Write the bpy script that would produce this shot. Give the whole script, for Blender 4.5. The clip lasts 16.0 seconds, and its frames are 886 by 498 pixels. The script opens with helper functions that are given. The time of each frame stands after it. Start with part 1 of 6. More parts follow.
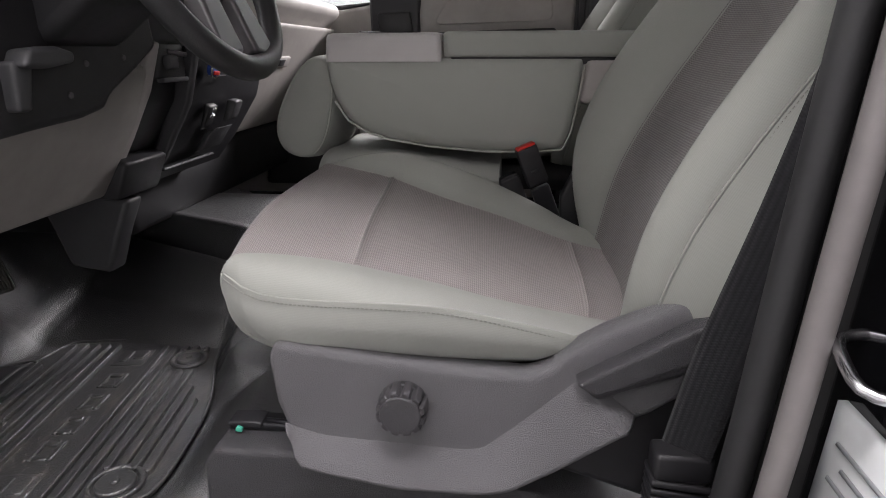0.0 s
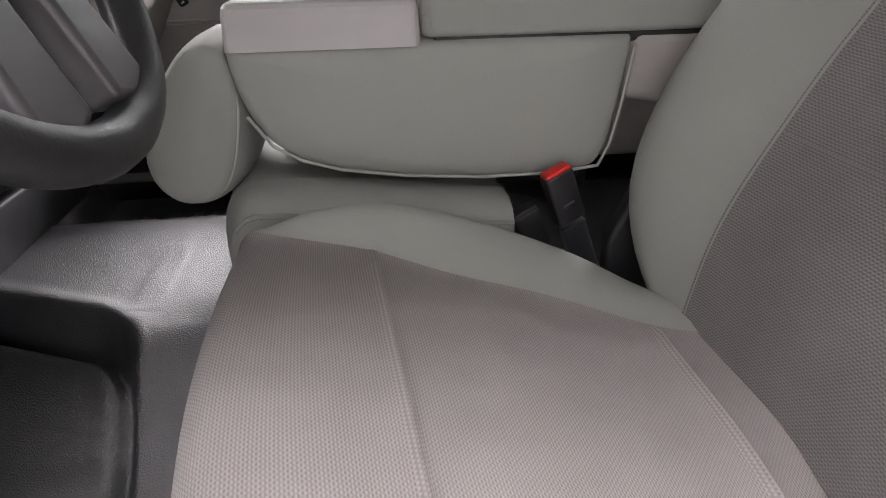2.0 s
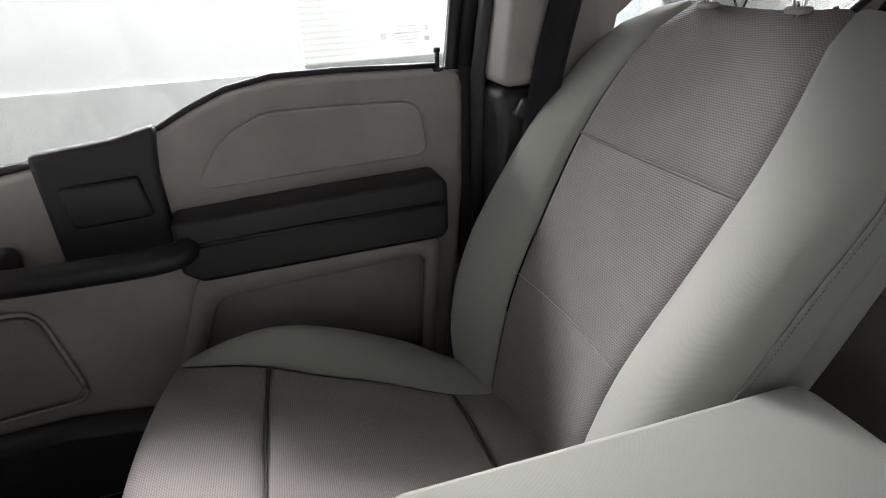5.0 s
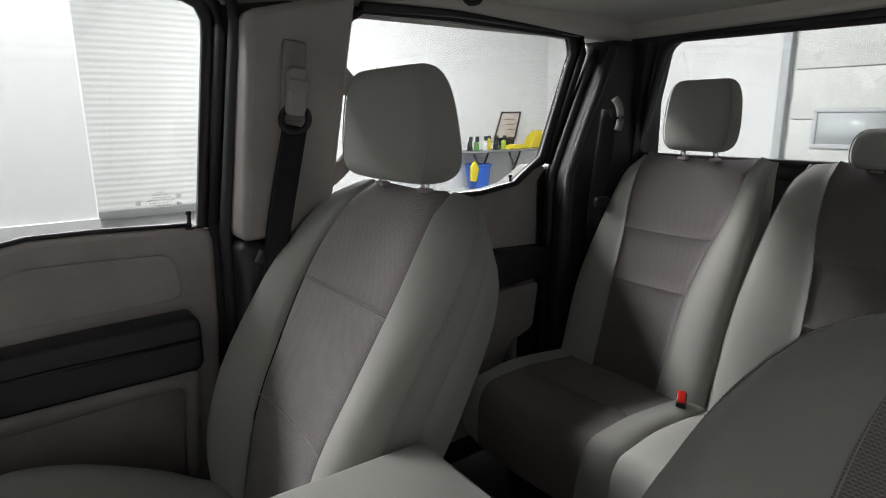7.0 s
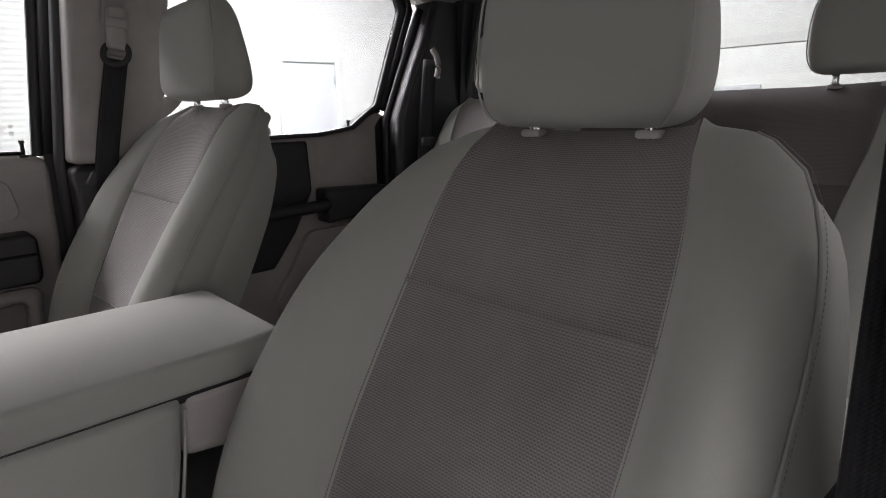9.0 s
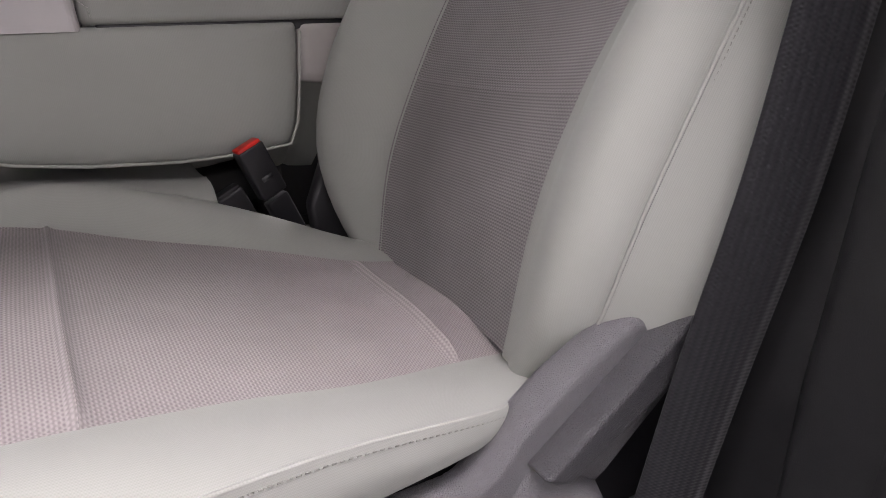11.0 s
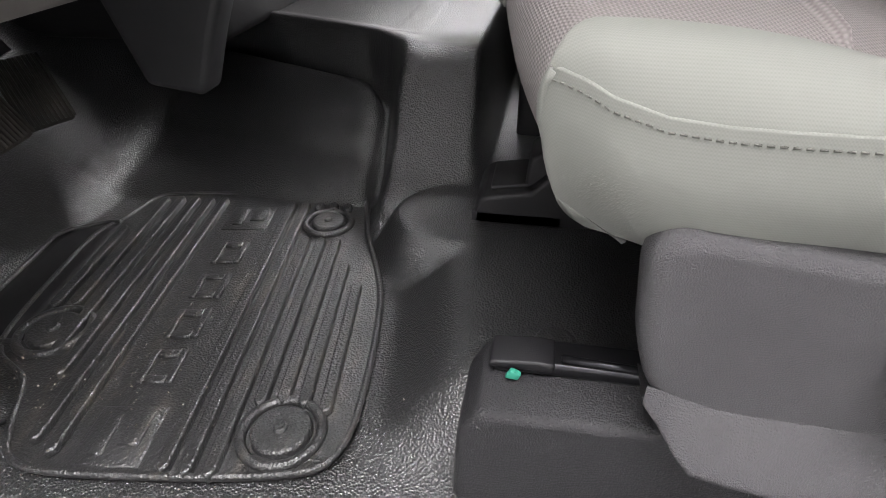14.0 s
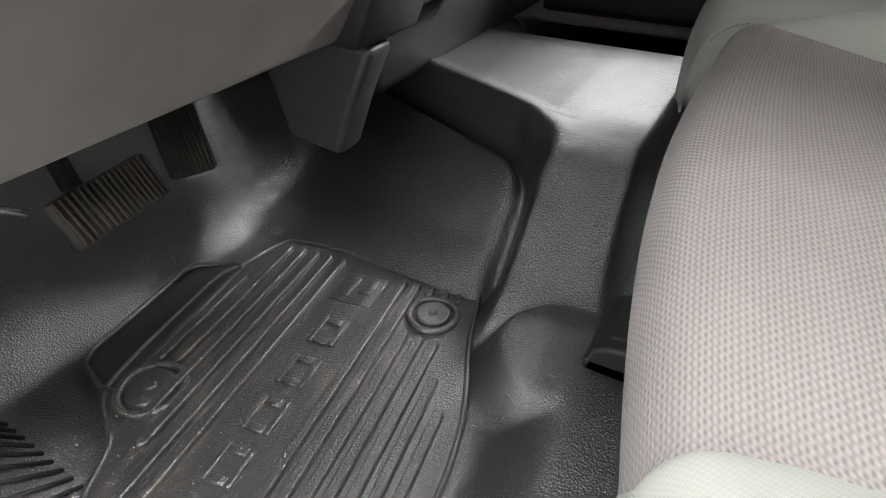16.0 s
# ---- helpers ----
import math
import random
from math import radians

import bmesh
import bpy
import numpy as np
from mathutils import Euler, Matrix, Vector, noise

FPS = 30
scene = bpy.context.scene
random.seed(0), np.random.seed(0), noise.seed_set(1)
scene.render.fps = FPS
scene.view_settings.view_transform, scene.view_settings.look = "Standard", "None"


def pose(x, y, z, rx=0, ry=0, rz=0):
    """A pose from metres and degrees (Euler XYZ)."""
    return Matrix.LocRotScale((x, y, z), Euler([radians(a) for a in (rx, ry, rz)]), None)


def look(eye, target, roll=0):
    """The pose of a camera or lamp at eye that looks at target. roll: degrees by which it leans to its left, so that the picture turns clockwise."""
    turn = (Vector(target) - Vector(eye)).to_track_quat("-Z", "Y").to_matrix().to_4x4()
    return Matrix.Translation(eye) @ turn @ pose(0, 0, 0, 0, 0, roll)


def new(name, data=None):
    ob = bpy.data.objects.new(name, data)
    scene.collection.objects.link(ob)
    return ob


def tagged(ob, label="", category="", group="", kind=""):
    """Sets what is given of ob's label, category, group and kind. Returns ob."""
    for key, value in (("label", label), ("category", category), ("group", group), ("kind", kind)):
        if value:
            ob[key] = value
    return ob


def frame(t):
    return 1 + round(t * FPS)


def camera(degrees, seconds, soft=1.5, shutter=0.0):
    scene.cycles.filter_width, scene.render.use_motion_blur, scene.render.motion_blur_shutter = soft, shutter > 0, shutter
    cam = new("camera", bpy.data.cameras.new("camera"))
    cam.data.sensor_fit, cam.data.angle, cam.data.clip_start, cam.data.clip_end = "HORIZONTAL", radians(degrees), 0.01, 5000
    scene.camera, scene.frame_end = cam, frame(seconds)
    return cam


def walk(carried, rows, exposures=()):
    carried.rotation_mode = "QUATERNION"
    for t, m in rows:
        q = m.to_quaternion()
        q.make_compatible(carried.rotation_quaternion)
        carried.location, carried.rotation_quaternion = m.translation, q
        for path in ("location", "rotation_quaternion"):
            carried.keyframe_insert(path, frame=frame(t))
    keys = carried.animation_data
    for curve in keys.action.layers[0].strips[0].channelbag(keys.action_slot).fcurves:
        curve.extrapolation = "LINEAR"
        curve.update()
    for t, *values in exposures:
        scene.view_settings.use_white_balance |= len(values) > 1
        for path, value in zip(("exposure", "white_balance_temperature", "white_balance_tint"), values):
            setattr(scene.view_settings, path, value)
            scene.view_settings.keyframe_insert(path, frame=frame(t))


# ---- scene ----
cam = camera(74.1, 16.0, soft=0.95)
PATH = [
    (0, (0.41, -0.816, 0.544), (0.195, 1.067, -0.094), -0.2),
    (0.5, (0.343, -0.716, 0.53), (0.217, 1.144, -0.196), -0.3),
    (1, (0.286, -0.628, 0.547), (0.314, 1.207, -0.248), -1.2),
    (1.5, (0.25, -0.541, 0.555), (0.411, 1.281, -0.254), -1.1),
    (2, (0.219, -0.405, 0.627), (0.441, 1.356, -0.295), -1.0),
    (2.5, (0.204, -0.266, 0.691), (0.435, 1.456, -0.299), -1.4),
    (3, (0.194, -0.165, 0.764), (0.436, 1.528, -0.273), -1.9),
    (3.2, (0.192, -0.124, 0.791), (0.442, 1.556, -0.264), -2.4),
    (5.3, (0.25, 0.259, 0.939), (0.954, 1.967, 0.173), -1.5),
    (5.5, (0.254, 0.257, 0.949), (1.073, 1.946, 0.261), -0.7),
    (6, (0.285, 0.226, 0.964), (1.275, 1.872, 0.407), -0.5),
    (6.5, (0.293, 0.138, 0.976), (1.392, 1.737, 0.492), -0.5),
    (7, (0.295, -0.031, 0.99), (1.435, 1.55, 0.544), -0.5),
    (7.5, (0.312, -0.173, 0.984), (1.493, 1.384, 0.561), -0.8),
    (8, (0.343, -0.274, 0.955), (1.606, 1.22, 0.539), -0.9),
    (8.2, (0.351, -0.302, 0.939), (1.658, 1.153, 0.521), -0.9),
    (10.3, (0.281, -0.471, 0.681), (1.581, 0.914, 0.055), -0.7),
    (10.5, (0.278, -0.487, 0.654), (1.49, 0.946, -0.034), -0.8),
    (11, (0.287, -0.538, 0.503), (1.197, 1.109, -0.175), -2.7),
    (11.5, (0.258, -0.57, 0.44), (0.911, 1.153, -0.337), -1.6),
    (12, (0.251, -0.579, 0.416), (0.663, 1.144, -0.513), -1.6),
    (12.5, (0.242, -0.573, 0.413), (0.502, 1.121, -0.618), -1.6),
    (13, (0.22, -0.563, 0.423), (0.383, 1.115, -0.653), -1.5),
    (13.5, (0.156, -0.547, 0.415), (0.125, 1.13, -0.674), -1.3),
    (14, (0.108, -0.525, 0.398), (-0.217, 1.106, -0.713), -1.4),
    (14.5, (0.094, -0.501, 0.396), (-0.435, 1.045, -0.757), -1.4),
    (15, (0.088, -0.455, 0.402), (-0.559, 1.03, -0.77), -1.2),
    (15.5, (0.091, -0.409, 0.449), (-0.643, 1.031, -0.728), -0.5),
    (16, (0.104, -0.376, 0.488), (-0.68, 1.047, -0.679), -0.1),
]
EXPOSURE = [(0, 0.47, 6500, 13), (1, 0.72, 6500, 15), (1.5, 0.76, 6500, 15), (2.5, 1.26, 6500, 12), (3.2, 1.14, 6500, 8), (5.3, 0.42, 6500, 9), (6.5, -0.13, 6500, 10), (7.5, -0.01, 6500, 11), (8.2, -0.11, 6500, 13), (10.3, 0.99, 6500, 18), (11, 0.94, 6500, 19), (11.5, 0.61, 6500, 16), (12.5, 0.52, 6500, 11), (13.5, 0.65, 6500, 9), (14, 0.72, 6500, 9), (15, 1.12, 6500, 8), (15.5, 1.19, 6500, 8), (16, 1.31, 6500, 6)]
walk(cam, [(t, look(e, g, r)) for t, e, g, r in PATH], EXPOSURE)


# ---- world, light ----
world = bpy.data.worlds.new("world")
scene.world = world
world.use_nodes = True
world.node_tree.nodes["Background"].inputs[0].default_value = (0.9, 0.95, 1.0, 1)
world.node_tree.nodes["Background"].inputs[1].default_value = 0.05


def area_lamp(name, x, y, z, sx, sy, watts, color=(1.0, 0.962, 0.985)):
    d = bpy.data.lights.new(name, "AREA")
    d.shape, d.size, d.size_y, d.energy, d.color = "RECTANGLE", sx, sy, watts, color
    ob = new(name, d)
    ob.location = (x, y, z)
    return ob


# rows of tube lights under the ceiling of the workshop
for lx, near, far in ((-3.2, 0.25, 0.5), (0.3, 1.15, 1.1), (3.8, 0.2, 2.1)):
    for ly, watts, k in ((-3.3, 28, near), (-1.45, 85, near), (1.2, 170, near), (4.4, 430, far)):
        area_lamp("ceiling_tube", lx, ly, 3.45, 2.6, 0.9, watts * k)


# ---- materials ----
def nodes_of(name):
    m = bpy.data.materials.new(name)
    m.use_nodes = True
    nt = m.node_tree
    return m, nt, nt.nodes["Principled BSDF"]


def link(nt, a, b):
    nt.links.new(a, b)


def ramp(nt, fac, c0, c1, p0=0.0, p1=1.0):
    r = nt.nodes.new("ShaderNodeValToRGB")
    r.color_ramp.elements[0].position, r.color_ramp.elements[1].position = p0, p1
    r.color_ramp.elements[0].color, r.color_ramp.elements[1].color = (*c0, 1), (*c1, 1)
    link(nt, fac, r.inputs[0])
    return r.outputs[0]


def noise_tex(nt, vec, scale, detail=4.0, rough=0.6):
    n = nt.nodes.new("ShaderNodeTexNoise")
    n.inputs["Scale"].default_value, n.inputs["Detail"].default_value, n.inputs["Roughness"].default_value = scale, detail, rough
    link(nt, vec, n.inputs["Vector"])
    return n.outputs["Fac"]


def mathn(nt, op, a, b):
    n = nt.nodes.new("ShaderNodeMath")
    n.operation = op
    for i, v in enumerate((a, b)):
        if isinstance(v, (int, float)):
            n.inputs[i].default_value = v
        else:
            link(nt, v, n.inputs[i])
    return n.outputs[0]


def bump(nt, bsdf, height, strength, distance):
    b = nt.nodes.new("ShaderNodeBump")
    b.inputs["Strength"].default_value, b.inputs["Distance"].default_value = strength, distance
    link(nt, height, b.inputs["Height"])
    link(nt, b.outputs[0], bsdf.inputs["Normal"])
    link(nt, b.outputs[0], bsdf.inputs["Coat Normal"])


def coords(nt, kind="Object"):
    return nt.nodes.new("ShaderNodeTexCoord").outputs[kind]


def shade(c, k):
    return tuple(min(1.0, v * k) for v in c)


def plastic(name, base, rough, grain=900.0, strength=0.25, spread=0.12, metal=0.0, spec=0.5, distance=0.0006):
    """Moulded plastic: fine grain, faint cloudy wear in colour and gloss."""
    m, nt, b = nodes_of(name)
    co = coords(nt)
    big = noise_tex(nt, co, 9.0, 5.0)
    link(nt, ramp(nt, big, shade(base, 1 - spread), shade(base, 1 + spread), 0.3, 0.7), b.inputs["Base Color"])
    link(nt, mathn(nt, "ADD", mathn(nt, "MULTIPLY", noise_tex(nt, co, 40.0, 3.0), 0.16), rough - 0.08), b.inputs["Roughness"])
    b.inputs["Metallic"].default_value = metal
    b.inputs["Specular IOR Level"].default_value = spec
    bump(nt, b, noise_tex(nt, co, grain, 2.0), strength, distance)
    return m


def cloth(name, base, dark, pitch_u, pitch_v, strength, rough=0.9, distance=0.0009, ribs=0.0, along=False, dot=0.0):
    """Woven cloth in metres of the sheet's own UV: raised threads across and along, a cloudy tone over it."""
    m, nt, b = nodes_of(name)
    uv = nt.nodes.new("ShaderNodeUVMap").outputs[0]
    sep = nt.nodes.new("ShaderNodeSeparateXYZ")
    link(nt, uv, sep.inputs[0])
    su = mathn(nt, "SINE", mathn(nt, "MULTIPLY", sep.outputs[0], 2 * math.pi / pitch_u), 0.0)
    sv = mathn(nt, "SINE", mathn(nt, "MULTIPLY", sep.outputs[1], 2 * math.pi / pitch_v), 0.0)
    dots = mathn(nt, "MULTIPLY", su, sv)
    if dot:
        # knots in a square lattice set on its corner, apart from the ribs
        du, dv = [mathn(nt, "SINE", mathn(nt, "MULTIPLY", sep.outputs[k], 2 * math.pi / dot), 0.0) for k in (0, 1)]
        dots = mathn(nt, "MULTIPLY", du, dv)
    if ribs:
        ta = su if along else sv
        tone_w = mathn(nt, "ADD", mathn(nt, "MULTIPLY", dots, 0.5 * (1 - ribs)), mathn(nt, "MULTIPLY", ta, 0.5 * ribs))
        weave = tone_w
    else:
        weave = mathn(nt, "ADD", mathn(nt, "MULTIPLY", dots, 0.35), mathn(nt, "MULTIPLY", su, 0.2))
        tone_w = weave
    fib = mathn(nt, "MULTIPLY", noise_tex(nt, coords(nt), 700.0, 2.0), 0.25)
    h = mathn(nt, "ADD", mathn(nt, "ADD", weave, 0.5), fib)
    cloud = noise_tex(nt, coords(nt), 7.0, 5.0)
    tone = mathn(nt, "ADD", mathn(nt, "MULTIPLY", mathn(nt, "ADD", mathn(nt, "ADD", tone_w, 0.5), fib), 0.75), mathn(nt, "MULTIPLY", cloud, 0.45))
    link(nt, ramp(nt, tone, dark, base, 0.15, 0.95), b.inputs["Base Color"])
    b.inputs["Roughness"].default_value = rough
    b.inputs["Specular IOR Level"].default_value = 0.2
    b.inputs["Sheen Weight"].default_value = 0.12
    bump(nt, b, h, strength, distance)
    return m


def rubber(name, base, rough, cell, strength, dust=0.0, distance=0.0012, spec=0.5, streak=1.0, coat=0.0):
    """Pebbled rubber: small cells, soft gloss; dust lies on it in patches and specks."""
    m, nt, b = nodes_of(name)
    co = coords(nt)
    v = nt.nodes.new("ShaderNodeTexVoronoi")
    v.inputs["Scale"].default_value = 1.0 / cell
    link(nt, co, v.inputs["Vector"])
    h = mathn(nt, "ADD", v.outputs["Distance"], mathn(nt, "MULTIPLY", noise_tex(nt, co, 0.6 / cell, 3.0), 0.8))
    big = noise_tex(nt, co, 6.0, 6.0, 0.65)
    col = ramp(nt, big, shade(base, 0.75), shade(base, 1.35), 0.3, 0.72)
    b.inputs["Specular IOR Level"].default_value = spec
    b.inputs["Coat Weight"].default_value, b.inputs["Coat Roughness"].default_value = coat, 0.31
    b.inputs["Coat IOR"].default_value = 1.7
    if dust:
        mp = nt.nodes.new("ShaderNodeMapping")
        mp.inputs["Scale"].default_value = (streak, 1.0, 1.0)
        mp.inputs["Rotation"].default_value = (0, 0, radians(8.6) if streak > 1 else 0)
        link(nt, co, mp.inputs["Vector"])
        film = ramp(nt, noise_tex(nt, mp.outputs[0], 14.0, 8.0, 0.75), (0, 0, 0), (dust, dust, dust), 0.52, 0.78)
        mx = nt.nodes.new("ShaderNodeMix")
        mx.data_type = "RGBA"
        link(nt, film, mx.inputs[0])
        link(nt, col, mx.inputs[6])
        mx.inputs[7].default_value = (0.17, 0.15, 0.12, 1)
        col = mx.outputs[2]
    link(nt, col, b.inputs["Base Color"])
    link(nt, mathn(nt, "ADD", mathn(nt, "MULTIPLY", noise_tex(nt, co, 18.0, 4.0), 0.25), rough - 0.1), b.inputs["Roughness"])
    bump(nt, b, h, strength, distance)
    return m


def plain(name, base, rough, metal=0.0, emit=0.0):
    m, nt, b = nodes_of(name)
    co = coords(nt)
    link(nt, ramp(nt, noise_tex(nt, co, 22.0, 5.0), shade(base, 0.9), shade(base, 1.08), 0.3, 0.7), b.inputs["Base Color"])
    b.inputs["Roughness"].default_value, b.inputs["Metallic"].default_value = rough, metal
    if emit:
        b.inputs["Emission Color"].default_value = (*base, 1)
        b.inputs["Emission Strength"].default_value = emit
    return m


def glass(name, tint):
    m = bpy.data.materials.new(name)
    m.use_nodes = True
    nt = m.node_tree
    nt.nodes.clear()
    out, mix = nt.nodes.new("ShaderNodeOutputMaterial"), nt.nodes.new("ShaderNodeMixShader")
    tr, gl = nt.nodes.new("ShaderNodeBsdfTransparent"), nt.nodes.new("ShaderNodeBsdfGlossy")
    fr = nt.nodes.new("ShaderNodeFresnel")
    fr.inputs[0].default_value = 1.45
    tr.inputs[0].default_value = (*tint, 1)
    gl.inputs["Roughness"].default_value = 0.02
    link(nt, mathn(nt, "MINIMUM", fr.outputs[0], 0.09), mix.inputs[0])
    link(nt, tr.outputs[0], mix.inputs[1])
    link(nt, gl.outputs[0], mix.inputs[2])
    link(nt, mix.outputs[0], out.inputs[0])
    return m


def frost(name, cover):
    """Etched glass: mostly clear, a thin pale film."""
    m = bpy.data.materials.new(name)
    m.use_nodes = True
    nt = m.node_tree
    nt.nodes.clear()
    out, mix = nt.nodes.new("ShaderNodeOutputMaterial"), nt.nodes.new("ShaderNodeMixShader")
    tr, df = nt.nodes.new("ShaderNodeBsdfTransparent"), nt.nodes.new("ShaderNodeBsdfDiffuse")
    df.inputs[0].default_value = (0.55, 0.56, 0.56, 1)
    mix.inputs[0].default_value = cover
    link(nt, tr.outputs[0], mix.inputs[1])
    link(nt, df.outputs[0], mix.inputs[2])
    link(nt, mix.outputs[0], out.inputs[0])
    return m


GREY_CLOTH = cloth("light_grey_cloth", (0.318, 0.327, 0.298), (0.272, 0.279, 0.254), 0.0018, 0.0014, 0.15, distance=0.0005)
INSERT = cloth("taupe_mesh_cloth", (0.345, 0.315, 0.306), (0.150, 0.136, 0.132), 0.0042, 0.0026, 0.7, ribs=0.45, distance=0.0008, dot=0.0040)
# backrest copy of the insert cloth, darkened for the weaker light on it
INSERT_BACK = cloth("shaded_taupe_ribbed_cloth", (0.256, 0.243, 0.236), (0.082, 0.078, 0.076), 0.0042, 0.0030, 0.7, ribs=0.5, distance=0.0008, dot=0.0044)
# smoother rear cloth; the shade at the rear bench is in its dark tone
INSERT_REAR = cloth("shaded_taupe_plain_cloth", (0.150, 0.138, 0.135), (0.098, 0.090, 0.088), 0.0030, 0.0026, 0.4, ribs=0.4)
PIPING = plain("grey_piping", (0.34, 0.345, 0.31), 0.8)
# near-black: the shade down in the cushion seams is put into this colour
SEAM_DARK = plain("seam_crease_shade", (0.055, 0.052, 0.050), 0.9)
THREAD = plain("dark_thread", (0.215, 0.215, 0.195), 0.85)
THREAD_LIGHT = plain("pale_thread", (0.42, 0.40, 0.38), 0.85)
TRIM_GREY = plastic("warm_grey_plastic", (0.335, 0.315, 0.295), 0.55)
# trim grey made darker: shade of recesses put into the colour, also on belt guide
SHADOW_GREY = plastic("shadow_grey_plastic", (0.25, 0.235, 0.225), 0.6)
TRAY_GREY = plastic("pale_grey_plastic", (0.43, 0.412, 0.40), 0.42, strength=0.12, spread=0.05)
TRAY_GREY_DIM = plastic("mid_grey_plastic", (0.40, 0.375, 0.36), 0.45)
DASH_GREY = plastic("dark_grey_dash_plastic", (0.050, 0.050, 0.053), 0.5)
TRIM_BLACK = plastic("black_grained_plastic", (0.017, 0.0165, 0.0185), 0.48)
SHIELD = plastic("charcoal_grained_plastic", (0.108, 0.105, 0.110), 0.34, grain=1000, strength=1.0, spec=0.8, distance=0.0016, spread=0.10)
RAIL_BLACK = plastic("dark_grained_plastic", (0.040, 0.039, 0.042), 0.34, grain=700, strength=1.0, spec=0.6, distance=0.0016, spread=0.08)
KNOB_BLACK = plastic("black_knob_plastic", (0.048, 0.046, 0.049), 0.42, grain=700, strength=0.9, spec=0.5, distance=0.0012)
PILLAR_BLACK = plastic("black_pillar_plastic", (0.022, 0.0218, 0.0232), 0.5, spec=0.5)
GLOSS_BLACK = plain("gloss_black_paint", (0.006, 0.006, 0.007), 0.08)
HEADLINER = cloth("grey_headliner", (0.62, 0.61, 0.56), (0.54, 0.53, 0.485), 0.002, 0.002, 0.15)
FLOOR_RUBBER = rubber("black_pebbled_floor_rubber", (0.024, 0.0243, 0.0252), 0.34, 0.0021, 1.0, dust=0.03, spec=1.0, coat=1.0, distance=0.0010)
MAT_RUBBER = rubber("black_mat_rubber", (0.028, 0.028, 0.029), 0.38, 0.0022, 0.7, dust=0.8, distance=0.0010, streak=4.0, spec=1.0, coat=0.7)
TAB_RUBBER = rubber("smooth_tab_rubber", (0.030, 0.030, 0.032), 0.5, 0.001, 0.08, dust=0.1, distance=0.0003)
GAS_RUBBER = rubber("black_pedal_rubber", (0.030, 0.028, 0.025), 0.5, 0.003, 0.3, dust=0.45)
PEDAL_RUBBER = rubber("worn_pedal_rubber", (0.05, 0.045, 0.038), 0.6, 0.003, 0.4, dust=0.7)
WEB = cloth("black_belt_webbing", (0.018, 0.018, 0.0205), (0.007, 0.007, 0.009), 0.0056, 0.0030, 0.7, rough=0.6, ribs=0.6, along=True)
STEEL = plain("bright_steel", (0.6, 0.6, 0.62), 0.25, metal=1.0)
DARK_STEEL = plain("dark_oiled_steel", (0.05, 0.05, 0.055), 0.28, metal=0.8)
RED = plain("red_button_plastic", (0.62, 0.02, 0.012), 0.35)
GREEN = plain("green_grease_mark", (0.05, 0.36, 0.25), 0.5)
LEATHER_BLACK = plastic("black_wheel_leather", (0.030, 0.030, 0.031), 0.40, grain=500, strength=0.4)
SPOKE = plain("satin_grey_spoke", (0.11, 0.104, 0.108), 0.36, metal=0.35)
BLUE = plain("blue_plastic", (0.03, 0.13, 0.55), 0.4)
YELLOW = plain("yellow_plastic", (0.75, 0.60, 0.03), 0.5)
# grey of the unseen south wall sets how much fill light bounces back
DIM_WALL = plastic("grey_fill_wall", (0.52, 0.52, 0.52), 0.75, grain=300, strength=0.1, spread=0.06)
WHITE_WALL = plastic("white_painted_wall", (0.82, 0.82, 0.81), 0.75, grain=300, strength=0.1, spread=0.03)
SHUTTER = plastic("white_shutter_steel", (0.78, 0.79, 0.76), 0.5, strength=0.05, spread=0.04)
CONCRETE = plastic("grey_workshop_concrete", (0.15, 0.15, 0.147), 0.5, grain=120, strength=0.3, spread=0.2)
PAPER = plain("white_paper", (0.58, 0.60, 0.60), 0.7)
INK = plain("grey_print", (0.30, 0.31, 0.32), 0.7)
ETCH = frost("etched_glass", 0.28)
GLASS = glass("car_glass", (0.56, 0.58, 0.575))
CHROME = plain("chrome_post", (0.8, 0.8, 0.82), 0.12, metal=1.0)


# ---- builders ----
def part(name, bm, material, parent=None, label="", smooth=True):
    """Links a bmesh as ONE mesh object, under a thing or a part."""
    me = bpy.data.meshes.new(name)
    for f in bm.faces:
        f.smooth = smooth and len(f.verts) < 5
    if not bm.loops.layers.uv and "cloth" in material.name:
        uvl = bm.loops.layers.uv.new("UVMap")
        for f in bm.faces:
            n = [abs(c) for c in f.normal]
            k = n.index(max(n))
            for lp in f.loops:
                c = lp.vert.co
                lp[uvl].uv = ((c.y, c.z), (c.x, c.z), (c.x, c.y))[k]
    bm.to_mesh(me)
    bm.free()
    me.materials.append(material)
    ob = new(name, me)
    if parent is not None:
        ob.parent = parent
    if label:
        ob["label"] = label
    return ob


def thing(name, label, category, group="", kind="", at=(0, 0, 0)):
    """An Empty; its parts are built in world coordinates, so it stays at the origin."""
    return tagged(new(name), label, category, group, kind)


def structure(name, bm, material, label, category, smooth=False):
    return tagged(part(name, bm, material, None, "", smooth), label, category, "", "structure")


def rbox(x0, x1, y0, y1, z0, z1, r=0.01, seg=2):
    bm = bmesh.new()
    bmesh.ops.create_cube(bm, size=1)
    for v in bm.verts:
        v.co = ((x0 + x1) / 2 + v.co.x * (x1 - x0), (y0 + y1) / 2 + v.co.y * (y1 - y0), (z0 + z1) / 2 + v.co.z * (z1 - z0))
    if r > 0:
        bmesh.ops.bevel(bm, geom=bm.edges[:], offset=min(r, 0.49 * min(x1 - x0, y1 - y0, z1 - z0)), segments=seg, profile=0.5, affect="EDGES", clamp_overlap=True)
    return bm


def move(bm, m):
    bm.transform(m)
    return bm


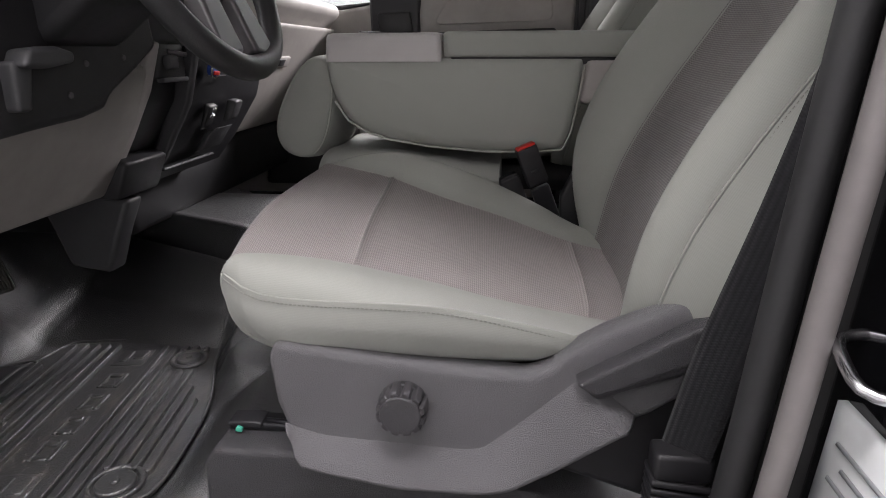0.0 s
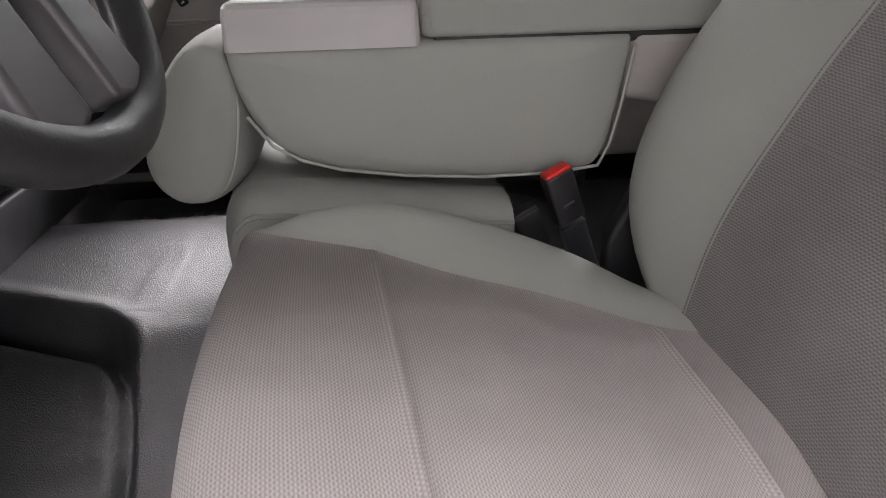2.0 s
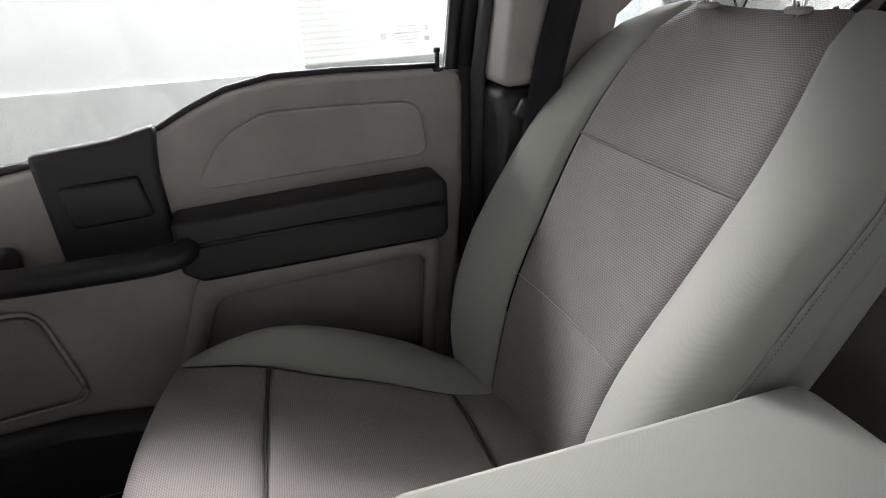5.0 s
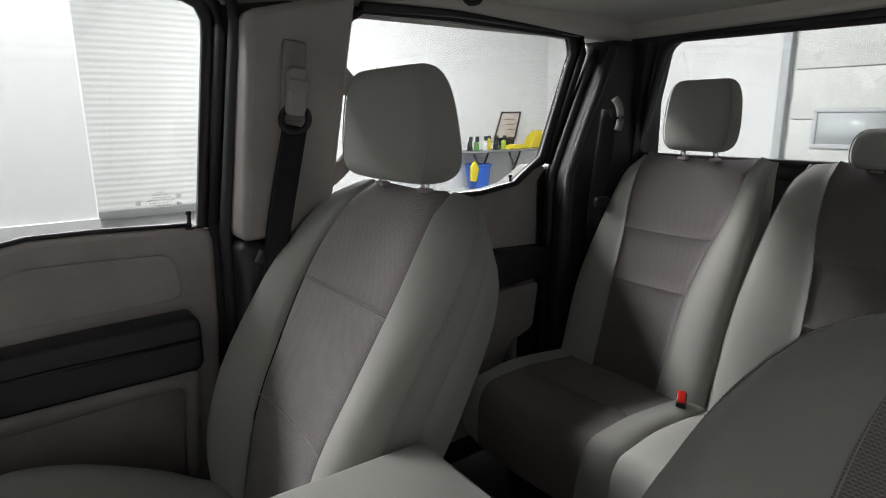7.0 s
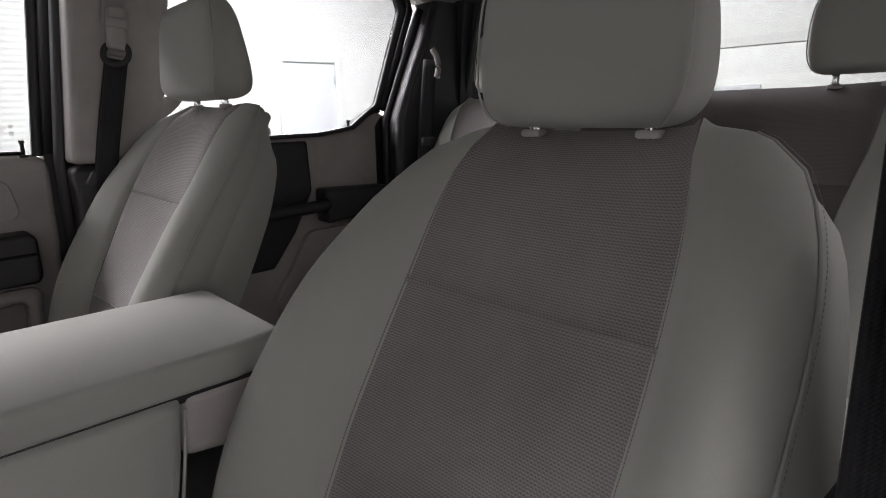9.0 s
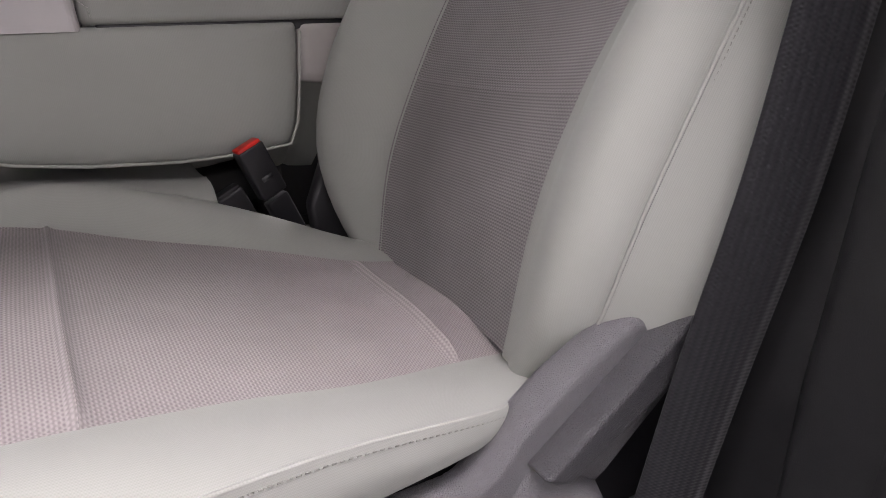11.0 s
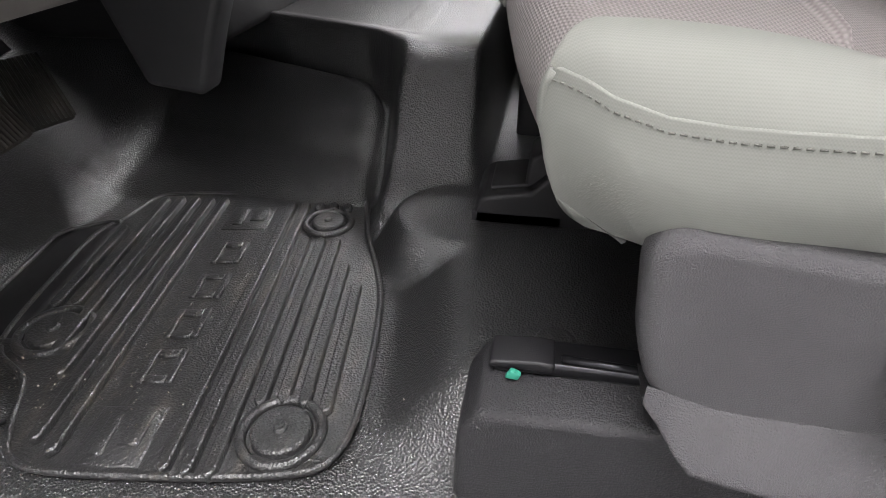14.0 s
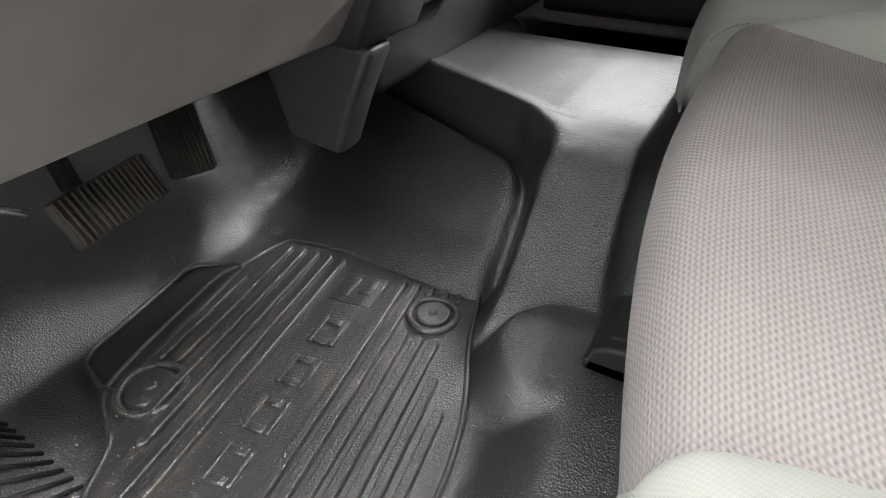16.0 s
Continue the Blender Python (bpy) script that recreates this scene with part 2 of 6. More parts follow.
def prism(poly, axis, a, b, r=0.006, seg=2):
    """A polygon given in the two other axes, extruded along axis from a to b, with rounded edges."""
    bm = bmesh.new()
    put = {"x": lambda p, w: (w, p[0], p[1]), "y": lambda p, w: (p[0], w, p[1]), "z": lambda p, w: (p[0], p[1], w)}[axis]
    lo = [bm.verts.new(put(p, a)) for p in poly]
    hi = [bm.verts.new(put(p, b)) for p in poly]
    n = len(poly)
    bm.faces.new(lo)
    bm.faces.new(hi[::-1])
    for i in range(n):
        bm.faces.new((lo[i], hi[i], hi[(i + 1) % n], lo[(i + 1) % n]))
    bmesh.ops.recalc_face_normals(bm, faces=bm.faces[:])
    if r > 0:
        bmesh.ops.bevel(bm, geom=bm.edges[:], offset=r, segments=seg, profile=0.5, affect="EDGES", clamp_overlap=True)
    return bm


def cyl(c, axis, r0, r1, length, n=24, r=0.0):
    """A (tapered) cylinder from c along axis."""
    bm = bmesh.new()
    bmesh.ops.create_cone(bm, cap_ends=True, segments=n, radius1=r0, radius2=r1, depth=length)
    if r > 0:
        ed = [e for e in bm.edges if abs(e.verts[0].co.z - e.verts[1].co.z) < 1e-6]
        bmesh.ops.bevel(bm, geom=ed, offset=r, segments=2, profile=0.5, affect="EDGES", clamp_overlap=True)
    q = Vector(axis).normalized().to_track_quat("Z", "Y").to_matrix().to_4x4()
    bm.transform(Matrix.Translation(c) @ q @ Matrix.Translation((0, 0, length / 2)))
    return bm


def torus(c, axis, R, r, n=40, k=10, arc=(0.0, 2 * math.pi), sx=1.0):
    bm = bmesh.new()
    q = Vector(axis).normalized().to_track_quat("Z", "Y").to_matrix().to_4x4()
    full = arc[1] - arc[0] > 6.28
    m = n if full else n + 1
    rings = []
    for i in range(m):
        t = arc[0] + (arc[1] - arc[0]) * i / n
        rings.append([bm.verts.new(((R + r * sx * math.cos(p)) * math.cos(t), (R + r * sx * math.cos(p)) * math.sin(t), r * math.sin(p))) for p in [2 * math.pi * j / k for j in range(k)]])
    for i in range(n):
        A, B = rings[i], rings[(i + 1) % m]
        for j in range(k):
            bm.faces.new((A[j], B[j], B[(j + 1) % k], A[(j + 1) % k]))
    bm.transform(Matrix.Translation(c) @ q)
    return bm


def join(*bms):
    out = bmesh.new()
    for b in bms:
        me = bpy.data.meshes.new("tmp")
        b.to_mesh(me)
        b.free()
        out.from_mesh(me)
        bpy.data.meshes.remove(me)
    return out


def tube(points, r, k=8, flat=1.0, up=(0, 0, 1), closed=False):
    """A tube of radius r along points; flat squeezes it across up."""
    bm = bmesh.new()
    pts = [Vector(p) for p in points]
    n = len(pts)
    rings = []
    for i, p in enumerate(pts):
        d = (pts[(i + 1) % n] - pts[i - 1]) if closed else (pts[min(i + 1, n - 1)] - pts[max(i - 1, 0)])
        d.normalize()
        side = d.cross(Vector(up))
        if side.length < 1e-4:
            side = d.cross(Vector((1, 0, 0)))
        side.normalize()
        nn = side.cross(d)
        rings.append([bm.verts.new(p + side * (r * math.cos(a)) + nn * (r * flat * math.sin(a))) for a in [2 * math.pi * j / k for j in range(k)]])
    for i in range(n if closed else n - 1):
        A, B = rings[i], rings[(i + 1) % n]
        for j in range(k):
            bm.faces.new((A[j], A[(j + 1) % k], B[(j + 1) % k], B[j]))
    if not closed:
        bm.faces.new(rings[0])
        bm.faces.new(rings[-1][::-1])
    bmesh.ops.recalc_face_normals(bm, faces=bm.faces[:])
    return bm


def band(points, normals, width, thick):
    """A flat strap along points, facing the normals, with UV in metres."""
    bm = bmesh.new()
    uvl = bm.loops.layers.uv.new("UVMap")
    pts = [Vector(p) for p in points]
    rows, run = [], 0.0
    for i, p in enumerate(pts):
        d = pts[min(i + 1, len(pts) - 1)] - pts[max(i - 1, 0)]
        d.normalize()
        nn = Vector(normals[i]).normalized()
        s = d.cross(nn).normalized()
        nn = s.cross(d)
        if i:
            run += (p - pts[i - 1]).length
        offs = [(-0.5, 0.5), (-0.25, 0.62), (0.25, 0.62), (0.5, 0.5), (0.5, -0.5), (-0.5, -0.5)]
        rows.append([(bm.verts.new(p + s * (w * width) + nn * (h * thick)), (w * width, run)) for w, h in offs])
    for i in range(len(rows) - 1):
        k = len(rows[0])
        for j in range(k):
            q = (rows[i][j], rows[i][(j + 1) % k], rows[i + 1][(j + 1) % k], rows[i + 1][j])
            f = bm.faces.new([a for a, _ in q])
            for lp, (_, uv) in zip(f.loops, q):
                lp[uvl].uv = uv
    bm.faces.new([a for a, _ in rows[0]][::-1])
    bm.faces.new([a for a, _ in rows[-1]])
    return bm


def spline(keys, x):
    """Smooth curve through keys (x, value...), Catmull-Rom over uneven steps."""
    n = len(keys)
    if x <= keys[0][0]:
        return keys[0][1]
    if x >= keys[-1][0]:
        return keys[-1][1]
    i = max(k for k in range(n - 1) if keys[k][0] <= x)
    x0, y0 = keys[i]
    x1, y1 = keys[i + 1]
    m0 = (keys[i + 1][1] - keys[i - 1][1]) / (keys[i + 1][0] - keys[i - 1][0]) if i > 0 else (y1 - y0) / (x1 - x0)
    m1 = (keys[i + 2][1] - keys[i][1]) / (keys[i + 2][0] - keys[i][0]) if i + 2 < n else (y1 - y0) / (x1 - x0)
    h, t = x1 - x0, (x - x0) / (x1 - x0)
    return (2 * t**3 - 3 * t**2 + 1) * y0 + (t**3 - 2 * t**2 + t) * h * m0 + (-2 * t**3 + 3 * t**2) * y1 + (t**3 - t**2) * h * m1


def grid_mesh(rows, groove=(0, 0, 0, 0), depth=0.0065, reach=0.0065):
    """A sheet through rows of points, with UV in metres. groove: which of the first/last rows and columns are drawn in as seams."""
    P = np.array([[tuple(p) for p in r] for r in rows], dtype=float)
    nr, nc = P.shape[:2]
    du = np.gradient(P, axis=1)
    dv = np.gradient(P, axis=0)
    N = np.cross(du, dv)
    N /= np.linalg.norm(N, axis=2, keepdims=True) + 1e-12
    lu = np.concatenate([np.zeros((nr, 1)), np.cumsum(np.linalg.norm(np.diff(P, axis=1), axis=2), axis=1)], axis=1)
    lv = np.concatenate([np.zeros((1, nc)), np.cumsum(np.linalg.norm(np.diff(P, axis=0), axis=2), axis=0)], axis=0)
    d = np.zeros((nr, nc))
    ease = np.ones((nr, nc))
    for flag, dist in zip(groove[2:], (lu, lu[:, -1:] - lu)):
        if 0 < flag < 1:
            ease *= 1 - (1 - flag) * np.exp(-((dist / 0.010) ** 2))
    for k, (flag, dist) in enumerate(zip(groove, (lv, lv[-1:] - lv, lu, lu[:, -1:] - lu))):
        if flag:
            d = np.maximum(d, flag * np.exp(-((dist / reach) ** 2)) * (ease if k < 2 else 1.0))
    P = P - N * (d * depth)[..., None]
    mid = lu - lu[:, nc // 2][:, None]
    lvm = np.repeat(lv[:, nc // 2][:, None], nc, axis=1)
    bm = bmesh.new()
    uvl = bm.loops.layers.uv.new("UVMap")
    V = [[bm.verts.new(P[i, j]) for j in range(nc)] for i in range(nr)]
    for i in range(nr - 1):
        for j in range(nc - 1):
            ids = ((i, j), (i, j + 1), (i + 1, j + 1), (i + 1, j))
            pts = {tuple(round(c, 7) for c in P[a]) for a in ids}
            if len(pts) < 4:
                continue
            f = bm.faces.new([V[a][b] for a, b in ids])
            for lp, (a, b) in zip(f.loops, ids):
                lp[uvl].uv = (mid[a, b], lvm[a, b])
    return bm


def cluster(n, a=0.0, b=1.0, edge=0.035):
    """n steps from a to b with extra ones close to both ends."""
    t = [0.0, edge, 2.2 * edge] + [2.2 * edge + (1 - 4.4 * edge) * i / n for i in range(1, n)] + [1 - 2.2 * edge, 1 - edge, 1.0]
    return [a + (b - a) * v for v in t]


def stitches(points, normals, step=0.0048, length=0.0030, r=0.0005, lift=0.0003):
    """Short thread stitches laid along a polyline."""
    bm = bmesh.new()
    pts = [Vector(p) for p in points]
    acc = 0.0
    for i in range(len(pts) - 1):
        d = pts[i + 1] - pts[i]
        L = d.length
        if L < 1e-6:
            continue
        d.normalize()
        nn = Vector(normals[i]).normalized()
        s = d.cross(nn).normalized()
        while acc < L:
            c = pts[i] + d * acc + nn * lift
            vs = [bm.verts.new(c + d * (a * length / 2) + s * (b * r) + nn * (h * r)) for a, b, h in ((-1, -1, 0), (-1, 1, 0), (1, 1, 0), (1, -1, 0), (-0.6, 0, 1.2), (0.6, 0, 1.2))]
            for q in ((0, 1, 4), (1, 2, 5, 4), (2, 3, 5), (3, 0, 4, 5), (0, 3, 2, 1)):
                bm.faces.new([vs[k] for k in q])
            acc += step
        acc -= L
    return bm


# ---- workshop round the vehicle ----
def garage():
    gx0, gx1, gy0, gy1, gz0, gz1 = -6.0, 7.8, -5.0, 7.3, -0.78, 3.6
    structure("ground", rbox(gx0, gx1, gy0, gy1, gz0 - 0.2, gz0, 0), CONCRETE, "smooth grey concrete workshop floor", "floor")
    structure("ceiling", rbox(gx0, gx1, gy0, gy1, gz1, gz1 + 0.2, 0), WHITE_WALL, "plain white workshop ceiling", "ceiling")
    structure("wall_north", rbox(gx0, gx1, gy1, gy1 + 0.2, gz0, gz1, 0), WHITE_WALL, "white painted workshop wall", "wall")
    # unseen wall, acts as a weak reflector for the open door side
    structure("wall_south", rbox(gx0, gx1, gy0 - 0.2, gy0, gz0, gz1, 0), DIM_WALL, "unseen workshop wall, its grey set for bounce light", "wall")
    structure("wall_west", rbox(gx0 - 0.2, gx0, gy0 - 0.2, gy1 + 0.2, gz0, gz1, 0), WHITE_WALL, "white painted workshop wall", "wall")
    structure("wall_east", rbox(gx1, gx1 + 0.2, gy0 - 0.2, gy1 + 0.2, gz0, gz1, 0), WHITE_WALL, "white painted workshop wall", "wall")
    structure("wall_partition", rbox(-4.5, 0.74, 4.9, 5.05, gz0, gz1, 0.01), WHITE_WALL, "white partition wall in front of the shutter", "wall")
    structure("baseboard", rbox(-4.5, 0.745, 4.885, 4.9, gz0, gz0 + 1.05, 0.004), plain("grey_wall_band", (0.62, 0.62, 0.61), 0.6), "grey band along the foot of the partition wall", "trim")
    # rolling shutter in the far wall
    sh = thing("rolling_shutter", "white ribbed steel rolling shutter, closed", "shutter")
    rows = []
    nslat = 46
    for i in range(nslat * 4 + 1):
        z = gz0 + 0.77 + 3.0 * i / (nslat * 4)
        d = 0.007 * abs(math.sin(math.pi * (i % 4) / 4))
        rows.append([(-1.5 + 4.6 * k / 4, gy1 - 0.05 - d, z) for k in range(5)])
    part("curtain", grid_mesh(rows), SHUTTER, sh)
    part("bottom_bar", rbox(-1.5, 3.1, gy1 - 0.09, gy1 - 0.02, gz0 + 0.68, gz0 + 0.78, 0.01), plain("grey_bar", (0.25, 0.26, 0.25), 0.5), sh)
    for x in (-1.56, 3.1):
        part("guide_rail", rbox(x, x + 0.06, gy1 - 0.1, gy1 - 0.005, gz0, gz1 - 0.1, 0.006), SHUTTER, sh)
    # side door
    dr = thing("side_door", "white steel side door, closed, in the workshop wall", "door")
    part("door_leaf", rbox(4.55, 5.4, gy1 - 0.04, gy1 - 0.006, gz0, 1.55, 0.004), plain("cool_white_paint", (0.70, 0.72, 0.74), 0.45), dr)
    part("door_frame", join(rbox(4.47, 4.55, gy1 - 0.07, gy1 - 0.004, gz0, 1.64, 0.004), rbox(5.4, 5.5, gy1 - 0.07, gy1 - 0.004, gz0, 1.64, 0.004), rbox(4.55, 5.4, gy1 - 0.07, gy1 - 0.004, 1.55, 1.64, 0.004)), SHUTTER, dr)
    for z in (1.25, 0.45):
        part("hinge", rbox(5.38, 5.42, gy1 - 0.055, gy1 - 0.035, z, z + 0.12, 0.004), STEEL, dr)
    part("door_handle", rbox(4.62, 4.74, gy1 - 0.10, gy1 - 0.07, 0.28, 0.31, 0.01), STEEL, dr)
    kp = thing("wall_switch", "small black keypad on the white wall beside the door", "switch")
    part("case", rbox(4.22, 4.30, gy1 - 0.03, gy1 - 0.002, 0.5, 0.66, 0.008), TRIM_BLACK, kp)
    # shelf with bottles, board behind
    sf = thing("wall_shelf", "grey folding shelf table on crossed black metal legs", "shelf")
    part("shelf_board", rbox(5.75, 7.4, gy1 - 0.5, gy1 - 0.02, 0.42, 0.45, 0.006), plain("grey_board", (0.22, 0.22, 0.22), 0.6), sf)
    for x in (5.85, 6.55):
        part("bracket", tube([(x, gy1 - 0.05, -0.78), (x + 0.62, gy1 - 0.05, 0.41)], 0.016), TRIM_BLACK, sf)
        part("bracket", tube([(x + 0.62, gy1 - 0.44, -0.78), (x, gy1 - 0.44, 0.41)], 0.016), TRIM_BLACK, sf)
    bd = thing("notice_board", "dark framed pale notice board standing on the shelf", "board")
    corner = [Vector(p) for p in ((6.56, 0.60), (7.02, 0.60), (7.14, 1.03), (6.72, 1.03))]
    mid = sum(corner, Vector((0, 0))) / 4
    part("panel", prism([tuple(p) for p in corner], "y", gy1 - 0.06, gy1 - 0.03, 0.004), plain("pale_board", (0.66, 0.60, 0.56), 0.6), bd)
    for p, q in zip(corner, corner[1:] + corner[:1]):
        part("frame", prism([tuple(p), tuple(q), tuple(q.lerp(mid, 0.10)), tuple(p.lerp(mid, 0.10))], "y", gy1 - 0.075, gy1 - 0.055, 0.004), TRIM_BLACK, bd)
    part("board_foot", rbox(6.70, 6.95, gy1 - 0.12, gy1 - 0.03, 0.452, 0.606, 0.006), TRIM_BLACK, bd)
    for k in range(3):
        part("print_line", rbox(6.78 + 0.03 * k, 7.0, gy1 - 0.064, gy1 - 0.06, 0.90 - 0.08 * k, 0.915 - 0.08 * k, 0), plain("brown_print", (0.35, 0.22, 0.15), 0.7), bd)
    rr = random.Random(4)
    cols = (TRIM_BLACK, plain("green_bottle", (0.12, 0.3, 0.08), 0.3), plain("white_bottle", (0.75, 0.75, 0.72), 0.4), YELLOW, TRIM_BLACK, plain("lime_bottle", (0.4, 0.55, 0.05), 0.4))
    for k in range(6):
        bt = thing("spray_bottle", "small plastic spray bottle standing on the wall shelf", "bottle", "bottles on the shelf")
        x, y = 5.86 + 0.14 * k, gy1 - 0.3 + rr.uniform(-0.05, 0.05)
        part("bottle_body", cyl((x, y, 0.452), (0, 0, 1), 0.045, 0.032, 0.13 + rr.uniform(0, 0.05), 16, 0.006), cols[k], bt)
        part("trigger", rbox(x - 0.015, x + 0.05, y - 0.012, y + 0.012, 0.585, 0.665, 0.008), TRIM_BLACK, bt)
    yb = thing("yellow_caddy", "bright yellow cleaning caddy at the end of the shelf", "caddy")
    part("tub", prism([(7.05, 0.452), (7.35, 0.452), (7.30, 0.74), (7.22, 0.70), (7.12, 0.62)], "y", gy1 - 0.4, gy1 - 0.2, 0.02), YELLOW, yb)
    yt = thing("yellow_cloth", "folded yellow cloth lying on the wall shelf", "cloth")
    part("fold", prism([(6.55, 0.452), (6.95, 0.452), (6.92, 0.50), (6.75, 0.53), (6.58, 0.50)], "y", gy1 - 0.45, gy1 - 0.25, 0.012), YELLOW, yt)
    bb = thing("blue_bucket", "blue plastic bucket under the wall shelf", "bucket")
    part("bucket_body", cyl((6.0, gy1 - 0.35, -0.1), (0, 0, 1), 0.16, 0.2, 0.34, 24, 0.01), BLUE, bb)
    part("rim", torus((6.0, gy1 - 0.35, 0.24), (0, 0, 1), 0.2, 0.014), BLUE, bb)
    bc = thing("white_crate", "white plastic crate with yellow bits below the shelf", "crate")
    part("crate_body", prism([(5.6, -0.78), (6.6, -0.78), (6.6, -0.12), (5.6, -0.12)], "y", gy1 - 0.7, gy1 - 0.1, 0.03), plain("cloudy_white_plastic", (0.6, 0.62, 0.62), 0.4), bc)
    yg = thing("yellow_gloves", "pair of yellow rubber gloves hanging by the bucket", "gloves")
    part("glove", prism([(5.74, 0.02), (5.84, 0.0), (5.9, 0.2), (5.82, 0.32), (5.74, 0.24)], "y", gy1 - 0.52, gy1 - 0.46, 0.02), YELLOW, yg)
    # sectional door in the wall behind
    gd = thing("sectional_door", "white sectional garage door with one wide window, closed", "garage door")
    for k in range(6):
        part("door_panel", rbox(gx1 - 0.06, gx1 - 0.005, -2.2, 3.3, gz0 + 0.56 * k + 0.004, gz0 + 0.56 * (k + 1) - 0.004, 0.012), SHUTTER, gd)
    part("window_frame", join(*[rbox(gx1 - 0.085, gx1 - 0.055, a, b, c, d, 0.006) for a, b, c, d in ((2.15, 3.05, 0.98, 1.03), (2.15, 3.05, 0.58, 0.63), (2.15, 2.2, 0.63, 0.98), (3.0, 3.05, 0.63, 0.98))]), plain("pale_grey_frame", (0.62, 0.63, 0.64), 0.5), gd)
    part("window_pane", rbox(gx1 - 0.07, gx1 - 0.062, 2.2, 3.0, 0.63, 0.98, 0), plain("frosted_pane", (0.66, 0.69, 0.70), 0.3), gd)
    part("track", rbox(gx1 - 0.1, gx1 - 0.004, 3.36, 3.46, gz0, gz1 - 0.2, 0.01), plain("grey_track", (0.55, 0.57, 0.58), 0.45), gd)


garage()


# ---- cab floor: one moulded rubber sheet with footwell, step under the seat, tunnel shelf and toe board ----
def sstep(x, a, b):
    t = min(1.0, max(0.0, (x - a) / (b - a)))
    return t * t * (3 - 2 * t)


def hump(x, y, cx, cy, sx, sy, h):
    return h * math.exp(-(((x - cx) / sx) ** 2) - ((y - cy) / sy) ** 2)


def floor_z(x, y):
    z = 0.0
    # raised floor under the front seats, its riser facing the pedals
    shoulder = math.hypot(x - 0.005, y - 0.062) - 0.098
    foot = -0.009 - 0.13 * (y + 0.086)
    step = max(sstep(x, foot - 0.034, foot + 0.060), (1 - sstep(shoulder, -0.034, 0.006)) * (x < 0.03))
    under = step * sstep(y, -0.27, -0.19) * (1 - sstep(x, 0.55, 0.75)) * (1 - sstep(y, 0.98, 1.06))
    z += 0.052 * under
    # inclined inner wall of the footwell up to a ledge, then a lip to the flat tunnel shelf
    top = 0.283 + 0.43 * max(0.0, -0.125 - x)
    t = min(1.0, max(0.0, (y - 0.118) / (top - 0.118)))
    wall = 0.142 * (0.30 * t + 0.70 * sstep(t, 0.05, 0.98)) + 0.010 * math.sin(math.pi * min(1, t * 2.4)) * (t < 0.42)
    # the stouter column beside the seat and the shelf, parted from the recess by a rounded valley
    col = 0.19 * (0.25 * sstep(y, 0.055, 0.13) + 0.75 * sstep(y, 0.11, 0.275))
    qx, qy = x + 0.118 + 0.05, y - top + 0.05
    d = min(max(qx, qy), 0.0) + math.hypot(max(qx, 0.0), max(qy, 0.0)) - 0.05
    k = sstep(d, -0.006, 0.030)
    valley = 0.036 * math.exp(-((d / 0.013) ** 2)) * sstep(y, 0.12, 0.17)
    swell = 0.005 * math.exp(-(((d - 0.036) / 0.018) ** 2)) * sstep(y, 0.12, 0.17)
    tun = wall * (1 - k) + col * k - valley + swell
    tun *= 1 - sstep(y, 0.635, 0.70)
    edge = 1 - sstep(x, 0.006, 0.034)
    z = max(z, z * (1 - edge) + tun * edge)
    # rounded hollow shoulder at the foot of the column
    z += hump(x, y, -0.020, 0.045, 0.035, 0.045, 0.006)
    # faint raised flat on the shelf
    z += 0.0014 * sstep(x, -0.128, -0.122) * (1 - sstep(x, -0.086, -0.080)) * sstep(y, 0.31, 0.316) * (1 - sstep(y, 0.52, 0.53))
    # toe board
    z += 0.75 * max(0.0, -0.48 - x) * sstep(x, -0.45, -0.53) * 1.0
    # mouldings under the pedals
    z += hump(x, y, -0.472, 0.150, 0.024, 0.030, 0.006) + hump(x, y, -0.518, 0.085, 0.026, 0.028, 0.006)
    # outer edge runs up to the sill, dead pedal in the corner
    z += 0.03 * (1 - sstep(y, -0.44, -0.34)) * sstep(x, -0.2, 0.0) * (1 - 0.9 * sstep(x, 0.0, 0.3))
    z += 0.13 * (1 - sstep(y, -0.36, -0.225)) * (1 - sstep(x, -0.44, -0.30))
    # rear floor
    z -= 0.03 * sstep(x, 0.62, 0.8)
    return z


def cab_floor():
    xs = [-0.85 + 0.02 * i for i in range(15)] + [-0.55 + 0.005 * i for i in range(140)] + [0.1475 + 0.03 * i for i in range(1, 60)]
    ys = [-0.47 + 0.01 * i for i in range(47)] + [0.0 + 0.004 * i for i in range(118)] + [0.4725 + 0.02 * i for i in range(39)]
    rows = [[(x, y, floor_z(x, y)) for x in xs] for y in ys]
    structure("floor", grid_mesh(rows), FLOOR_RUBBER, "black pebbled rubber cab floor with moulded footwell", "floor", True)
    structure("floor_pan", rbox(-0.9, 1.95, -0.5, 1.28, -0.16, -0.06, 0.02), PILLAR_BLACK, "black steel pan under the cab floor", "floor")


cab_floor()

pl = thing("floor_plug", "round black rubber plug in the cab floor", "plug")
part("cap", cyl((0.127, -0.150, 0.050), (0.1, 0, 1), 0.021, 0.017, 0.012, 24, 0.004), MAT_RUBBER, pl)


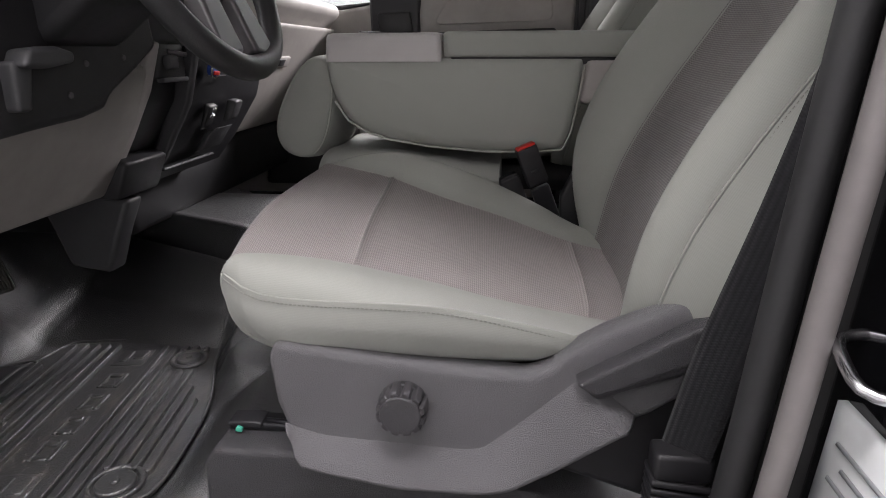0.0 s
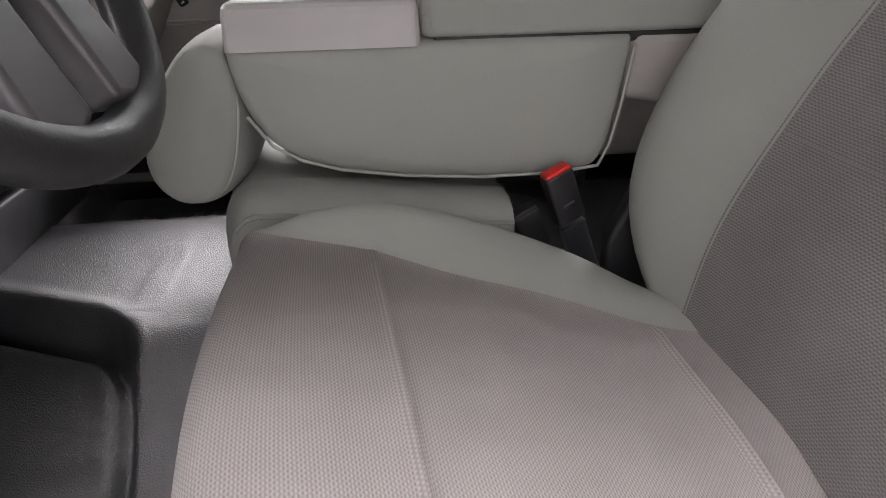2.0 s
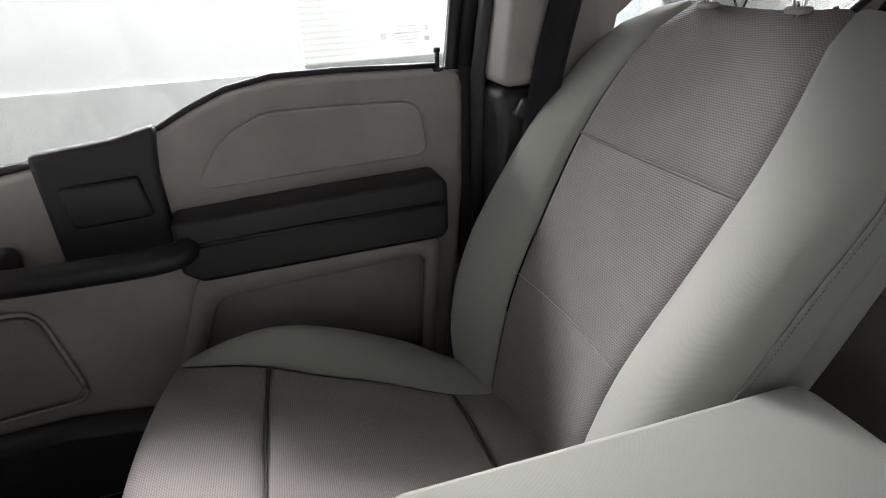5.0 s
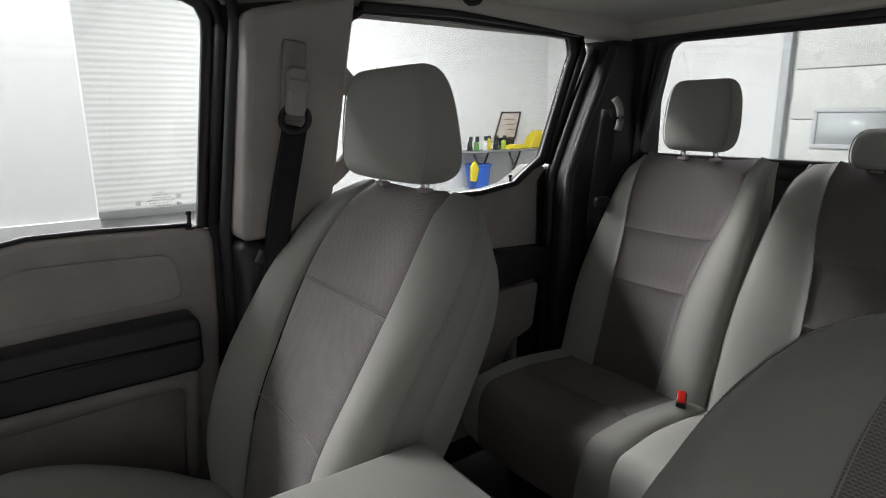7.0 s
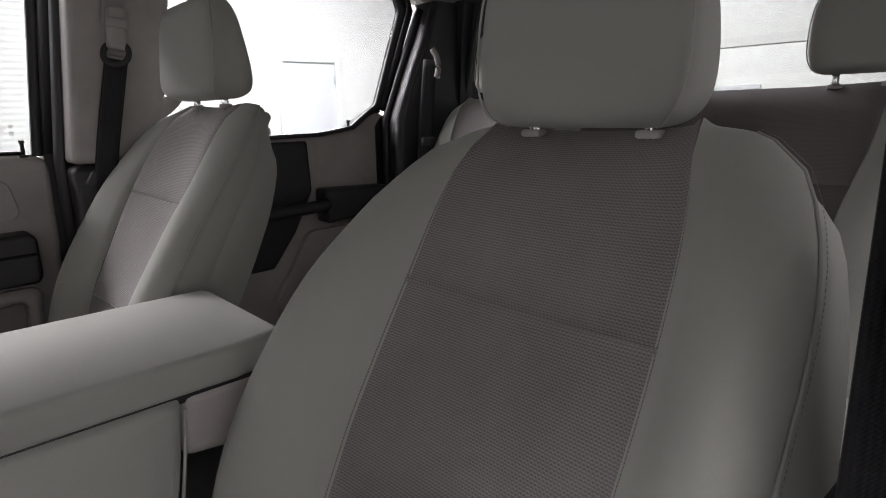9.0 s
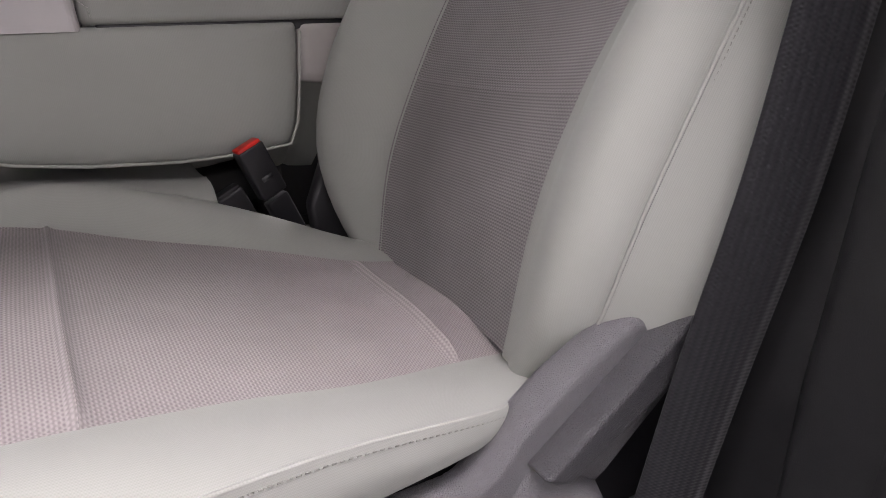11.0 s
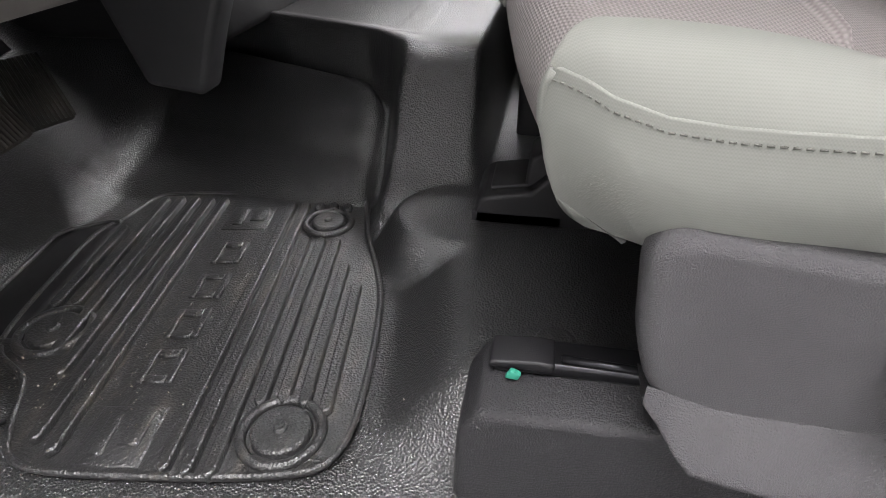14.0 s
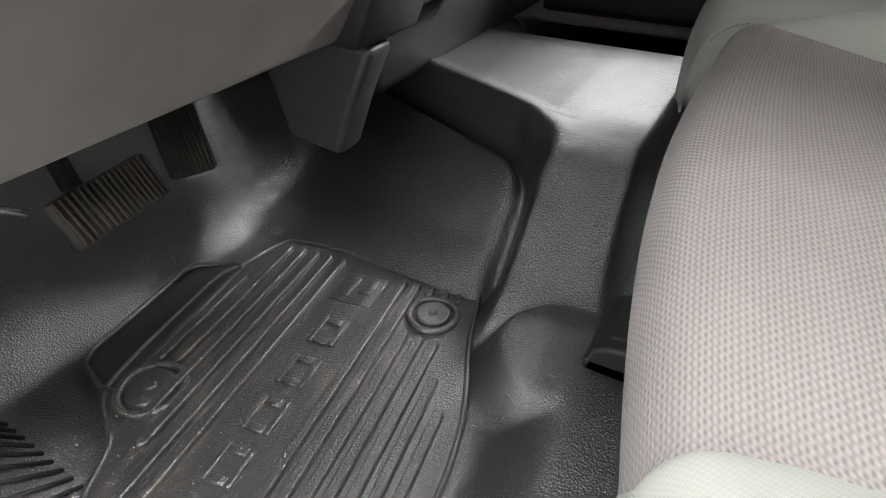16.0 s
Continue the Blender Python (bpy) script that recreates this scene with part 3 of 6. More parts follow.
# ---- floor mat ----
def floor_mat():
    e1, e2, o = Vector((-0.149, 0.989, 0)), Vector((0.989, 0.149, 0)), Vector((-0.087, -0.240, 0.0))

    def at(a, b, z):
        p = o + e1 * a + e2 * b
        return (p.x, p.y, floor_base + z)

    floor_base = 0.002
    th = thing("floor_mat", "black ribbed rubber floor mat, dusty, with round fixing buttons", "floor mat")
    out = [(0.372, 0.018), (0.30, 0.028), (0.235, 0.048), (0.17, 0.062), (0.06, 0.062), (-0.02, 0.055), (-0.042, 0.02), (-0.042, -0.17), (-0.03, -0.215), (0.01, -0.235), (0.055, -0.25), (0.075, -0.28), (0.088, -0.300),
           (0.12, -0.315), (0.29, -0.322), (0.320, -0.315), (0.340, -0.302), (0.40, -0.285), (0.412, -0.26), (0.412, -0.03), (0.40, 0.01)]

    for _ in range(2):
        out = [q for i, p in enumerate(out) for q in ((p[0] * 0.75 + out[(i + 1) % len(out)][0] * 0.25, p[1] * 0.75 + out[(i + 1) % len(out)][1] * 0.25), (p[0] * 0.25 + out[(i + 1) % len(out)][0] * 0.75, p[1] * 0.25 + out[(i + 1) % len(out)][1] * 0.75))]

    def slab(poly, z0, z1, r):
        bm = bmesh.new()
        lo = [bm.verts.new(at(a, b, z0)) for a, b in poly]
        hi = [bm.verts.new(at(a, b, z1)) for a, b in poly]
        n = len(poly)
        bm.faces.new(hi)
        bm.faces.new(lo[::-1])
        for i in range(n):
            bm.faces.new((lo[i], lo[(i + 1) % n], hi[(i + 1) % n], hi[i]))
        bmesh.ops.recalc_face_normals(bm, faces=bm.faces[:])
        if r:
            top = [e for e in bm.edges if all(abs(v.co.z - at(0, 0, z1)[2]) < 1e-6 for v in e.verts)]
            bmesh.ops.bevel(bm, geom=top, offset=r, segments=2, profile=0.5, affect="EDGES", clamp_overlap=True)
        return bm

    part("sheet", slab(out, 0.0, 0.006, 0.003), MAT_RUBBER, th)
    edge = [at(a, b, 0.0065) for a, b in out]
    part("rolled_edge", tube(edge, 0.0032, 6, closed=True), MAT_RUBBER, th)
    # smooth tab towards the front
    rows = []
    for i in range(13):
        s = i / 12
        a = 0.104 + 0.228 * s
        lo_, hi_ = -0.300 + 0.012 * (1 - s), -0.366 + 0.050 * (1 - min(1.0, min(s, 1 - s) * 7)) ** 2
        row = []
        for j in range(7):
            p = o + e1 * a + e2 * (lo_ + (hi_ - lo_) * j / 6)
            row.append((p.x, p.y, max(0.009, floor_z(p.x, p.y) + 0.006)))
        rows.append(row)
    bm = grid_mesh(rows)
    bmesh.ops.recalc_face_normals(bm, faces=bm.faces[:])
    bmesh.ops.solidify(bm, geom=bm.faces[:], thickness=0.005)
    part("tab", bm, TAB_RUBBER, th, "smooth black rubber tab")
    rim = rows[0] + [r[-1] for r in rows[1:-1]] + rows[-1][::-1]
    part("tab_edge", tube([(x, y, z + 0.001) for x, y, z in rim], 0.0032, 6), MAT_RUBBER, th)

    def rib(a0, a1, b, w=0.0056):
        poly = [(a0, b - w), (a1, b - w), (a1 + w, b), (a1, b + w), (a0, b + w), (a0 - w, b)]
        part("rib", slab(poly, 0.004, 0.0135, 0.0020), MAT_RUBBER, th)

    for a0, a1, b in ((0.160, 0.312, -0.284), (0.162, 0.388, -0.263), (0.092, 0.389, -0.242), (0.062, 0.388, -0.221), (-0.010, 0.386, -0.200), (-0.022, 0.386, -0.180),
                      (-0.036, 0.372, -0.083), (-0.039, 0.372, -0.064), (-0.041, 0.285, -0.045), (0.030, 0.283, -0.026), (0.033, 0.283, -0.007), (0.030, 0.231, 0.012), (0.022, 0.192, 0.032),
                      (0.360, 0.372, -0.045), (0.362, 0.371, -0.026), (0.360, 0.368, -0.007)):
        rib(a0, a1, b)
    # raised plain plates along the middle strip: four small blocks between two square end plates
    for a in (0.052, 0.112, 0.175, 0.240):
        ring = join(slab([(a, -0.148), (a + 0.042, -0.148), (a + 0.042, -0.141), (a, -0.141)], 0.004, 0.0095, 0.0015), slab([(a, -0.121), (a + 0.042, -0.121), (a + 0.042, -0.114), (a, -0.114)], 0.004, 0.0095, 0.0015),
                    slab([(a, -0.141), (a + 0.009, -0.141), (a + 0.009, -0.121), (a, -0.121)], 0.004, 0.0095, 0.0015), slab([(a + 0.033, -0.141), (a + 0.042, -0.141), (a + 0.042, -0.121), (a + 0.033, -0.121)], 0.004, 0.0095, 0.0015))
        part("raised_block", ring, MAT_RUBBER, th)
    for a0, a1 in ((-0.035, 0.026), (0.314, 0.372)):
        part("end_plate", join(slab([(a0, -0.162), (a1, -0.162), (a1, -0.104), (a0, -0.104)], 0.004, 0.0075, 0.002), slab([(a0 + 0.01, -0.150), (a1 - 0.01, -0.150), (a1 - 0.01, -0.138), (a0 + 0.01, -0.138)], 0.006, 0.0098, 0.0015),
                               slab([(a0 + 0.02, -0.13), (a1 - 0.008, -0.13), (a1 - 0.008, -0.112), (a0 + 0.02, -0.112)], 0.006, 0.0098, 0.0015)), MAT_RUBBER, th)
    for a, b, r in ((0.0, 0.0, 0.026), (0.329, -0.026, 0.022), (0.12, -0.262, 0.027)):
        c = Vector(at(a, b, 0.0))
        bt = part("fixing_button", cyl(c, (0, 0, 1), r, r * 0.96, 0.013, 32, 0.003), MAT_RUBBER, th)
        part("button_ring", torus(c + Vector((0, 0, 0.008)), (0, 0, 1), r + 0.007, 0.0045, 36, 8), MAT_RUBBER, bt)
        part("button_pip", cyl(c + Vector((0, 0, 0.012)), (0, 0, 1), r * 0.26, r * 0.2, 0.004, 16, 0.001), MAT_RUBBER, bt)


floor_mat()


def grit():
    """Loose grit and dust specks on mat and floor."""
    rr = random.Random(7)
    bm = bmesh.new()
    spots = [(-0.30, -0.17, 0.07, 110), (-0.25, -0.1, 0.1, 50), (-0.40, -0.31, 0.07, 320), (-0.30, -0.24, 0.06, 200), (-0.22, -0.30, 0.08, 160), (-0.44, -0.30, 0.05, 160)]
    for cx, cy, s, n in spots:
        for _ in range(n):
            x, y = rr.gauss(cx, s), rr.gauss(cy, s)
            r = rr.uniform(0.0004, 0.0010) * (1.6 if rr.random() < 0.08 else 1.0)
            z = floor_z(x, y) + (0.014 if -0.4 < x < -0.05 and -0.26 < y < 0.1 else 0.001)
            m = Matrix.Translation((x, y, z)) @ pose(0, 0, 0, rr.uniform(0, 180), rr.uniform(0, 180), 0) @ Matrix.Diagonal((r, r * 0.8, r * 0.6, 1))
            bmesh.ops.create_icosphere(bm, subdivisions=1, radius=1.0, matrix=m)
    tagged(part("grit", bm, plain("pale_grit", (0.42, 0.38, 0.32), 0.8), None, "", False), "pale grit and dust specks scattered over the rubber floor", "grit", "", "stuff")


grit()


# ---- seats ----
def ev(keys):
    return lambda x: spline(keys, x)


def cushion(th, place, zc, I, W, h, zp, zbot, xf, r, xend, seams, skew=0.0, dish=(0.012, 0.012), h_in=None, under=0.0, skirt=True, mats=(INSERT, GREY_CLOTH), bow=0.022, tilt=0.0, tip=0.0):
    """An upholstered cushion: sewn centre panels, bolsters, piping and skirts, lofted from front to back.
    tip: length over which the bolsters open from a point at the nose (0: full width all the way)."""
    ph = [0, 8, 18, 30, 38, 45, 52, 60, 68, 75, 82, 90]
    st = [(xf + r * (1 - math.cos(radians(p))), math.sin(radians(p)) ** 0.62) for p in ph]
    x = st[-1][0]
    cuts = sorted([s for s in seams if x < s < xend])
    marks = [x] + cuts + [xend]
    panels, cur = [], list(st)
    for a, b in zip(marks[:-1], marks[1:]):
        n = max(4, int((b - a) / 0.022))
        xs = cluster(n, a, b, 0.02)
        cur += [(v, 1.0) for v in (xs if len(cur) == 0 else xs[1:])]
        panels.append(cur)
        cur = [(b, 1.0)]

    def pt(x, f, y, zf, c):
        xx = x - (bow * (1 - c * c) + tilt * c) * (1 - sstep(x, xf, xf + 0.17)) + under * (1 - f) ** 2.2 + skew * y * sstep(x, xf + r, xf + r + 0.08) * (1 - 0.75 * sstep(x, 0.28, 0.48))
        return place((xx, y * (1 - 0.07 * (1 - f) ** 2), zbot + (zf - zbot) * f))

    x_tip = xf + 0.45 * r

    def opened(x):
        return math.sqrt(min(1.0, max(0.0, (x - x_tip) / tip)) * (2 - min(1.0, max(0.0, (x - x_tip) / tip)))) if tip else 1.0

    I_full, zp_full = I, zp

    def I(x):
        return W(x) - 0.0015 + (I_full(x) - W(x) + 0.0015) * opened(x)

    def zp_at(x, sg):
        top = zc(x) + dish[0 if sg < 0 else 1]
        return top + (zp_full(x) - top) * opened(x)

    ts = cluster(16, -1.0, 1.0, 0.016)
    for k, stn in enumerate(panels):
        rows = []
        for x, f in stn:
            i = I(x)
            rows.append([pt(x, f, i * c, zc(x) + dish[0 if c < 0 else 1] * c * c, c * i / W(x)) for c in ts])
        part("insert_panel", grid_mesh(rows, (0 if k == 0 else 1, 1 if k < len(panels) - 1 else 0, 0.24, 0.24), depth=0.009, reach=0.0042), mats[0], th, "taupe mesh cloth panel")
        if k < len(panels) - 1:
            x, f = stn[-1]
            # dark tube in the groove paints the shade of the crease
            part("seam", tube([pt(x, f, I(x) * c, zc(x) + dish[0 if c < 0 else 1] * c * c - 0.0016, c * I(x) / W(x)) for c in ts[1:-1]], 0.0018, 6), SEAM_DARK, th)
    allst = [s for k, p in enumerate(panels) for s in (p if k == 0 else p[1:])]
    tb = cluster(8, 0.0, 1.0, 0.04)
    for sg in (-1, 1):
        rows, pipe, skirt_rows = [], [], []
        for x, f in allst:
            i, w = I(x), W(x)
            row = []
            for t in tb:
                y = i + (w - i) * (1 - (1 - t) ** 1.5)
                hh = h_in(x) if h_in and sg > 0 else h(x)
                z = (zc(x) + dish[0 if sg < 0 else 1]) * (1 - t * t) + zp_at(x, sg) * t * t + hh * opened(x) * math.sin(math.pi * t ** 0.9)
                row.append(pt(x, f, sg * y, z, sg * y / w))
            rows.append(row if sg > 0 else row[::-1])
            pipe.append(pt(x, f, sg * (w + 0.001), zp_at(x, sg), sg))
            srow = []
            for t in tb:
                y = w + 0.006 * math.sin(math.pi * t) - (0.022 + (0.016 * sstep(x, xf + 0.06, xf + 0.17) if tip else 0.0)) * t * t
                srow.append(pt(x + under * 0.75 * t * t * (1 - sstep(x, xf, xf + 0.12)) * f, f, sg * y, zp_at(x, sg) + (zbot + 0.005 - zp_at(x, sg)) * t, sg))
            skirt_rows.append(srow if sg > 0 else srow[::-1])
        part("bolster", grid_mesh(rows, (0, 0, 0.4 if sg > 0 else 0, 0 if sg > 0 else 0.4)), mats[1], th)
        if skirt:
            part("skirt", grid_mesh(skirt_rows, (0, 0, 1 if sg > 0 else 0, 0 if sg > 0 else 1), depth=0.002), mats[1], th)
        pp = pipe[6 if tip else 5:]
        pb = part("piping", tube([Vector(p) - (Vector(place((0, sg, 0))) - Vector(place((0, 0, 0)))) * 0.0014 for p in pp], 0.0017, 6), mats[1], th)
        if tip:
            part("nose_seam", tube(pipe[:7], 0.0026, 6), mats[1], th)
        q0, q1 = Vector(place((0, 0, 0))), Vector(place((0, 0, -0.0048)))
        off = q1 - q0
        ny = Vector(place((0, sg, 0))) - q0
        part("stitching", stitches([Vector(p) + off + ny * 0.001 for p in pp], [ny + Vector((0, 0, 0.2))] * len(pp)), THREAD, pb)
    pan = part("seat_pan", rbox(0, 1, 0, 1, 0, 1, 0), TRIM_BLACK, th)
    xs0, xs1 = xf + 0.12, xend
    a, b = Vector(place((xs0, -W(0.3) + 0.05, zbot - 0.07))), Vector(place((xs1, W(0.3) - 0.05, zbot - 0.012)))
    lo = Vector((min(a.x, b.x), min(a.y, b.y), min(a.z, b.z)))
    hi = Vector((max(a.x, b.x), max(a.y, b.y), max(a.z, b.z)))
    for v in pan.data.vertices:
        v.co = [lo[k] + (hi[k] - lo[k]) * v.co[k] for k in range(3)]


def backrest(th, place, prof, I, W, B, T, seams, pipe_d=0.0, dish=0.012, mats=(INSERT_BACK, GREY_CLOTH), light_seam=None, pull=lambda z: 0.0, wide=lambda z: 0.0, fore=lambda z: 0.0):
    """An upholstered backrest lofted upwards along prof: (height, x). Centre panels, bolsters, side gussets, back."""
    px = ev(prof)
    z0, z1 = prof[0][0], prof[-1][0]
    marks = [z0] + [s for s in seams] + [z1]

    def frame_at(z):
        e = 0.004
        tx, tz = px(z + e) - px(z - e), 2 * e
        L = math.hypot(tx, tz)
        tx, tz = tx / L, tz / L
        return px(z), tx, tz

    def pt(z, y, d):
        x, tx, tz = frame_at(z)
        return place((x - tz * d, y, z + tx * d))

    panels = []
    for a, b in zip(marks[:-1], marks[1:]):
        n = max(5, int((b - a) / 0.024))
        panels.append(cluster(n, a, b, 0.02))
    ts = cluster(14, -1.0, 1.0, 0.016)
    for k, zs in enumerate(panels):
        rows = [[pt(z, I(z) * c, dish * c * c - 0.0) for c in ts] for z in zs]
        soft = light_seam if light_seam is not None else -9
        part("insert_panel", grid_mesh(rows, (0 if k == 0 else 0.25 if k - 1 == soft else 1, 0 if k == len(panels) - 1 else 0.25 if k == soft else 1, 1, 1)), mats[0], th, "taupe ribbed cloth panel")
        if k < len(panels) - 1 and k != soft:
            part("seam", tube([pt(zs[-1], I(zs[-1]) * c, dish * c * c - 0.0042) for c in ts], 0.0016, 6), THREAD, th)
        if light_seam is not None and k == light_seam:
            z = zs[-1]
            part("seam_stitching", stitches([pt(z, I(z) * c * 0.97, dish * c * c - 0.0008) for c in ts], [Vector(pt(z, 0, 1)) - Vector(pt(z, 0, 0))] * len(ts), 0.0048, 0.0040, 0.0009), THREAD_LIGHT, th)
    allz = [z for k, p in enumerate(panels) for z in (p if k == 0 else p[1:])]
    tb = cluster(8, 0.0, 1.0, 0.04)
    for sg in (-1, 1):
        rows, pipe, side = [], [], []
        for z in allz:
            i, bb, tt, pl_ = I(z), B(z) + (fore(z) if sg > 0 else 0.0), T(z), pull(z)
            w = W(z) - pl_ + (wide(z) if sg > 0 else 0.0)
            row = []
            for t in tb:
                y = i + (w - i) * (1 - (1 - t) ** 1.6)
                d = dish * (1 - t) + bb * math.sin(math.pi * min(1.0, t * 0.82) ** 1.0) * (1 - 0.35 * t) + pipe_d * t
                row.append(pt(z, sg * y, d))
            rows.append(row if sg > 0 else row[::-1])
            dl = bb * math.sin(math.pi * 0.82) * 0.65 + pipe_d
            pipe.append(pt(z, sg * (w + 0.0015), dl))
            srow = []
            for t in tb:
                y = w + (0.008 + 1.5 * pl_) * math.sin(math.pi * t) - (0.02 - pl_) * t * t
                srow.append(pt(z, sg * max(y, 0.01), dl + (-tt - dl) * t))
            side.append(srow if sg > 0 else srow[::-1])
        part("bolster", grid_mesh(rows, (0, 0, 1 if sg > 0 else 0, 0 if sg > 0 else 1)), mats[1], th)
        m = len(tb) // 2 - 1
        fr_ = [r[:m + 1] if sg > 0 else r[-m - 1:] for r in side]
        bk_ = [r[m:] if sg > 0 else r[:len(r) - m] for r in side]
        part("side_gusset", grid_mesh(fr_, (0, 0, 0.3 if sg > 0 else 1, 1 if sg > 0 else 0.3), depth=0.005), mats[1], th)
        part("rear_gusset", grid_mesh(bk_, (0, 0, 1 if sg > 0 else 0, 0 if sg > 0 else 1), depth=0.005), mats[1], th)
        pb = part("piping", tube(pipe, 0.0016, 6), mats[1], th)
        q0 = Vector(place((0, 0, 0)))
        ny = Vector(place((0, sg, 0))) - q0
        part("stitching", stitches([Vector(p) + ny * 0.0016 + Vector((0.006, 0, 0.002)) for p in pipe], [ny] * len(pipe)), THREAD, pb)
    rows = []
    for z in allz:
        w, tt = W(z) - 0.02, T(z)
        rows.append([pt(z, max(w + (wide(z) if c > 0 else 0.0), 0.01) * c, -tt - 0.01 * (1 - c * c)) for c in ts][::-1])
    part("back_cover", grid_mesh(rows), mats[1], th)


def headrest(th, place, x0, zb, zt, w, db, dt, lean, post_z, post_x, post_y=0.07):
    """A cushioned head restraint on two posts: deep at its foot, thin at its crown."""
    n, NC = 26, 60

    def prof(i):
        t = (1 - math.cos(math.pi * i / n)) / 2
        q = min(1.0, abs(2 * t - 1))
        wid = w * (0.945 + 0.055 * math.sin(math.pi * t)) * (1 - 0.05 * t)
        wr = (1 - q ** 3.6) ** (1 / 2.6) if q < 1 else 0.0
        dr = (1 - q ** 7) ** (1 / 2.4) if q < 1 else 0.0
        return t, wid * (0.60 + 0.40 * wr) if 0 < i < n else wid * 0.55, (db + (dt - db) * t) * dr

    rows = []
    for i in range(n + 1):
        t, wd, dp = prof(i)
        row = []
        for k in range(NC + 1):
            q = 2 * math.pi * k / NC
            c, sn = math.cos(q), math.sin(q)
            yy = math.copysign(abs(sn) ** 0.34, sn) * wd
            xx = math.copysign(abs(c) ** 0.5, c) * dp / 2
            if c < 0:
                xx -= 0.014 * (dp / max(db, 1e-6)) * (1 - (yy / w) ** 2)
            row.append(place((x0 + lean * t + xx, yy, zb + (zt - zb) * t)))
        rows.append(row)
    bm = grid_mesh(rows)
    bmesh.ops.remove_doubles(bm, verts=bm.verts[:], dist=1e-5)
    hr = part("headrest", bm, GREY_CLOTH, th)
    for sg in (-1, 1):
        pts = []
        for i in range(2, n - 1):
            t, wd, dp = prof(i)
            pts.append(place((x0 + lean * t - dp * 0.40, sg * (wd * 0.985), zb + (zt - zb) * t)))
        part("headrest_seam", tube(pts, 0.0013, 6), PIPING, hr)
        part("post", tube([place((post_x + 0.02, sg * post_y, post_z - 0.06)), place((post_x, sg * post_y, post_z)), place((x0, sg * post_y, zb + 0.03))], 0.007, 12), CHROME, th, "chrome headrest post")
        a = place((post_x, sg * post_y, post_z - 0.002))
        part("post_collar", rbox(a[0] - 0.009, a[0] + 0.009, a[1] - 0.013, a[1] + 0.013, a[2] - 0.004, a[2] + 0.004, 0.003), TRAY_GREY, th, "pale grey plastic collar")


FZC = ev([(0.05, 0.348), (0.12, 0.352), (0.21, 0.339), (0.30, 0.313), (0.40, 0.284), (0.51, 0.252), (0.60, 0.235)])
FI = ev([(0.05, 0.200), (0.10, 0.203), (0.14, 0.202), (0.18, 0.196), (0.24, 0.184), (0.31, 0.166), (0.40, 0.152), (0.51, 0.120), (0.60, 0.112)])
FW = ev([(0.05, 0.203), (0.08, 0.218), (0.10, 0.230), (0.13, 0.243), (0.20, 0.252), (0.30, 0.255), (0.42, 0.245), (0.47, 0.233), (0.507, 0.208), (0.54, 0.19), (0.60, 0.18)])
FH = ev([(0.05, 0.0), (0.12, 0.004), (0.20, 0.008), (0.33, 0.010), (0.45, 0.010), (0.60, 0.006)])
FHI = ev([(0.05, 0.0), (0.10, 0.002), (0.16, 0.026), (0.25, 0.050), (0.35, 0.046), (0.45, 0.030), (0.60, 0.010)])
FZP = ev([(0.05, 0.308), (0.16, 0.303), (0.32, 0.303), (0.435, 0.281), (0.50, 0.258), (0.60, 0.225)])
BPROF = [(0.235, 0.580), (0.36, 0.605), (0.454, 0.636), (0.555, 0.688), (0.655, 0.743), (0.735, 0.793), (0.79, 0.836), (0.822, 0.885)]
BI = ev([(0.235, 0.117), (0.33, 0.123), (0.454, 0.132), (0.655, 0.152), (0.76, 0.142), (0.822, 0.118)])
BW = ev([(0.235, 0.195), (0.27, 0.230), (0.33, 0.256), (0.45, 0.270), (0.60, 0.260), (0.70, 0.248), (0.77, 0.226), (0.805, 0.198), (0.822, 0.16)])
BB = ev([(0.235, 0.045), (0.33, 0.062), (0.48, 0.062), (0.62, 0.050), (0.72, 0.028), (0.79, 0.008), (0.822, 0.0)])
BT = ev([(0.235, 0.10), (0.45, 0.135), (0.64, 0.150), (0.73, 0.150), (0.79, 0.120), (0.822, 0.06)])


PW = ev([(0.235, 0.195), (0.27, 0.228), (0.33, 0.252), (0.45, 0.264), (0.60, 0.260), (0.70, 0.252), (0.77, 0.236), (0.805, 0.208), (0.822, 0.17)])
PT = ev([(0.235, 0.09), (0.45, 0.105), (0.55, 0.106), (0.64, 0.100), (0.73, 0.084), (0.79, 0.062), (0.822, 0.04)])
PWIDE = ev([(0.235, 0.0), (0.45, 0.004), (0.60, 0.018), (0.70, 0.028), (0.78, 0.020), (0.822, 0.0)])
# the driver's backrest is reclined a little further
DPROF = [(0.235, 0.564), (0.36, 0.592), (0.454, 0.636), (0.555, 0.699), (0.655, 0.760), (0.735, 0.806), (0.79, 0.842), (0.822, 0.885)]
DI = ev([(0.235, 0.136), (0.33, 0.142), (0.454, 0.147), (0.53, 0.155), (0.655, 0.153), (0.76, 0.142), (0.822, 0.118)])
DB = ev([(0.235, 0.030), (0.33, 0.050), (0.48, 0.062), (0.62, 0.066), (0.72, 0.042), (0.79, 0.014), (0.822, 0.0)])
DWIDE = ev([(0.235, -0.010), (0.30, 0.018), (0.45, 0.034), (0.58, 0.030), (0.70, 0.012), (0.78, 0.0), (0.822, 0.0)])
DFORE = ev([(0.235, 0.0), (0.30, 0.020), (0.38, 0.042), (0.48, 0.046), (0.60, 0.034), (0.70, 0.014), (0.78, 0.0), (0.822, 0.0)])
DPULL = ev([(0.235, 0.010), (0.30, 0.018), (0.45, 0.018), (0.60, 0.008), (0.72, 0.0), (0.822, 0.0)])


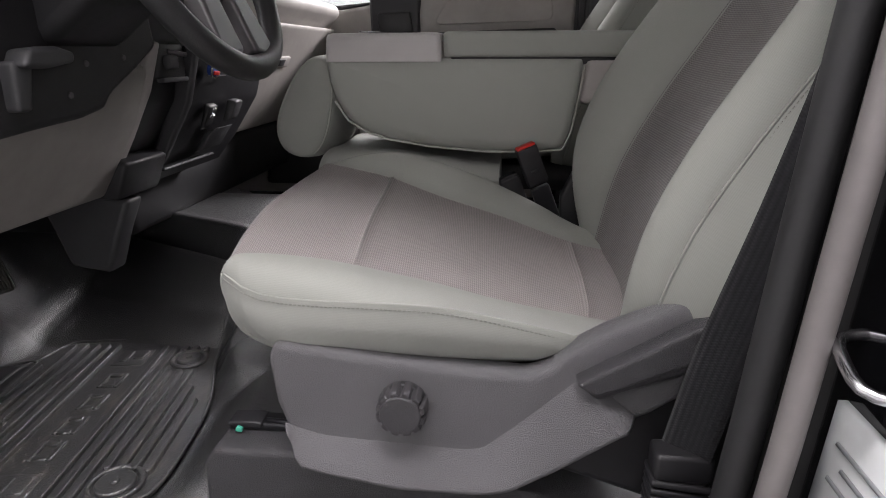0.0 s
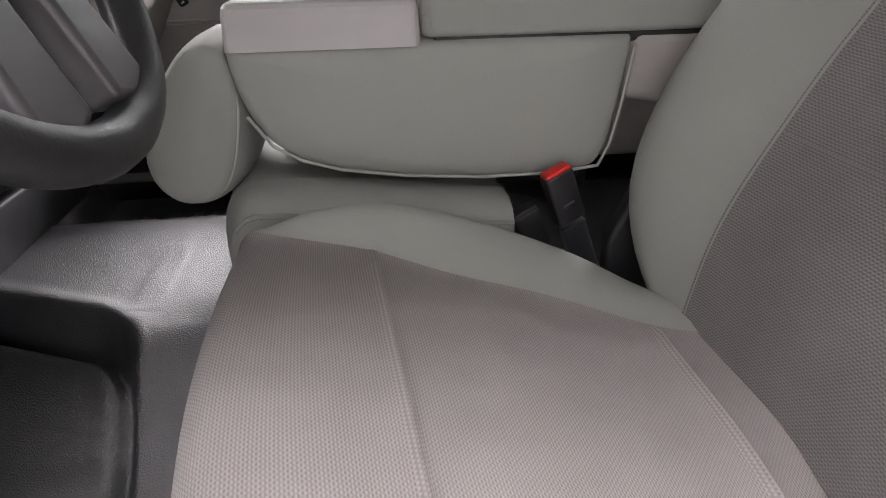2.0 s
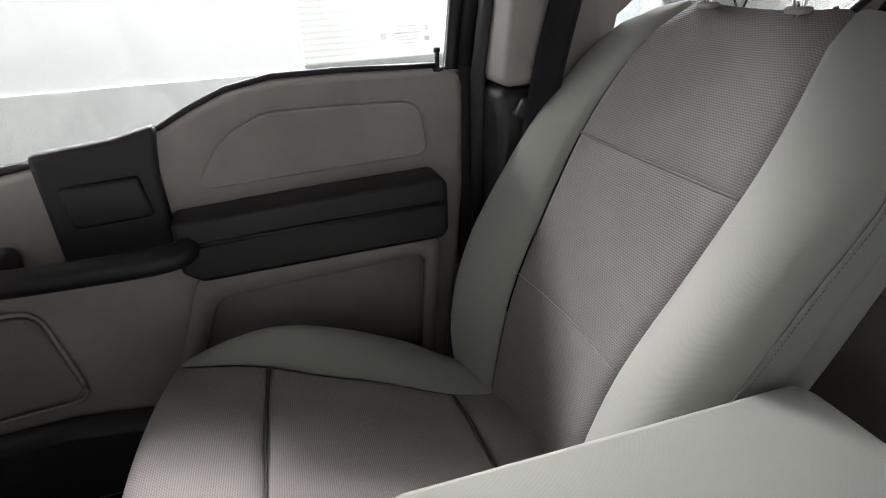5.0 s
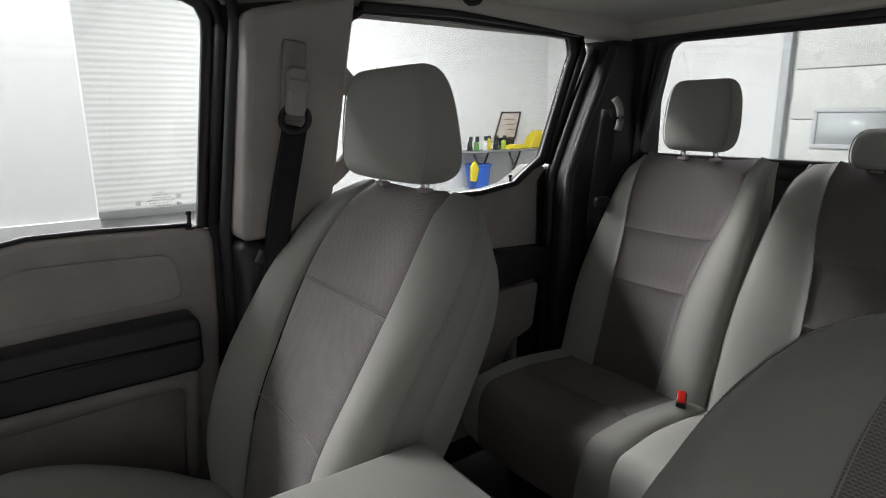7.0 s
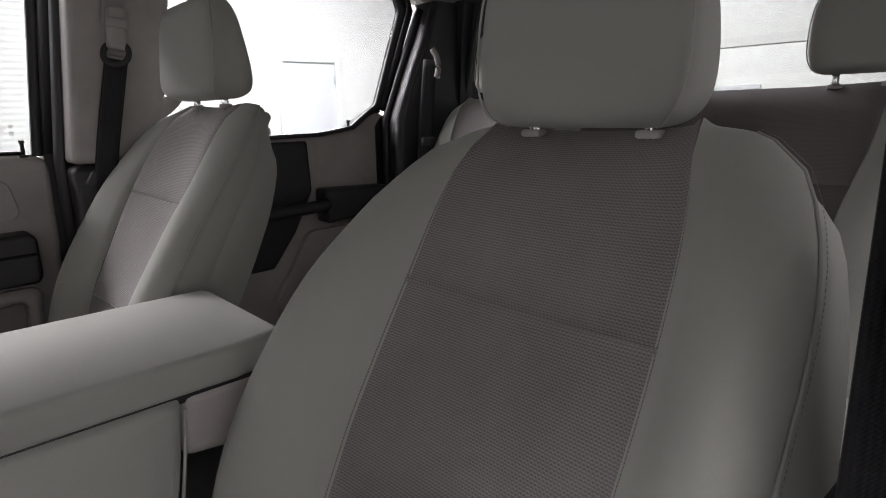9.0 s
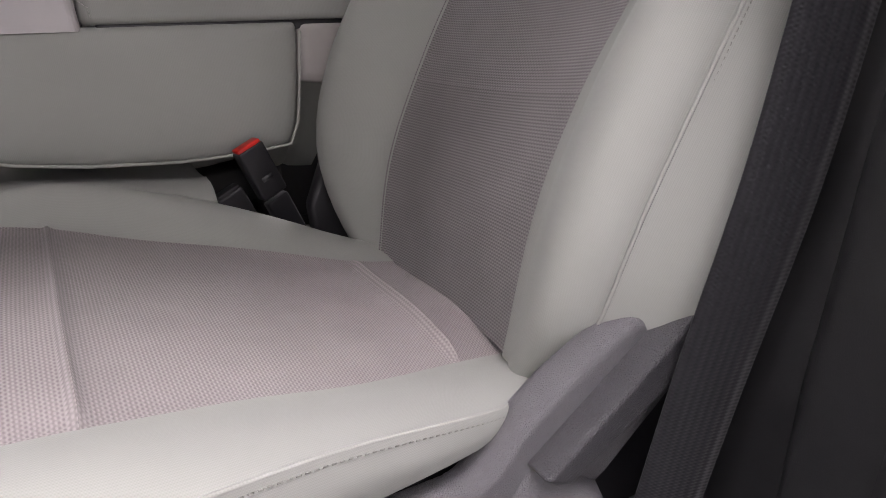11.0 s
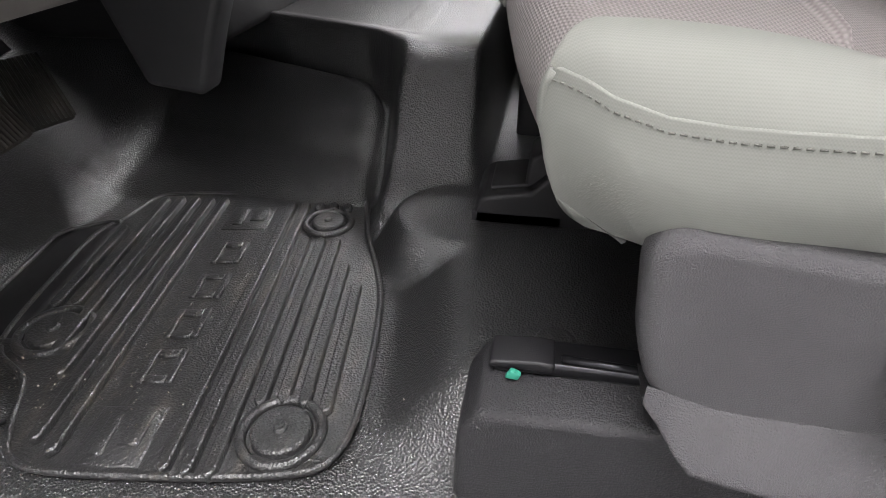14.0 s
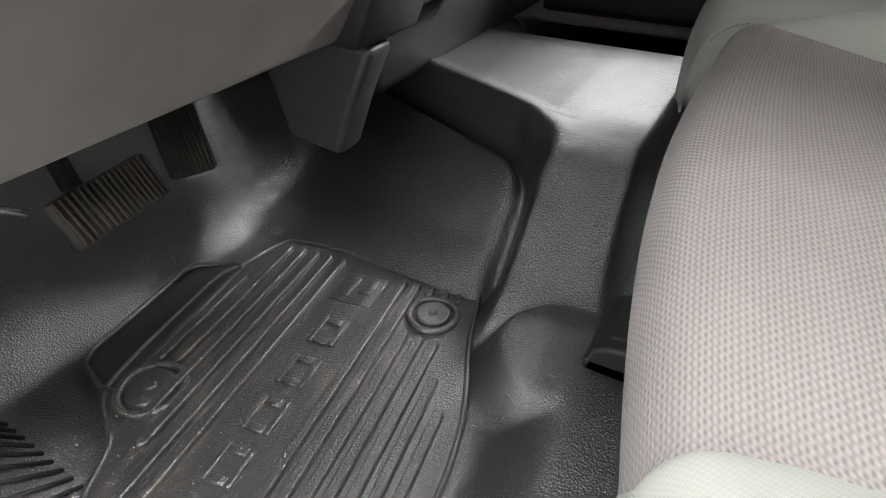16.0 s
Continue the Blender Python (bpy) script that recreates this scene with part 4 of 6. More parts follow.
def front_seat(label, place, head, head_place, cushion_place, h_out, back=(BPROF, BI, BB, lambda z: 0.0, PW, PT, PWIDE, lambda z: 0.0)):
    th = thing("front_seat", label, "car seat", "front seats")
    cushion(th, cushion_place, FZC, FI, FW, h_out, FZP, 0.216, 0.074, 0.040, 0.60, (0.228, 0.508), skew=-0.075, dish=(-0.017, 0.004), h_in=FHI, under=0.062, bow=0.020, tilt=0.018, tip=0.066)
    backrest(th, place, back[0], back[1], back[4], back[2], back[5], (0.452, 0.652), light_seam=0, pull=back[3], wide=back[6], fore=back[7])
    headrest(th, head_place, *head)
    return th


DY = -0.033
driver = front_seat("light grey and taupe cloth driver seat with bolsters", lambda p: (p[0], p[1] + DY, p[2]), (0.872, 0.826, 1.003, 0.126, 0.105, 0.055, -0.008, 0.822, 0.872), lambda p: (p[0], p[1] + DY, p[2]), lambda p: (p[0], p[1] + DY, p[2]), FH, (DPROF, DI, DB, DPULL, BW, BT, DWIDE, DFORE))
PX, PY, PZ = -0.028, 0.834, 0.043
passenger = front_seat("light grey and taupe cloth passenger seat beside the far door", lambda p: (p[0] + PX, PY - p[1], p[2] + PZ), (0.868, 0.836, 1.026, 0.144, 0.115, 0.055, -0.008, 0.826, 0.872), lambda p: (p[0] + PX, PY + 0.015 - p[1], p[2] + PZ), lambda p: (p[0] + PX, PY - p[1], p[2] + PZ + 0.030), FHI)


def seat_shield(th):
    """Grained plastic side shield with a flared lip, lumbar knob, recliner lever and sloping channel."""
    face = [(0.158, 0.236), (0.170, 0.254), (0.30, 0.240), (0.378, 0.233), (0.438, 0.230), (0.456, 0.240), (0.480, 0.263), (0.512, 0.284), (0.56, 0.306), (0.66, 0.352), (0.70, 0.33), (0.64, 0.25), (0.56, 0.19), (0.50, 0.16), (0.42, 0.112), (0.30, 0.104), (0.20, 0.125), (0.172, 0.15), (0.163, 0.18)]
    part("side_shield", prism(face, "y", -0.284, -0.252, 0.012, 4), SHIELD, th, "charcoal grained plastic side shield")
    inner = [(0.172, 0.155), (0.215, 0.142), (0.30, 0.139), (0.372, 0.136), (0.392, 0.140), (0.43, 0.175), (0.478, 0.222), (0.492, 0.236)]
    outer = [(0.172, 0.140), (0.20, 0.116), (0.30, 0.099), (0.395, 0.100), (0.42, 0.106), (0.465, 0.135), (0.525, 0.180), (0.545, 0.192)]
    n = 24
    rows = []
    for t, y in ((0.0, -0.2835), (0.12, -0.2875), (0.5, -0.2985), (0.9, -0.3105), (1.0, -0.311), (1.03, -0.308), (1.03, -0.25)):
        row = []
        for i in range(n + 1):
            u = i / n * (len(inner) - 1)
            k = min(int(u), len(inner) - 2)
            a = Vector(inner[k]).lerp(Vector(inner[k + 1]), u - k)
            b = Vector(outer[k]).lerp(Vector(outer[k + 1]), u - k)
            p = a.lerp(b, t)
            fade = sstep(i / n, 0.0, 0.12) * (1 - sstep(i / n, 0.93, 1.0))
            row.append((p.x, -0.2835 + (y + 0.2835) * fade if y < -0.28 else y, p.y))
        rows.append(row)
    part("shield_lip", grid_mesh(rows), SHIELD, th)
    kx, kz, ks = 0.3075, 0.1915, 0.91
    kn = part("lumbar_knob", cyl((kx, -0.283, kz), (0, -1, 0), 0.0255, 0.0255, 0.010, 32, 0.002), PILLAR_BLACK, th, "round scalloped lumbar knob")
    bm = bmesh.new()
    rings = []
    for d, rr, am in ((0.004, 0.0285, 0.0), (0.007, 0.0298, 0.0050), (0.023, 0.0294, 0.0058), (0.0262, 0.0288, 0.0060), (0.0274, 0.0274, 0.0056)):
        rings.append([bm.verts.new((kx + ks * (rr - am * max(0.0, math.cos(12 * a)) ** 1.3) * math.cos(a), -0.283 - d, kz + ks * (rr - am * max(0.0, math.cos(12 * a)) ** 1.3) * math.sin(a))) for a in [2 * math.pi * k / 192 for k in range(192)]])
    for A, Bq in zip(rings[:-1], rings[1:]):
        for k in range(192):
            bm.faces.new((A[k], A[(k + 1) % 192], Bq[(k + 1) % 192], Bq[k]))
    bm.faces.new(rings[-1])
    part("knob_grip", bm, KNOB_BLACK, kn)
    part("knob_face", cyl((kx, -0.3085, kz), (0, -1, 0), 0.0222, 0.0212, 0.0042, 48, 0.0012), KNOB_BLACK, kn)
    lv = part("recliner_lever", prism([(0.482, 0.234), (0.503, 0.222), (0.585, 0.262), (0.66, 0.315), (0.655, 0.345), (0.60, 0.309)], "y", -0.306, -0.27, 0.004, 3), RAIL_BLACK, th, "dark recliner lever")
    part("lever_underside", prism([(0.492, 0.222), (0.505, 0.212), (0.579, 0.243), (0.66, 0.298), (0.66, 0.318), (0.585, 0.262)], "y", -0.297, -0.272, 0.006, 3), RAIL_BLACK, lv)
    part("hinge_cover", prism([(0.430, 0.205), (0.455, 0.226), (0.491, 0.248), (0.592, 0.300), (0.66, 0.338), (0.68, 0.31), (0.56, 0.23), (0.47, 0.19)], "y", -0.278, -0.252, 0.008, 3), RAIL_BLACK, th)
    part("recliner_base", prism([(0.47, 0.10), (0.475, 0.205), (0.56, 0.262), (0.70, 0.335), (0.74, 0.30), (0.72, 0.10), (0.60, 0.06)], "y", -0.262, -0.214, 0.010, 3), TRIM_BLACK, th, "black plastic cover below the recliner")
    rc = part("rail_cover", prism([(0.060, 0.012), (0.064, 0.085), (0.078, 0.107), (0.20, 0.110), (0.42, 0.085), (0.60, 0.034), (0.632, 0.022), (0.632, 0.004), (0.30, -0.004)], "y", -0.278, -0.205, 0.007, 3), RAIL_BLACK, th, "dark plastic cover over the seat rail")
    for dz, y in ((0.030, -0.281), (0.012, -0.288)):
        part("cover_ridge", tube([(0.13, y, 0.01 + dz * 0.3), (0.25, y, 0.018 + dz), (0.42, y, 0.022 + dz), (0.62, y + 0.012, 0.006 + dz)], 0.006, 8), RAIL_BLACK, rc)
    rl = part("seat_rail", rbox(0.083, 0.62, -0.240, -0.214, 0.108, 0.119, 0.003), DARK_STEEL, th, "dark steel seat rail")
    part("rail_end_cap", prism([(0.080, 0.115), (0.082, 0.120), (0.112, 0.1225), (0.124, 0.121), (0.124, 0.114)], "y", -0.243, -0.216, 0.002), TRIM_BLACK, rl)
    part("grease_mark", prism([(0.092, 0.112), (0.096, 0.119), (0.103, 0.116), (0.101, 0.111)], "y", -0.2495, -0.245, 0.001), GREEN, rl, "small green grease mark")
    part("rail_wire", tube([(0.128, -0.236, 0.122), (0.2, -0.238, 0.120)], 0.003, 8), DARK_STEEL, rl)
    ir = part("inner_rail_foot", prism([(0.027, 0.045), (0.029, 0.066), (0.036, 0.080), (0.046, 0.085), (0.092, 0.092), (0.118, 0.118), (0.14, 0.19), (0.18, 0.19), (0.18, 0.045)], "y", 0.046, 0.140, 0.010, 4), TRIM_BLACK, th, "black plastic foot cover of the inner seat rail")
    part("foot_plate", move(rbox(-0.022, 0.022, -0.032, 0.032, -0.003, 0.003, 0.0025), pose(0.069, 0.093, 0.0895, 0, -8.5, 0)), TRIM_BLACK, ir)
    part("foot_lip", rbox(0.028, 0.13, 0.046, 0.054, 0.046, 0.066, 0.003), TRIM_BLACK, ir)
    part("foot_bracket", rbox(0.10, 0.15, 0.135, 0.165, 0.06, 0.20, 0.006), TRIM_BLACK, ir)
    part("foot_step", prism([(0.085, 0.09), (0.09, 0.125), (0.115, 0.14), (0.13, 0.19), (0.16, 0.19), (0.16, 0.09)], "y", 0.062, 0.118, 0.004), PILLAR_BLACK, ir)


seat_shield(driver)


# ---- middle seat: fixed base cushion and folded-down backrest console ----
def rounded(poly, r, n=5):
    """The polygon with its corners rounded."""
    out = []
    m = len(poly)
    for i in range(m):
        p, a, b = Vector(poly[i]), Vector(poly[i - 1]), Vector(poly[(i + 1) % m])
        rr = min(r, (a - p).length * 0.45, (b - p).length * 0.45)
        u, v = p + (a - p).normalized() * rr, p + (b - p).normalized() * rr
        for k in range(n + 1):
            t = k / n
            q = u * (1 - t) ** 2 + p * (2 * t * (1 - t)) + v * t * t
            out.append((q.x, q.y))
    return out


def middle_base():
    th = thing("middle_seat_base", "light grey cloth cushion of the middle jump seat", "car seat")
    k = lambda v: (lambda x: v)
    cushion(th, lambda p: (p[0] - 0.018, p[1] + 0.415, p[2]), ev([(0.05, 0.362), (0.2, 0.358), (0.35, 0.338), (0.60, 0.31)]), k(0.10), ev([(0.05, 0.14), (0.10, 0.16), (0.2, 0.168), (0.60, 0.165)]), k(0.004), ev([(0.05, 0.345), (0.2, 0.344), (0.35, 0.324), (0.60, 0.30)]), 0.235, 0.055, 0.05, 0.41, (), dish=(0.004, 0.004), mats=(GREY_CLOTH, GREY_CLOTH))
    part("front_mount", prism([(0.058, 0.04), (0.060, 0.15), (0.075, 0.20), (0.16, 0.20), (0.16, 0.04)], "y", 0.30, 0.44, 0.010, 3), TRIM_BLACK, th, "black plastic mount under the cushion")


middle_base()


def console():
    th = thing("folding_console", "light grey cloth middle backrest folded down as a console", "console")
    y0, y1 = 0.270, 0.556
    prof = [(0.070, 0.530), (0.072, 0.500), (0.085, 0.455), (0.108, 0.420), (0.140, 0.400), (0.185, 0.386), (0.26, 0.374), (0.36, 0.366), (0.45, 0.366), (0.505, 0.372), (0.518, 0.40), (0.528, 0.46), (0.535, 0.518)]
    outline = rounded(prof + [(0.535, 0.532), (0.072, 0.532)], 0.012, 3)
    bm = bmesh.new()
    rings = []
    for y, k in ((y0 - 0.007, 0.02), (y0 - 0.006, 0.35), (y0 - 0.003, 0.7), (y0 + 0.002, 0.90), (y0 + 0.008, 0.965), (y0 + 0.020, 1.0), (y1 - 0.020, 1.0), (y1 - 0.006, 0.965), (y1, 0.90), (y1 + 0.002, 0.02)):
        rings.append([bm.verts.new((0.30 + (x - 0.30) * (1 - (1 - k) * 0.8 if k > 0.85 else k), y, 0.455 + (z - 0.455) * k)) for x, z in outline])
    for A, Bq in zip(rings[:-1], rings[1:]):
        for k in range(len(outline)):
            bm.faces.new((A[k], A[(k + 1) % len(outline)], Bq[(k + 1) % len(outline)], Bq[k]))
    bm.faces.new(rings[0])
    bm.faces.new(rings[-1])
    bmesh.ops.recalc_face_normals(bm, faces=bm.faces[:])
    part("side_cover", bm, GREY_CLOTH, th, "light grey ribbed cloth cover")
    part("side_piping", tube([(p[0], y0 + 0.006, p[1] + 0.002) for p in prof[2:]], 0.0022, 6), PIPING, th)
    part("hinge_arm", prism([(0.528, 0.455), (0.535, 0.533), (0.66, 0.533), (0.68, 0.49), (0.60, 0.445)], "y", y0 + 0.012, y1 - 0.012, 0.012, 3), TRIM_GREY, th, "grey-brown plastic hinge cover")
    # tray with two cup wells
    tx0, tx1, tz0, tz1 = 0.068, 0.282, 0.527, 0.576
    tr = part("tray", bmesh.new(), TRAY_GREY, th, "pale grey plastic cup holder tray")
    bm = bmesh.new()

    def quadloop(pts, z):
        return [bm.verts.new((x, y, z)) for x, y in pts]

    N = 64
    # outline of the cup opening: two overlapping rounds joined by a square waist
    def cup_r(a):
        cyy = 0.372
        best = 0
        for cy2 in (cyy - 0.047, cyy + 0.047):
            dy = math.sin(a)
            b = (cy2 - cyy) * dy
            disc = b * b - ((cy2 - cyy) ** 2 - 0.046 ** 2)
            if disc > 0:
                best = max(best, b + math.sqrt(disc))
        if abs(math.cos(a)) > 0.35:
            best = max(best, min(0.053 / abs(math.cos(a)), 0.062 / max(1e-4, abs(math.sin(a)))))
        return best

    A = [2 * math.pi * i / N for i in range(N)]
    op = [(0.191 + cup_r(a) * math.cos(a), 0.372 + cup_r(a) * math.sin(a)) for a in A]

    def rect_pt(a, x0, x1, yy0, yy1, cx, cy):
        dx, dy = math.cos(a), math.sin(a)
        t = min(((x1 - cx) / dx if dx > 1e-9 else (x0 - cx) / dx if dx < -1e-9 else 9), ((yy1 - cy) / dy if dy > 1e-9 else (yy0 - cy) / dy if dy < -1e-9 else 9))
        return (cx + dx * t, cy + dy * t)

    outr = [rect_pt(a, tx0 + 0.012, tx1 - 0.006, y0 + 0.010, 0.478, 0.191, 0.372) for a in A]
    lo = quadloop(op, tz1)
    hi = quadloop(outr, tz1)
    dn = quadloop([(0.191 + (x - 0.191) * 0.97, 0.372 + (y - 0.372) * 0.98) for x, y in op], tz1 - 0.012)
    dn2 = quadloop([(0.191 + (x - 0.191) * 0.93, 0.372 + (y - 0.372) * 0.95) for x, y in op], tz1 - 0.020)
    for i in range(N):
        j = (i + 1) % N
        bm.faces.new((lo[i], hi[i], hi[j], lo[j]))
        bm.faces.new((dn[i], lo[i], lo[j], dn[j]))
        bm.faces.new((dn2[i], dn[i], dn[j], dn2[j]))
    # top rim round the coin slot
    sx0, sx1, sy0, sy1 = 0.117, 0.262, 0.485, 0.545
    X = [tx0 + 0.012, sx0, sx1, tx1 - 0.006]
    Y = [0.478, sy0, sy1, y1 - 0.008]
    for i in range(3):
        for j in range(3):
            if i == 1 and j == 1:
                continue
            bm.faces.new([bm.verts.new((x, y, tz1)) for x, y in ((X[i], Y[j]), (X[i + 1], Y[j]), (X[i + 1], Y[j + 1]), (X[i], Y[j + 1]))])
    d = 0.016
    fl = [(sx0 + 0.004, sy0 + 0.004), (sx1 - 0.004, sy0 + 0.004), (sx1 - 0.004, sy1 - 0.004), (sx0 + 0.004, sy1 - 0.004)]
    tp = [(sx0, sy0), (sx1, sy0), (sx1, sy1), (sx0, sy1)]
    bm.faces.new([bm.verts.new((x, y, tz1 - d)) for x, y in fl])
    for i in range(4):
        j = (i + 1) % 4
        bm.faces.new([bm.verts.new((*p, z)) for p, z in ((fl[i], tz1 - d), (fl[j], tz1 - d), (tp[j], tz1), (tp[i], tz1))])
    # rounded outer rim down to the body
    ring0 = [(tx0 + 0.012, y0 + 0.010), (tx1 - 0.006, y0 + 0.010), (tx1 - 0.006, y1 - 0.008), (tx0 + 0.012, y1 - 0.008)]

    def ring(off, z):
        return [bm.verts.new((x + (off if k in (1, 2) else -off), y + (off if k in (2, 3) else -off), z)) for k, (x, y) in enumerate(ring0)]

    rs = [ring(0.0, tz1), ring(0.003, tz1 - 0.0012), ring(0.0055, tz1 - 0.005), ring(0.007, tz1 - 0.012), ring(0.0085, tz0)]
    for A0, B0 in zip(rs[:-1], rs[1:]):
        for i in range(4):
            bm.faces.new((A0[i], B0[i], B0[(i + 1) % 4], A0[(i + 1) % 4]))
    bm.faces.new(rs[-1])
    bmesh.ops.remove_doubles(bm, verts=bm.verts[:], dist=1e-5)
    bmesh.ops.recalc_face_normals(bm, faces=bm.faces[:])
    near = lambda v: min(abs(v.co.x - tx0), abs(v.co.x - tx1)) < 0.0145 and min(abs(v.co.y - y0), abs(v.co.y - y1)) < 0.0125
    uprights = [e for e in bm.edges if near(e.verts[0]) and near(e.verts[1]) and abs(e.verts[0].co.z - e.verts[1].co.z) > 0.0005]
    bmesh.ops.bevel(bm, geom=uprights, offset=0.009, segments=4, profile=0.5, affect="EDGES", clamp_overlap=True)
    bm.to_mesh(tr.data)
    bm.free()
    for cy in (0.325, 0.419):
        w = part("cup_well", bmesh.new(), TRIM_BLACK, tr, "black cup well")
        b2 = bmesh.new()
        ringz = []
        for rr, z in ((0.0470, tz1 - 0.017), (0.045, tz1 - 0.030), (0.039, tz1 - 0.075), (0.0, tz1 - 0.076)):
            ringz.append([b2.verts.new((0.191 + rr * math.cos(a), cy + rr * math.sin(a), z)) for a in A] if rr else None)
        for q in range(2):
            for i in range(N):
                j = (i + 1) % N
                b2.faces.new((ringz[q][i], ringz[q + 1][i], ringz[q + 1][j], ringz[q][j]))
        b2.faces.new(ringz[2])
        b2.to_mesh(w.data)
        b2.free()
    for sx in (-1, 1):
        x = 0.191 + sx * 0.047
        part("cup_finger", prism([(x - sx * 0.022, 0.356), (x - sx * 0.022, 0.386), (x - sx * 0.010, 0.398), (x + sx * 0.008, 0.408), (x + sx * 0.008, 0.334), (x - sx * 0.010, 0.344)], "z", tz1 - 0.026, tz1 - 0.004, 0.003), TRAY_GREY, tr)
    # padded lid with a finger notch
    lid = [(0.292, 0.278), (0.60, 0.276), (0.672, 0.290), (0.676, 0.530), (0.668, 0.548), (0.30, 0.558), (0.287, 0.545), (0.287, 0.448), (0.292, 0.432), (0.325, 0.415), (0.334, 0.385), (0.325, 0.352), (0.296, 0.340), (0.286, 0.325), (0.284, 0.292)]
    ld = part("lid", prism(lid, "z", 0.534, 0.578, 0.009, 4), GREY_CLOTH, th, "padded light grey cloth lid")
    part("lid_latch", rbox(0.318, 0.332, 0.368, 0.398, 0.535, 0.556, 0.004), TRAY_GREY, ld)
    part("lid_stitching", stitches([Vector((0.286, 0.30, 0.566)), Vector((0.287, 0.285, 0.560)), Vector((0.296, 0.2765, 0.552)), Vector((0.297, 0.2765, 0.538))], [(-1, -1, 0.5)] * 4, 0.005, 0.0035), THREAD_LIGHT, ld)
    part("lid_hinge", rbox(0.30, 0.66, 0.285, 0.545, 0.522, 0.536, 0.003), TRIM_BLACK, th)
    # the folded head pad at the front
    hp = part("head_pad", bmesh.new(), GREY_CLOTH, th, "oval light grey head pad hanging at the front")
    rows = []
    n, NC = 16, 40
    for i in range(n + 1):
        a = math.pi * i / n
        yy = 0.413 - 0.125 * math.cos(a)
        s = math.sin(a) ** 0.35 if 0 < i < n else 0.0
        row = []
        for k in range(NC + 1):
            q = 2 * math.pi * k / NC
            c, sn = math.cos(q), math.sin(q)
            u, v = math.copysign(abs(c) ** 0.8, c) * 0.100, math.copysign(abs(sn) ** 0.85, sn) * 0.064
            u, v = u * (0.86 + 0.14 * s), v * s
            v *= 1.0 - 0.30 * (u / 0.118)
            row.append((0.022 + 0.33 * u + 0.945 * v, yy, 0.442 + 0.945 * u - 0.33 * v))
        rows.append(row)
    b3 = grid_mesh(rows)
    bmesh.ops.remove_doubles(b3, verts=b3.verts[:], dist=1e-5)
    b3.to_mesh(hp.data)
    for p in hp.data.polygons:
        p.use_smooth = True
    b3.free()
    pts = []
    for k in range(30):
        q = 2 * math.pi * k / 30
        c, sn = math.cos(q), math.sin(q)
        u, v = math.copysign(abs(c) ** 0.8, c) * 0.093, math.copysign(abs(sn) ** 0.85, sn) * 0.046
        v *= 1.0 - 0.30 * (u / 0.118)
        pts.append((0.022 + 0.33 * u + 0.945 * v, 0.2985, 0.442 + 0.945 * u - 0.33 * v))
    part("pad_piping", tube(pts, 0.0022, 6, closed=True), PIPING, hp)


console()


def car_key():
    th = thing("car_key", "car key with grey plastic head lying in the cup holder", "key")
    part("blade", prism([(0.124, 0.318), (0.162, 0.3235), (0.162, 0.3285), (0.156, 0.3295), (0.150, 0.327), (0.143, 0.3285), (0.136, 0.3255), (0.124, 0.323)], "z", 0.5775, 0.5800, 0.0006, 1), STEEL, th, "steel key blade")
    part("key_head", move(rbox(-0.004, 0.050, -0.016, 0.016, -0.006, 0.006, 0.005, 3), pose(0.166, 0.325, 0.572, 0, 22, -14)), plain("grey_key_plastic", (0.12, 0.125, 0.13), 0.45), th)
    part("key_badge", move(rbox(0.012, 0.030, -0.008, 0.008, 0.006, 0.0068, 0.0004, 1), pose(0.166, 0.325, 0.572, 0, 22, -14)), plain("blue_grey_badge", (0.05, 0.08, 0.16), 0.4), th)


car_key()


# ---- belts and buckles ----
def buckle(label, p, lean_x, button, group="belt buckles", marked=True):
    th = thing("belt_buckle", label, "buckle", group)
    m = pose(p[0], p[1], p[2], 0, -22, lean_x)
    part("housing", move(rbox(-0.019, 0.019, -0.011, 0.011, -0.072, 0.0, 0.004, 3), m), TRIM_BLACK, th)
    part("release_button", move(rbox(-0.017, 0.017, -0.009, 0.009, -0.004, 0.004, 0.002), m), button, th, "release button")
    if marked:
        part("logo_bar", move(rbox(-0.008, 0.008, -0.0116, -0.011, -0.048, -0.042, 0), m), DASH_GREY, th)
    part("stalk", move(rbox(-0.017, 0.017, -0.008, 0.008, -0.16, -0.078, 0.003), m), WEB, th)
    return th


buckle("black seat belt buckle with red button beside the driver seat", (0.437, 0.238, 0.383), 14, RED)
buckle("black middle seat belt buckle half hidden under the console", (0.408, 0.266, 0.322), 14, PILLAR_BLACK, marked=False)
buckle("black rear seat belt buckle with red button on the rear bench", (1.42, 0.63, 0.375), 30, RED)
part("hinge_bolt", cyl((0.575, 0.206, 0.33), (0, -1, 0), 0.012, 0.011, 0.006, 18, 0.002), DARK_STEEL, driver)
part("inner_hinge_cover", prism([(0.505, 0.22), (0.50, 0.30), (0.545, 0.40), (0.592, 0.490), (0.66, 0.50), (0.62, 0.30), (0.62, 0.22)], "y", 0.205, 0.232, 0.006, 3), TRIM_BLACK, driver)


def interp(pts, n):
    P = [Vector(p) for p in pts]
    L = [0.0]
    for a, b in zip(P[:-1], P[1:]):
        L.append(L[-1] + (b - a).length)
    out = []
    for i in range(n + 1):
        s = L[-1] * i / n
        out.append(Vector([spline([(l, p[k]) for l, p in zip(L, P)], s) for k in range(3)]))
    return out


BELT_LOW = [(0.587, -0.312, 0.155), (0.604, -0.326, 0.28), (0.634, -0.338, 0.42), (0.674, -0.340, 0.60)]


